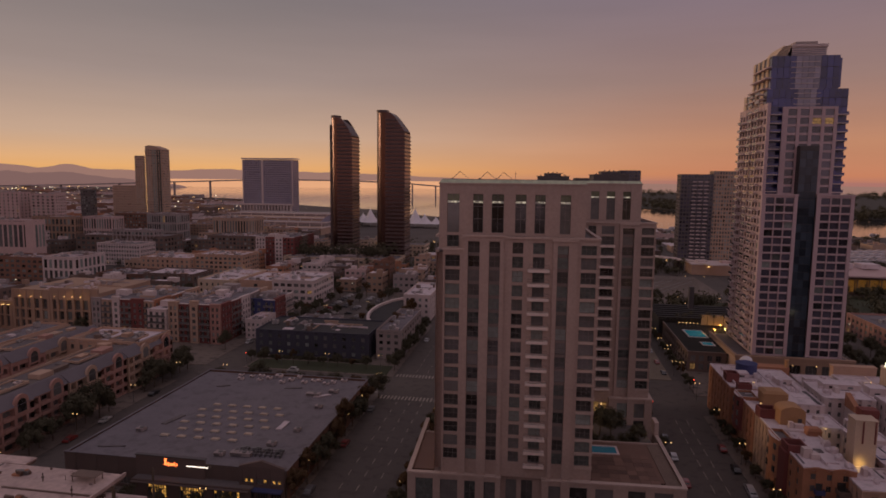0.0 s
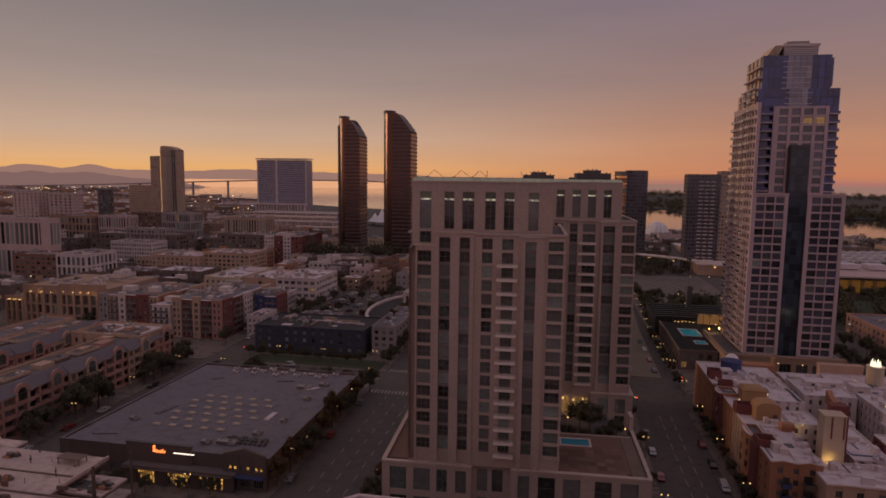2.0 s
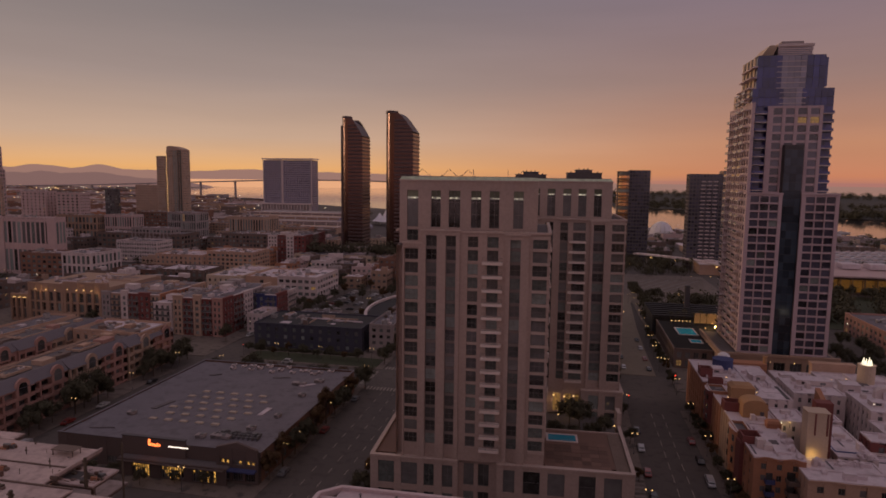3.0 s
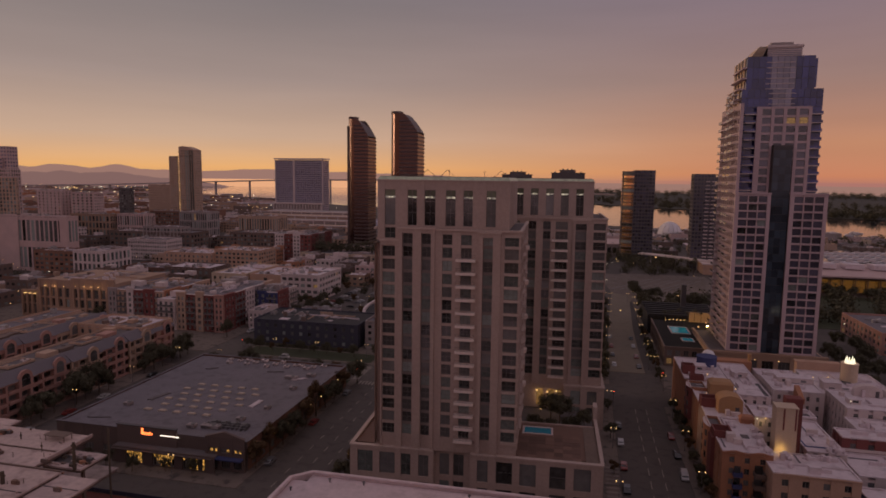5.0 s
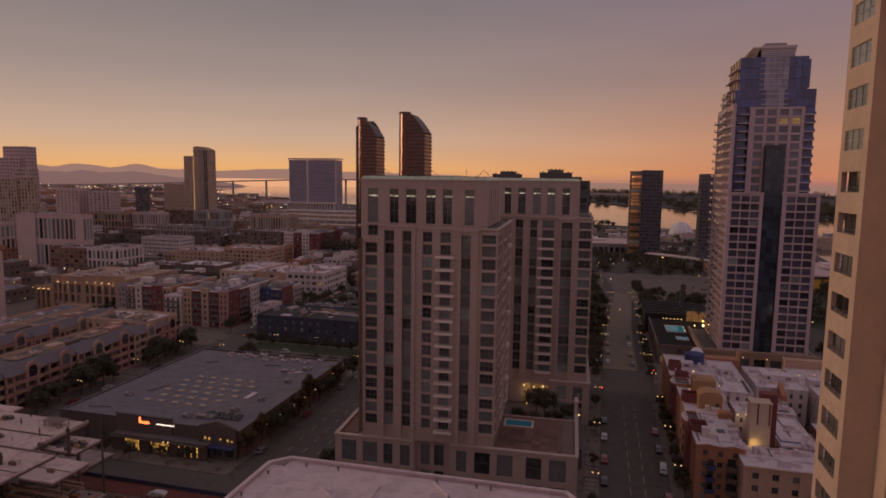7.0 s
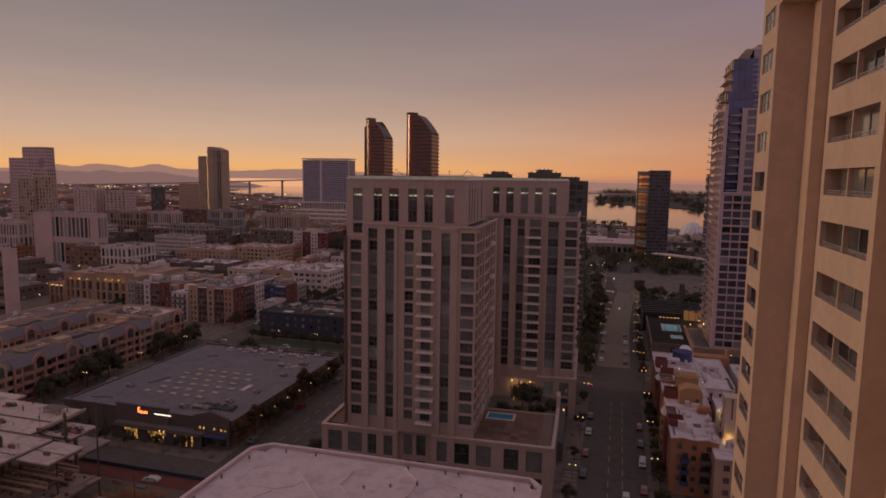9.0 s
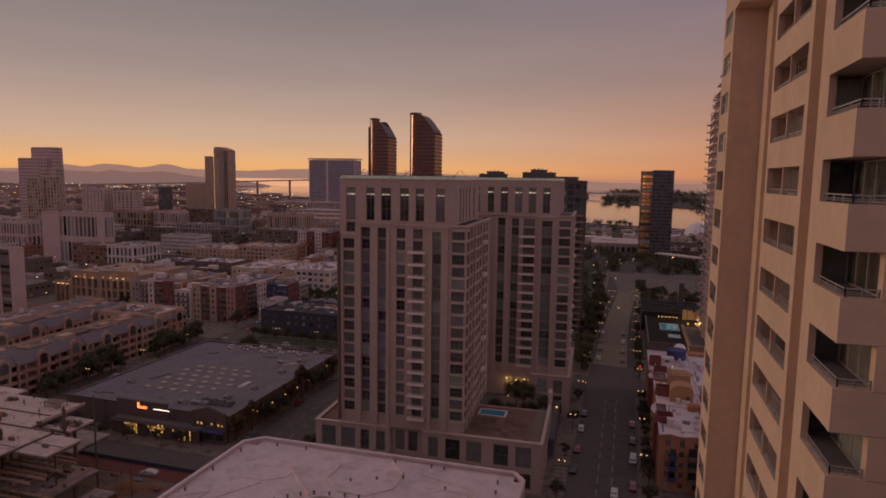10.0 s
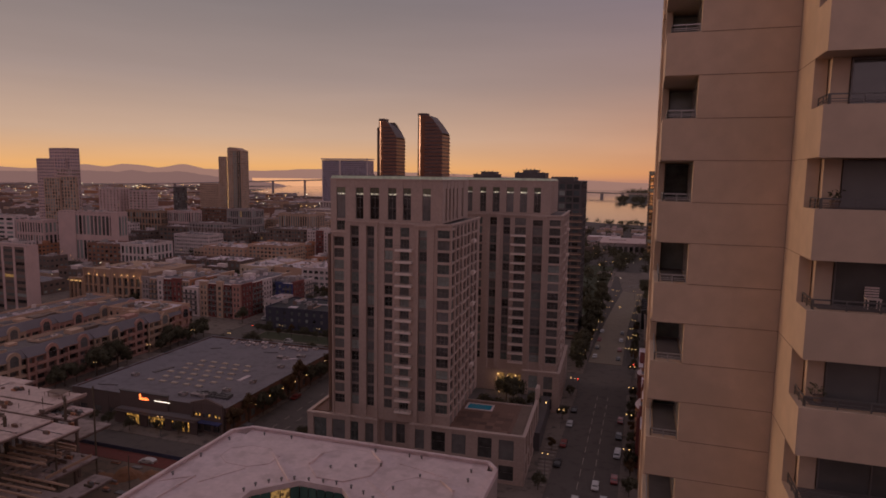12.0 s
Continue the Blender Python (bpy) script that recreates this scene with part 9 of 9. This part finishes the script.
s.box(142, 356, 0.0, 260, 464, 0.19, GRASS)
solo("ground", s, "dark lawn before the pavilion", "ground", "structure")
s = Shape()
s.box(-30, 345, 0.0, 34, 560, 0.19, GRASS)
solo("ground", s, "dark lawn of a small park", "ground", "structure")
s = Shape()
s.box(101, 345, 0.0, 118, 420, 0.19, GRASS)
solo("ground", s, "dark lawn of a small park", "ground", "structure")
sh = thing("low_shed", "low white-walled market shed with a pale roof", "shed", (145, 555, 0))
q = Shape()
q.box(124.0, 545.0, 0.0, 172.0, 572.0, 8.5, PEACH)
part("wall", q, sh)
q = Shape()
q.box(123.4, 544.4, 8.5, 172.6, 572.6, 9.3, WHITEW)
q.box(130.0, 552.0, 9.3, 138.0, 560.0, 11.5, WHITEW)
q.box(150.0, 554.0, 9.3, 166.0, 562.0, 11.0, ROSEGREY)
part("roof", q, sh)
# white ribbed concert dome by the water
dm = thing("shell_dome", "white ribbed dome by the waterfront", "dome", (142, 905, 0))
for k in range(14):
    q = Shape()
    a, b = math.pi * 2 * k / 14, math.pi * 2 * (k + 0.92) / 14
    rows = [(17.0 * math.cos(j * math.pi / 14), 22.0 * math.sin(j * math.pi / 14)) for j in range(8)]
    vs = [(142 + r * math.cos(t), 905 + r * math.sin(t), z) for r, z in rows for t in (a, (a + b) / 2, b)]
    q.faces(vs, [(j * 3 + c, j * 3 + c + 1, j * 3 + c + 4, j * 3 + c + 3) for j in range(7) for c in (0, 1)], SAIL)
    part("shell", q, dm)
    q = Shape()
    q.tube((142 + 17.1 * math.cos(a), 905 + 17.1 * math.sin(a), 0), (142 + 12.3 * math.cos(a), 905 + 12.3 * math.sin(a), 15.8), 0.35, 0.3, STEEL_LIGHT, 5)
    q.tube((142 + 12.3 * math.cos(a), 905 + 12.3 * math.sin(a), 15.8), (142, 905, 22.2), 0.3, 0.2, STEEL_LIGHT, 5)
    part("rib", q, dm)
# marina basin with moored boats
s = Shape()
s.prism([(252, 648), (420, 690), (432, 800), (268, 792)], -0.4, 0.06, WATER)
solo("water", s, "small marina basin full of moored boats", "water", "structure")
# boats in the marina
for i in range(74):
    x, y = rng.uniform(100, 520), rng.uniform(1000, 1100)
    if i < 44:
        x, y = 270 + (i % 11) * 11.5 + (i // 11) * 6.0, 668 + (i // 11) * 28.0 + (i % 11) * 3.2
    t = thing("moored_boat", "small white moored boat with a bare mast", "boat", (x, y, 0), "moored boats")
    q = Shape()
    zb = -0.9 if y > 990 else 0.1
    q.prism([(x - 6, y - 1.2), (x + 4, y - 1.4), (x + 7, y), (x + 4, y + 1.4), (x - 6, y + 1.2)], zb, zb + 1.6, SAIL, None, -0.08)
    q.box(x - 4, y - 1.0, zb + 1.6, x + 1.5, y + 1.0, zb + 2.7, WHITEW)
    part("hull", q, t)
    q = Shape()
    q.tube((x, y, zb + 2.6), (x, y, zb + rng.uniform(9, 14)), 0.12, 0.06, STEEL_LIGHT, 5)
    part("mast", q, t)
# harbour cranes
for x in (-792, -756):
    t = thing("harbour_crane", "dark harbour crane on the shore", "crane", (x, 1380, 0), "harbour cranes")
    q = Shape()
    q.tube((x - 6, 1380, 0), (x, 1380, 22), 0.9, 0.6, STEEL, 6)
    q.tube((x + 6, 1380, 0), (x, 1380, 22), 0.9, 0.6, STEEL, 6)
    part("legs", q, t)
    q = Shape()
    q.tube((x - 3, 1380, 19), (x + 13, 1380, 38), 0.6, 0.4, STEEL, 6)
    part("jib", q, t)

# hills and sea haze closing the view; haze and far shine are glow colours
PROFILE = [(-95, 0.006), (-70, 0.007), (-58, 0.0065), (-53, 0.0055), (-51, 0.0040), (-47.5, 0.0100), (-46, 0.0080), (-44.3, 0.0118), (-42, 0.0078), (-40, 0.0127), (-38.3, 0.0072), (-34, 0.0058), (-28.3, 0.0095), (-26, 0.0075), (-20, 0.0066), (-13.6, 0.0045), (-10, 0.0018), (-5, -0.0008), (0, -0.0035), (40, -0.0040), (95, -0.0040)]


def profile(a):
    for (p, u), (q2, v) in zip(PROFILE[:-1], PROFILE[1:]):
        if p <= a <= q2:
            t = (a - p) / (q2 - p)
            t = t * t * (3 - 2 * t)
            return u + (v - u) * t
    return PROFILE[-1][1]


# plain emission: distance haze is put into this colour
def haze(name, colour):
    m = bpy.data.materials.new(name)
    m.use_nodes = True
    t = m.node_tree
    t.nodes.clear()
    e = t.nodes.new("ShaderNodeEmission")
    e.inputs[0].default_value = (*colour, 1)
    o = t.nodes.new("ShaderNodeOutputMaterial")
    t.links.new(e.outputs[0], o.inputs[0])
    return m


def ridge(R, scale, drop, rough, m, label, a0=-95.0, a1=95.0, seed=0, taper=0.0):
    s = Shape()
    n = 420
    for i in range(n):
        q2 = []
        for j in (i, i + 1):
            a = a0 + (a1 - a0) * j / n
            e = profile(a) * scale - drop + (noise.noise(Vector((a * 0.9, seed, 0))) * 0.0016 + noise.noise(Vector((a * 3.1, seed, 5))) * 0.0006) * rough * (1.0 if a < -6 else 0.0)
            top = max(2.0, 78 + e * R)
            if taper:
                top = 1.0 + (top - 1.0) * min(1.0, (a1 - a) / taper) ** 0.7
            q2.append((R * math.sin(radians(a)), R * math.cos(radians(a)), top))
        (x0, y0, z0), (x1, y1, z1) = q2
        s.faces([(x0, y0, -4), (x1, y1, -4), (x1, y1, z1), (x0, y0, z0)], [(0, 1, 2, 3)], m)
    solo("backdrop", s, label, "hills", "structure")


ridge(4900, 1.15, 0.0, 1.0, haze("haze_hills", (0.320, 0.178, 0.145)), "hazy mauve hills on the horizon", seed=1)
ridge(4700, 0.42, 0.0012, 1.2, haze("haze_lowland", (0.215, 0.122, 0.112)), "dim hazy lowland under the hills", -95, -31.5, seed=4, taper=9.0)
# emissive strip painted in for the sky's reflection on far water
ridge(4860, 0.0, 0.0045, 0.0, haze("far_water_shine", (0.78, 0.39, 0.21)), "glowing strip in place of shining far water under the hills", -34.5, -6, seed=5)

# unseen blocks added behind the camera to shade lower walls and close the city
city_field("city_blocks", "unseen city blocks added behind the viewpoint to shade walls", -260, 320, -330, -110, 26, 42, 62, (GREYW, TAN, BROWNW), 85, windows=False)
q = Shape()
q.box(34.0, -100.0, 0.0, 150.0, -50.0, 84.0, GREYW)
q.box(33.6, -100.4, 84.0, 150.4, -49.6, 84.8, BROWNW)
solo("plain_building", q, "unseen grey block added behind the viewpoint to shade the near tower", "building")
# street and porch lights among the blocks
rng = random.Random(32)
s = Shape()
for _ in range(170):
    x, y = rng.uniform(-480, -62), rng.uniform(262, 700)
    r = rng.uniform(0.16, 0.34) * math.hypot(x, y) / 420
    z = rng.uniform(3, 9)
    s.ball((x, y, z), r, rng.choice((LAMP_WARM, LAMP_WARM, LAMP_WHITE)), 5, 3)
for _ in range(90):
    x, y = rng.uniform(-30, 200), rng.uniform(330, 660)
    s.ball((x, y, rng.uniform(3, 8)), rng.uniform(0.2, 0.4), rng.choice((LAMP_WARM, LAMP_WARM, LAMP_WHITE)), 5, 3)
solo("street_lights", s, "small warm lights among the city blocks", "lights", "stuff")
# town lights on the far shore
rng = random.Random(31)
s = Shape()
for _ in range(460):
    x = rng.uniform(-3300, -500)
    y = rng.uniform(1150, min(3300, 1080 - 0.84 * x)) if x < -660 else rng.uniform(1000, 1300)
    r = rng.uniform(0.35, 0.8) * math.hypot(x, y) / 1400
    z = rng.uniform(5, 14)
    s.box(x - r, y - r, z, x + r, y + r, z + 1.6 * r, rng.choice((LAMP_WARM, LAMP_WARM, GLASS_LIT, LAMP_WHITE)))
solo("town_lights", s, "scattered warm lights of the distant town", "lights", "stuff")

# ---- street trees, lamps, cars ----
def tree_master(seed, h, r, m, squash=0.8, label="leafy street tree with a dark uneven crown"):
    """A tapered trunk, limbs and a crown of small leaf facets gathered in clumps."""
    rng = random.Random(seed)
    t = thing("street_tree", label, "tree", (0, 0, -100), "street trees")
    s = Shape()
    s.tube((0, 0, -100), (0.1, 0.05, -100 + h * 0.45), h * 0.022, h * 0.014, BARK, 7)
    clumps = []
    for i in range(9):
        a = 6.28319 * i / 9 + rng.uniform(-0.3, 0.3)
        e = Vector((math.cos(a) * r * rng.uniform(0.35, 0.8), math.sin(a) * r * rng.uniform(0.35, 0.8), -100 + h * rng.uniform(0.5, 0.85)))
        s.tube((0.1, 0.05, -100 + h * rng.uniform(0.28, 0.44)), e, h * 0.010, h * 0.004, BARK, 5)
        clumps.append((e, r * rng.uniform(0.3, 0.5)))
    clumps.append((Vector((0, 0, -100 + h * 0.85)), r * 0.45))
    part("trunk", s, t)
    c = Shape()
    for e, cr in clumps:
        for _ in range(300):
            v = Vector((rng.gauss(0, 1), rng.gauss(0, 1), rng.gauss(0, 1)))
            p = e + v.normalized() * cr * rng.uniform(0.2, 1.08) * Vector((1, 1, squash)).length / 1.6
            n = (v.normalized() * 1.2 + Vector((rng.uniform(-1, 1), rng.uniform(-1, 1), rng.uniform(-1, 1))) * 0.55).normalized()
            a = n.orthogonal().normalized()
            a.rotate(Matrix.Rotation(rng.uniform(0, 6.28), 3, n))
            b = n.cross(a) * rng.uniform(0.14, 0.26)
            a = a * rng.uniform(0.2, 0.38)
            c.faces([p - a, p - b, p + a, p + b], [(0, 1, 2, 3)], m)
    part("crown", c, t)
    return t


def palm_master(seed, h):
    rng = random.Random(seed)
    t = thing("palm_tree", "tall thin palm with drooping fronds", "palm", (0, 0, -100), "palms")
    s = Shape()
    s.tube((0, 0, -100), (0.2, 0.1, -100 + h), 0.24, 0.15, BARK, 7)
    part("trunk", s, t)
    c = Shape()
    for i in range(26):
        a = 6.28319 * i / 26 + rng.uniform(-0.2, 0.2)
        up = rng.uniform(-0.5, 0.9)
        p = Vector((0.2, 0.1, -100 + h))
        w = 0.42
        side = Vector((-math.sin(a), math.cos(a), 0))
        for k in range(4):
            q = p + Vector((math.cos(a) * 0.75, math.sin(a) * 0.75, up * 0.7 - k * 0.32))
            c.faces([p - side * w, q - side * w * 0.8, q + side * w * 0.8, p + side * w], [(0, 1, 2, 3)], LEAF)
            p, w = q, w * 0.78
    part("crown", c, t)
    return t


TREES = [tree_master(1, 9.5, 4.2, LEAF), tree_master(2, 8.0, 3.6, LEAF), tree_master(3, 11.0, 4.6, LEAF)]
RUST = [tree_master(5, 8.5, 3.0, LEAF_RUST, label="street tree with rusty autumn leaves"), tree_master(6, 14.0, 3.2, LEAF_RUST, label="tall street tree with rusty autumn leaves")]
PALM = palm_master(7, 12.0)
rng = random.Random(88)


def plant(master, x, y, s=1.0, z=0.15):
    m = copy_thing(master, Matrix.Translation((x, y, z + 0.0)) @ Matrix.Rotation(rng.uniform(0, 6.28), 4, "Z") @ Matrix.Scale(s * rng.uniform(0.85, 1.15), 4))
    return m


for i, (y, k) in enumerate(((118, 0.9), (125, 1.0), (133, 0.7), (145, 1.15), (150, 1.2), (155, 0.8), (163, 1.35), (168, 1.5), (173, 1.2), (178, 0.7), (198, 0.9), (203, 1.2), (208, 1.25), (214, 1.0), (220, 1.1), (225, 0.8))):      # beside the arcaded apartments
    plant(TREES[i % 3], -139.9 + rng.uniform(-0.9, 0.6), y, k * 0.82)
for i in range(7):
    plant(TREES[i % 3], -119.8 + rng.uniform(-0.5, 0.5), 140 + i * 9, 0.55)
for i in range(9):       # beside the supermarket
    plant((RUST + TREES)[i % 4], -57.6, 136 + i * 7.6, 0.85)
for i in range(10):
    plant(RUST[0] if i % 3 else TREES[1], -30.8, 132 + i * 7.8, 0.8)
for i in range(6):
    plant(TREES[i % 3], -112 + i * 8, 129.0 if not 1 < i < 4 else 126.5, 0.4)
for i in range(9):       # south edge of the supermarket lot, and the dark building's front
    plant((TREES + RUST)[i % 4], -116 + i * 7.5, 207.5 + rng.uniform(-1, 1), 0.85)
    plant((TREES + RUST)[(i + 1) % 5] if i % 4 else TREES[0], -121 + i * 6.4, 240.0 + rng.uniform(-1, 2), 0.55)
for i in range(8):       # tall rusty trees beside the middle street
    plant(RUST[1], -68.5 + rng.uniform(-1.5, 1.5), 262 + i * 11, 1.0)
    plant(TREES[i % 3], -58.3, 240 + i * 9.5, 0.8)
for i in range(24):      # along the wide street
    if 206 < 132 + i * 8 < 234:
        continue
    if i > 8 or i % 3 == 0:
        plant((TREES + RUST)[i % 4], 35.4, 132 + i * 8, 0.45)
    plant(TREES[i % 3], 33.6, 240 + i * 4.0, 0.9)
    plant((RUST + TREES)[i % 5] if i % 2 else TREES[1], 57.2 if i < 12 else 56.4, 136 + i * 8, 0.5)
for i in range(10):
    plant(TREES[i % 3], rng.uniform(32, 36), 300 + i * 13, 1.1)
    plant(TREES[(i + 2) % 3], rng.uniform(64, 112), rng.uniform(364, 412), 0.8)
    plant(TREES[(i + 1) % 3], rng.uniform(59, 64), 322 + i * 13, 0.9)
for x, y, k in ((17.6, 176.0, 1.0), (20.4, 174.0, 0.95), (14.0, 163.0, 0.6), (19.0, 160.0, 0.65), (24.0, 164.0, 0.7), (27.5, 171.0, 0.6)):
    plant(TREES[0], x, y, k, 5.6)
for i in range(9):
    plant(PALM, 66 + i * 3.5, 312 + (i % 3) * 2.0, 0.5, 8.0)
for i in range(14):
    plant(PALM, rng.uniform(60, 120), rng.uniform(526, 560), 0.9)
for x, y in ((-128, 480), (-120, 482), (-100, 478), (-150, 476), (-140, 483)):
    plant(PALM, x, y, 1.0)
for i in range(18):
    plant(TREES[i % 3], rng.uniform(-230, -212) if i % 2 else rng.uniform(-150, -137), 232 + i * 12, 0.8)
for i in range(12):
    plant(TREES[i % 3], 172 + i * 6.5, 455 + rng.uniform(-6, 8), 0.9)
for i in range(16):
    plant((TREES + RUST)[i % 5], (-96.0, -129.5, -113.0)[i % 3] + rng.uniform(-1, 1), 300 + i * 6.4, 0.75)
for i in range(26):
    plant(TREES[i % 3], 121 + rng.uniform(0, 30), 236 + i * 8.0, 1.0)
for i in range(22):
    plant(TREES[i % 3], rng.uniform(-200, -125), rng.choice((322, 338, 343)) + rng.uniform(-1, 1), 0.6)


def lamp_master():
    t = thing("street_lamp", "twin-globe street lamp glowing at dusk", "street lamp", (0, 0, -100), "street lamps")
    s = Shape()
    s.tube((0, 0, -100), (0, 0, -99.2), 0.16, 0.1, STEEL, 8)
    s.tube((0, 0, -99.2), (0, 0, -94.2), 0.08, 0.06, STEEL, 8)
    part("pole", s, t)
    s = Shape()
    s.box(-0.75, -0.05, -94.3, 0.75, 0.05, -94.2, STEEL)
    arm = part("arm", s, t)
    for x in (-0.72, 0.72):
        s = Shape()
        s.ball((x, 0, -93.95), 0.17, LAMP_WARM)
        part("globe", s, arm)
    return t


LAMP = lamp_master()
for x, y in [(-58.5, 145 + i * 24) for i in range(4)] + [(-31.4, 138 + i * 24) for i in range(4)] + [(35.8, 140 + i * 33) for i in range(5)] + [(56.0, 150 + i * 26) for i in range(6)] + [(-119.0, 150 + i * 22) for i in range(4)] + [(-138.0, 134 + i * 27) for i in range(4)] + [(36.0 + i * 0.9, 246 + i * 19) for i in range(9)] + [(53.4 + i * 0.5, 255 + i * 19) for i in range(9)] + [(-106, 238), (-86, 238), (-64, 240), (-112, 127.0), (-76, 126.2), (-120, 300), (-120, 330), (-100, 345), (40, 400), (54, 400)]:
    copy_thing(LAMP, Matrix.Translation((x, y, 0.15)))


def car_master(paint, label, van=False):
    t = thing("parked_car", label, "car", (0, 0, -100), "cars")
    z = -100
    s = Shape()
    hw = 0.9
    top = 1.95 if van else 1.42
    prof = [(-2.2, 0.35), (-2.25, 0.75), (-1.5, 0.95), (-0.8, top), (1.5 if van else 1.1, top), (2.1, 1.0), (2.25, 0.85), (2.2, 0.35)]
    n = len(prof)
    s.faces([(x, -hw * (0.86 if h > 1.1 else 1), z + h) for x, h in prof] + [(x, hw * (0.86 if h > 1.1 else 1), z + h) for x, h in prof], [(i, (i + 1) % n, n + (i + 1) % n, n + i)[::-1] for i in range(n)] + [tuple(range(n)), tuple(range(2 * n - 1, n - 1, -1))], paint)
    part("body", s, t)
    for sd in (-1, 1):
        s = Shape()
        s.faces([(-1.25, sd * 0.89, z + 1.0), (1.6, sd * 0.89, z + 1.0), (1.05, sd * 0.80, z + top - 0.1), (-0.75, sd * 0.80, z + top - 0.1)], [(0, 1, 2, 3)], GLASS)
        part("side_window", s, t)
    for x0, x1, h1 in ((-1.46, -0.86, top - 0.08), (2.02, 1.2 if not van else 1.6, top - 0.08)):
        s = Shape()
        o = -0.03 if x0 < 0 else 0.03
        s.faces([(x0 + o, -0.72, z + 1.0), (x0 + o, 0.72, z + 1.0), (x1 + o, 0.66, z + h1), (x1 + o, -0.66, z + h1)], [(0, 1, 2, 3)], GLASS)
        part("windscreen", s, t)
    for x in (-1.4, 1.4):
        for y in (-0.82, 0.82):
            s = Shape()
            s.tube((x, y - 0.1, z + 0.33), (x, y + 0.1, z + 0.33), 0.33, 0.33, RUBBER, 12)
            wheel = part("wheel", s, t)
            r = Shape()
            r.tube((x, y - 0.11, z + 0.33), (x, y + 0.11, z + 0.33), 0.2, 0.2, STEEL_LIGHT, 8)
            part("rim", r, wheel)
    return t


CARS = [car_master(CARPAINT["white"], "white car on the asphalt"), car_master(CARPAINT["grey"], "grey car on the asphalt"), car_master(CARPAINT["black"], "black car on the asphalt"), car_master(CARPAINT["silver"], "silver car on the asphalt"), car_master(CARPAINT["red"], "dark red car on the asphalt"), car_master(CARPAINT["white"], "white delivery van on the street", True)]


def park(i, x, y, deg):
    copy_thing(CARS[i], Matrix.Translation((x, y, 0.03)) @ Matrix.Rotation(radians(deg), 4, "Z"))


for i, (x, y) in enumerate([(-121.3, 150), (-121.3, 157), (-121.3, 164), (-135.8, 140), (-135.8, 156), (-135.8, 171), (-121.3, 186), (-135.8, 196)]):
    park(i % 5, x, y, 90)
for i, (x, y) in enumerate([(38.2, 140 + k * 7) for k in range(9)] + [(53.4, 143 + k * 7) for k in range(8)] + [(39.8, 256 + k * 8) for k in range(8)] + [(49.8, 256 + k * 8) for k in range(8)]):
    if i % 2:
        park((1, 2, 2, 4, 1, 3)[(i * 7) % 6], x, y + (i % 3) * 0.8, 90)
for i, (x, y) in enumerate([(-55.6, 140 + k * 7) for k in range(9)] + [(-33.4, 140 + k * 7) for k in range(9)]):
    if i % 4 == 0:
        park((1, 2, 3, 1, 4)[i % 5], x, y, 90)
park(5, -135.0, 268.0, 80)
park(0, 53.6, 160.5, 90)
park(0, -66.7, 111.2, 8)
park(5, -98.0, 231.0, 0)
park(3, -54.0, 288.0, 90)
park(0, 49.0, 138.0, 90)
park(0, 44.8, 128.5, 90)
park(3, 51.4, 130.5, 90)
for i in range(7):
    park(i % 5, -112 + i * 6.0, 214.0, 0)
# car park beside the curved hall
s = Shape()
s.box(-128, 298, 0.15, -97, 400, 0.2, ASPHALT)
solo("ground", s, "asphalt car park with bays", "ground", "structure")
for i in range(4):
    for j in range(16):
        if rng.random() < 0.45:
            copy_thing(CARS[rng.randrange(5)], Matrix.Translation((-125 + i * 8.0, 300 + j * 6.0 + (0 if i % 2 else 1), 0.23)) @ Matrix.Rotation(radians(rng.choice((0, 180))), 4, "Z"))
for ob in TREES + RUST + [PALM, LAMP] + CARS:
    for o in (*ob.children_recursive, ob):
        bpy.data.objects.remove(o)

# clipped hedges and lawn strips in front of the dark building
for i in range(9):
    x = -121 + i * 5.4
    s = Shape()
    r2 = random.Random(i)
    for _ in range(260):
        c = Vector((x + r2.uniform(0, 4.6), 246.5 + r2.uniform(0, 2.0), 0.2 + r2.uniform(0, 1.3)))
        a = Vector((r2.uniform(-1, 1), r2.uniform(-1, 1), r2.uniform(-1, 1))).normalized() * 0.3
        b = a.orthogonal().normalized() * 0.24
        s.faces([c - a, c - b, c + a, c + b], [(0, 1, 2, 3)], LEAF)
    solo("hedge", s, "dark clipped hedge before a low building", "hedge", group="hedges")
s = Shape()
s.box(-119, 233.5, 0.15, -60, 245.5, 0.2, GRASS)
solo("ground", s, "dark lawn strip beside the street", "ground", "structure")
s = Shape()
s.box(-119, 204.2, 0.15, -60, 211, 0.2, GRASS)
solo("ground", s, "planted strip behind the supermarket", "ground", "structure")
# traffic lights
for x, y, m in ((-56.5, 209.0, LAMP_RED), (37.4, 208.5, LAMP_RED), (56.4, 235.0, LAMP_RED), (-33.0, 236.0, LAMP_RED), (-120.5, 236.0, LAMP_RED)):
    t = thing("traffic_light", "traffic light showing red on a dark post", "traffic light", (x, y, 0), "traffic lights")
    s = Shape()
    s.tube((x, y, 0.15), (x, y, 5.2), 0.1, 0.08, STEEL, 8)
    part("post", s, t)
    s = Shape()
    s.box(x - 0.2, y - 0.2, 4.4, x + 0.2, y - 0.12, 5.6, BLACK)
    part("housing", s, t)
    s = Shape()
    s.ball((x, y - 0.24, 5.3), 0.16, m)
    part("lens", s, t)
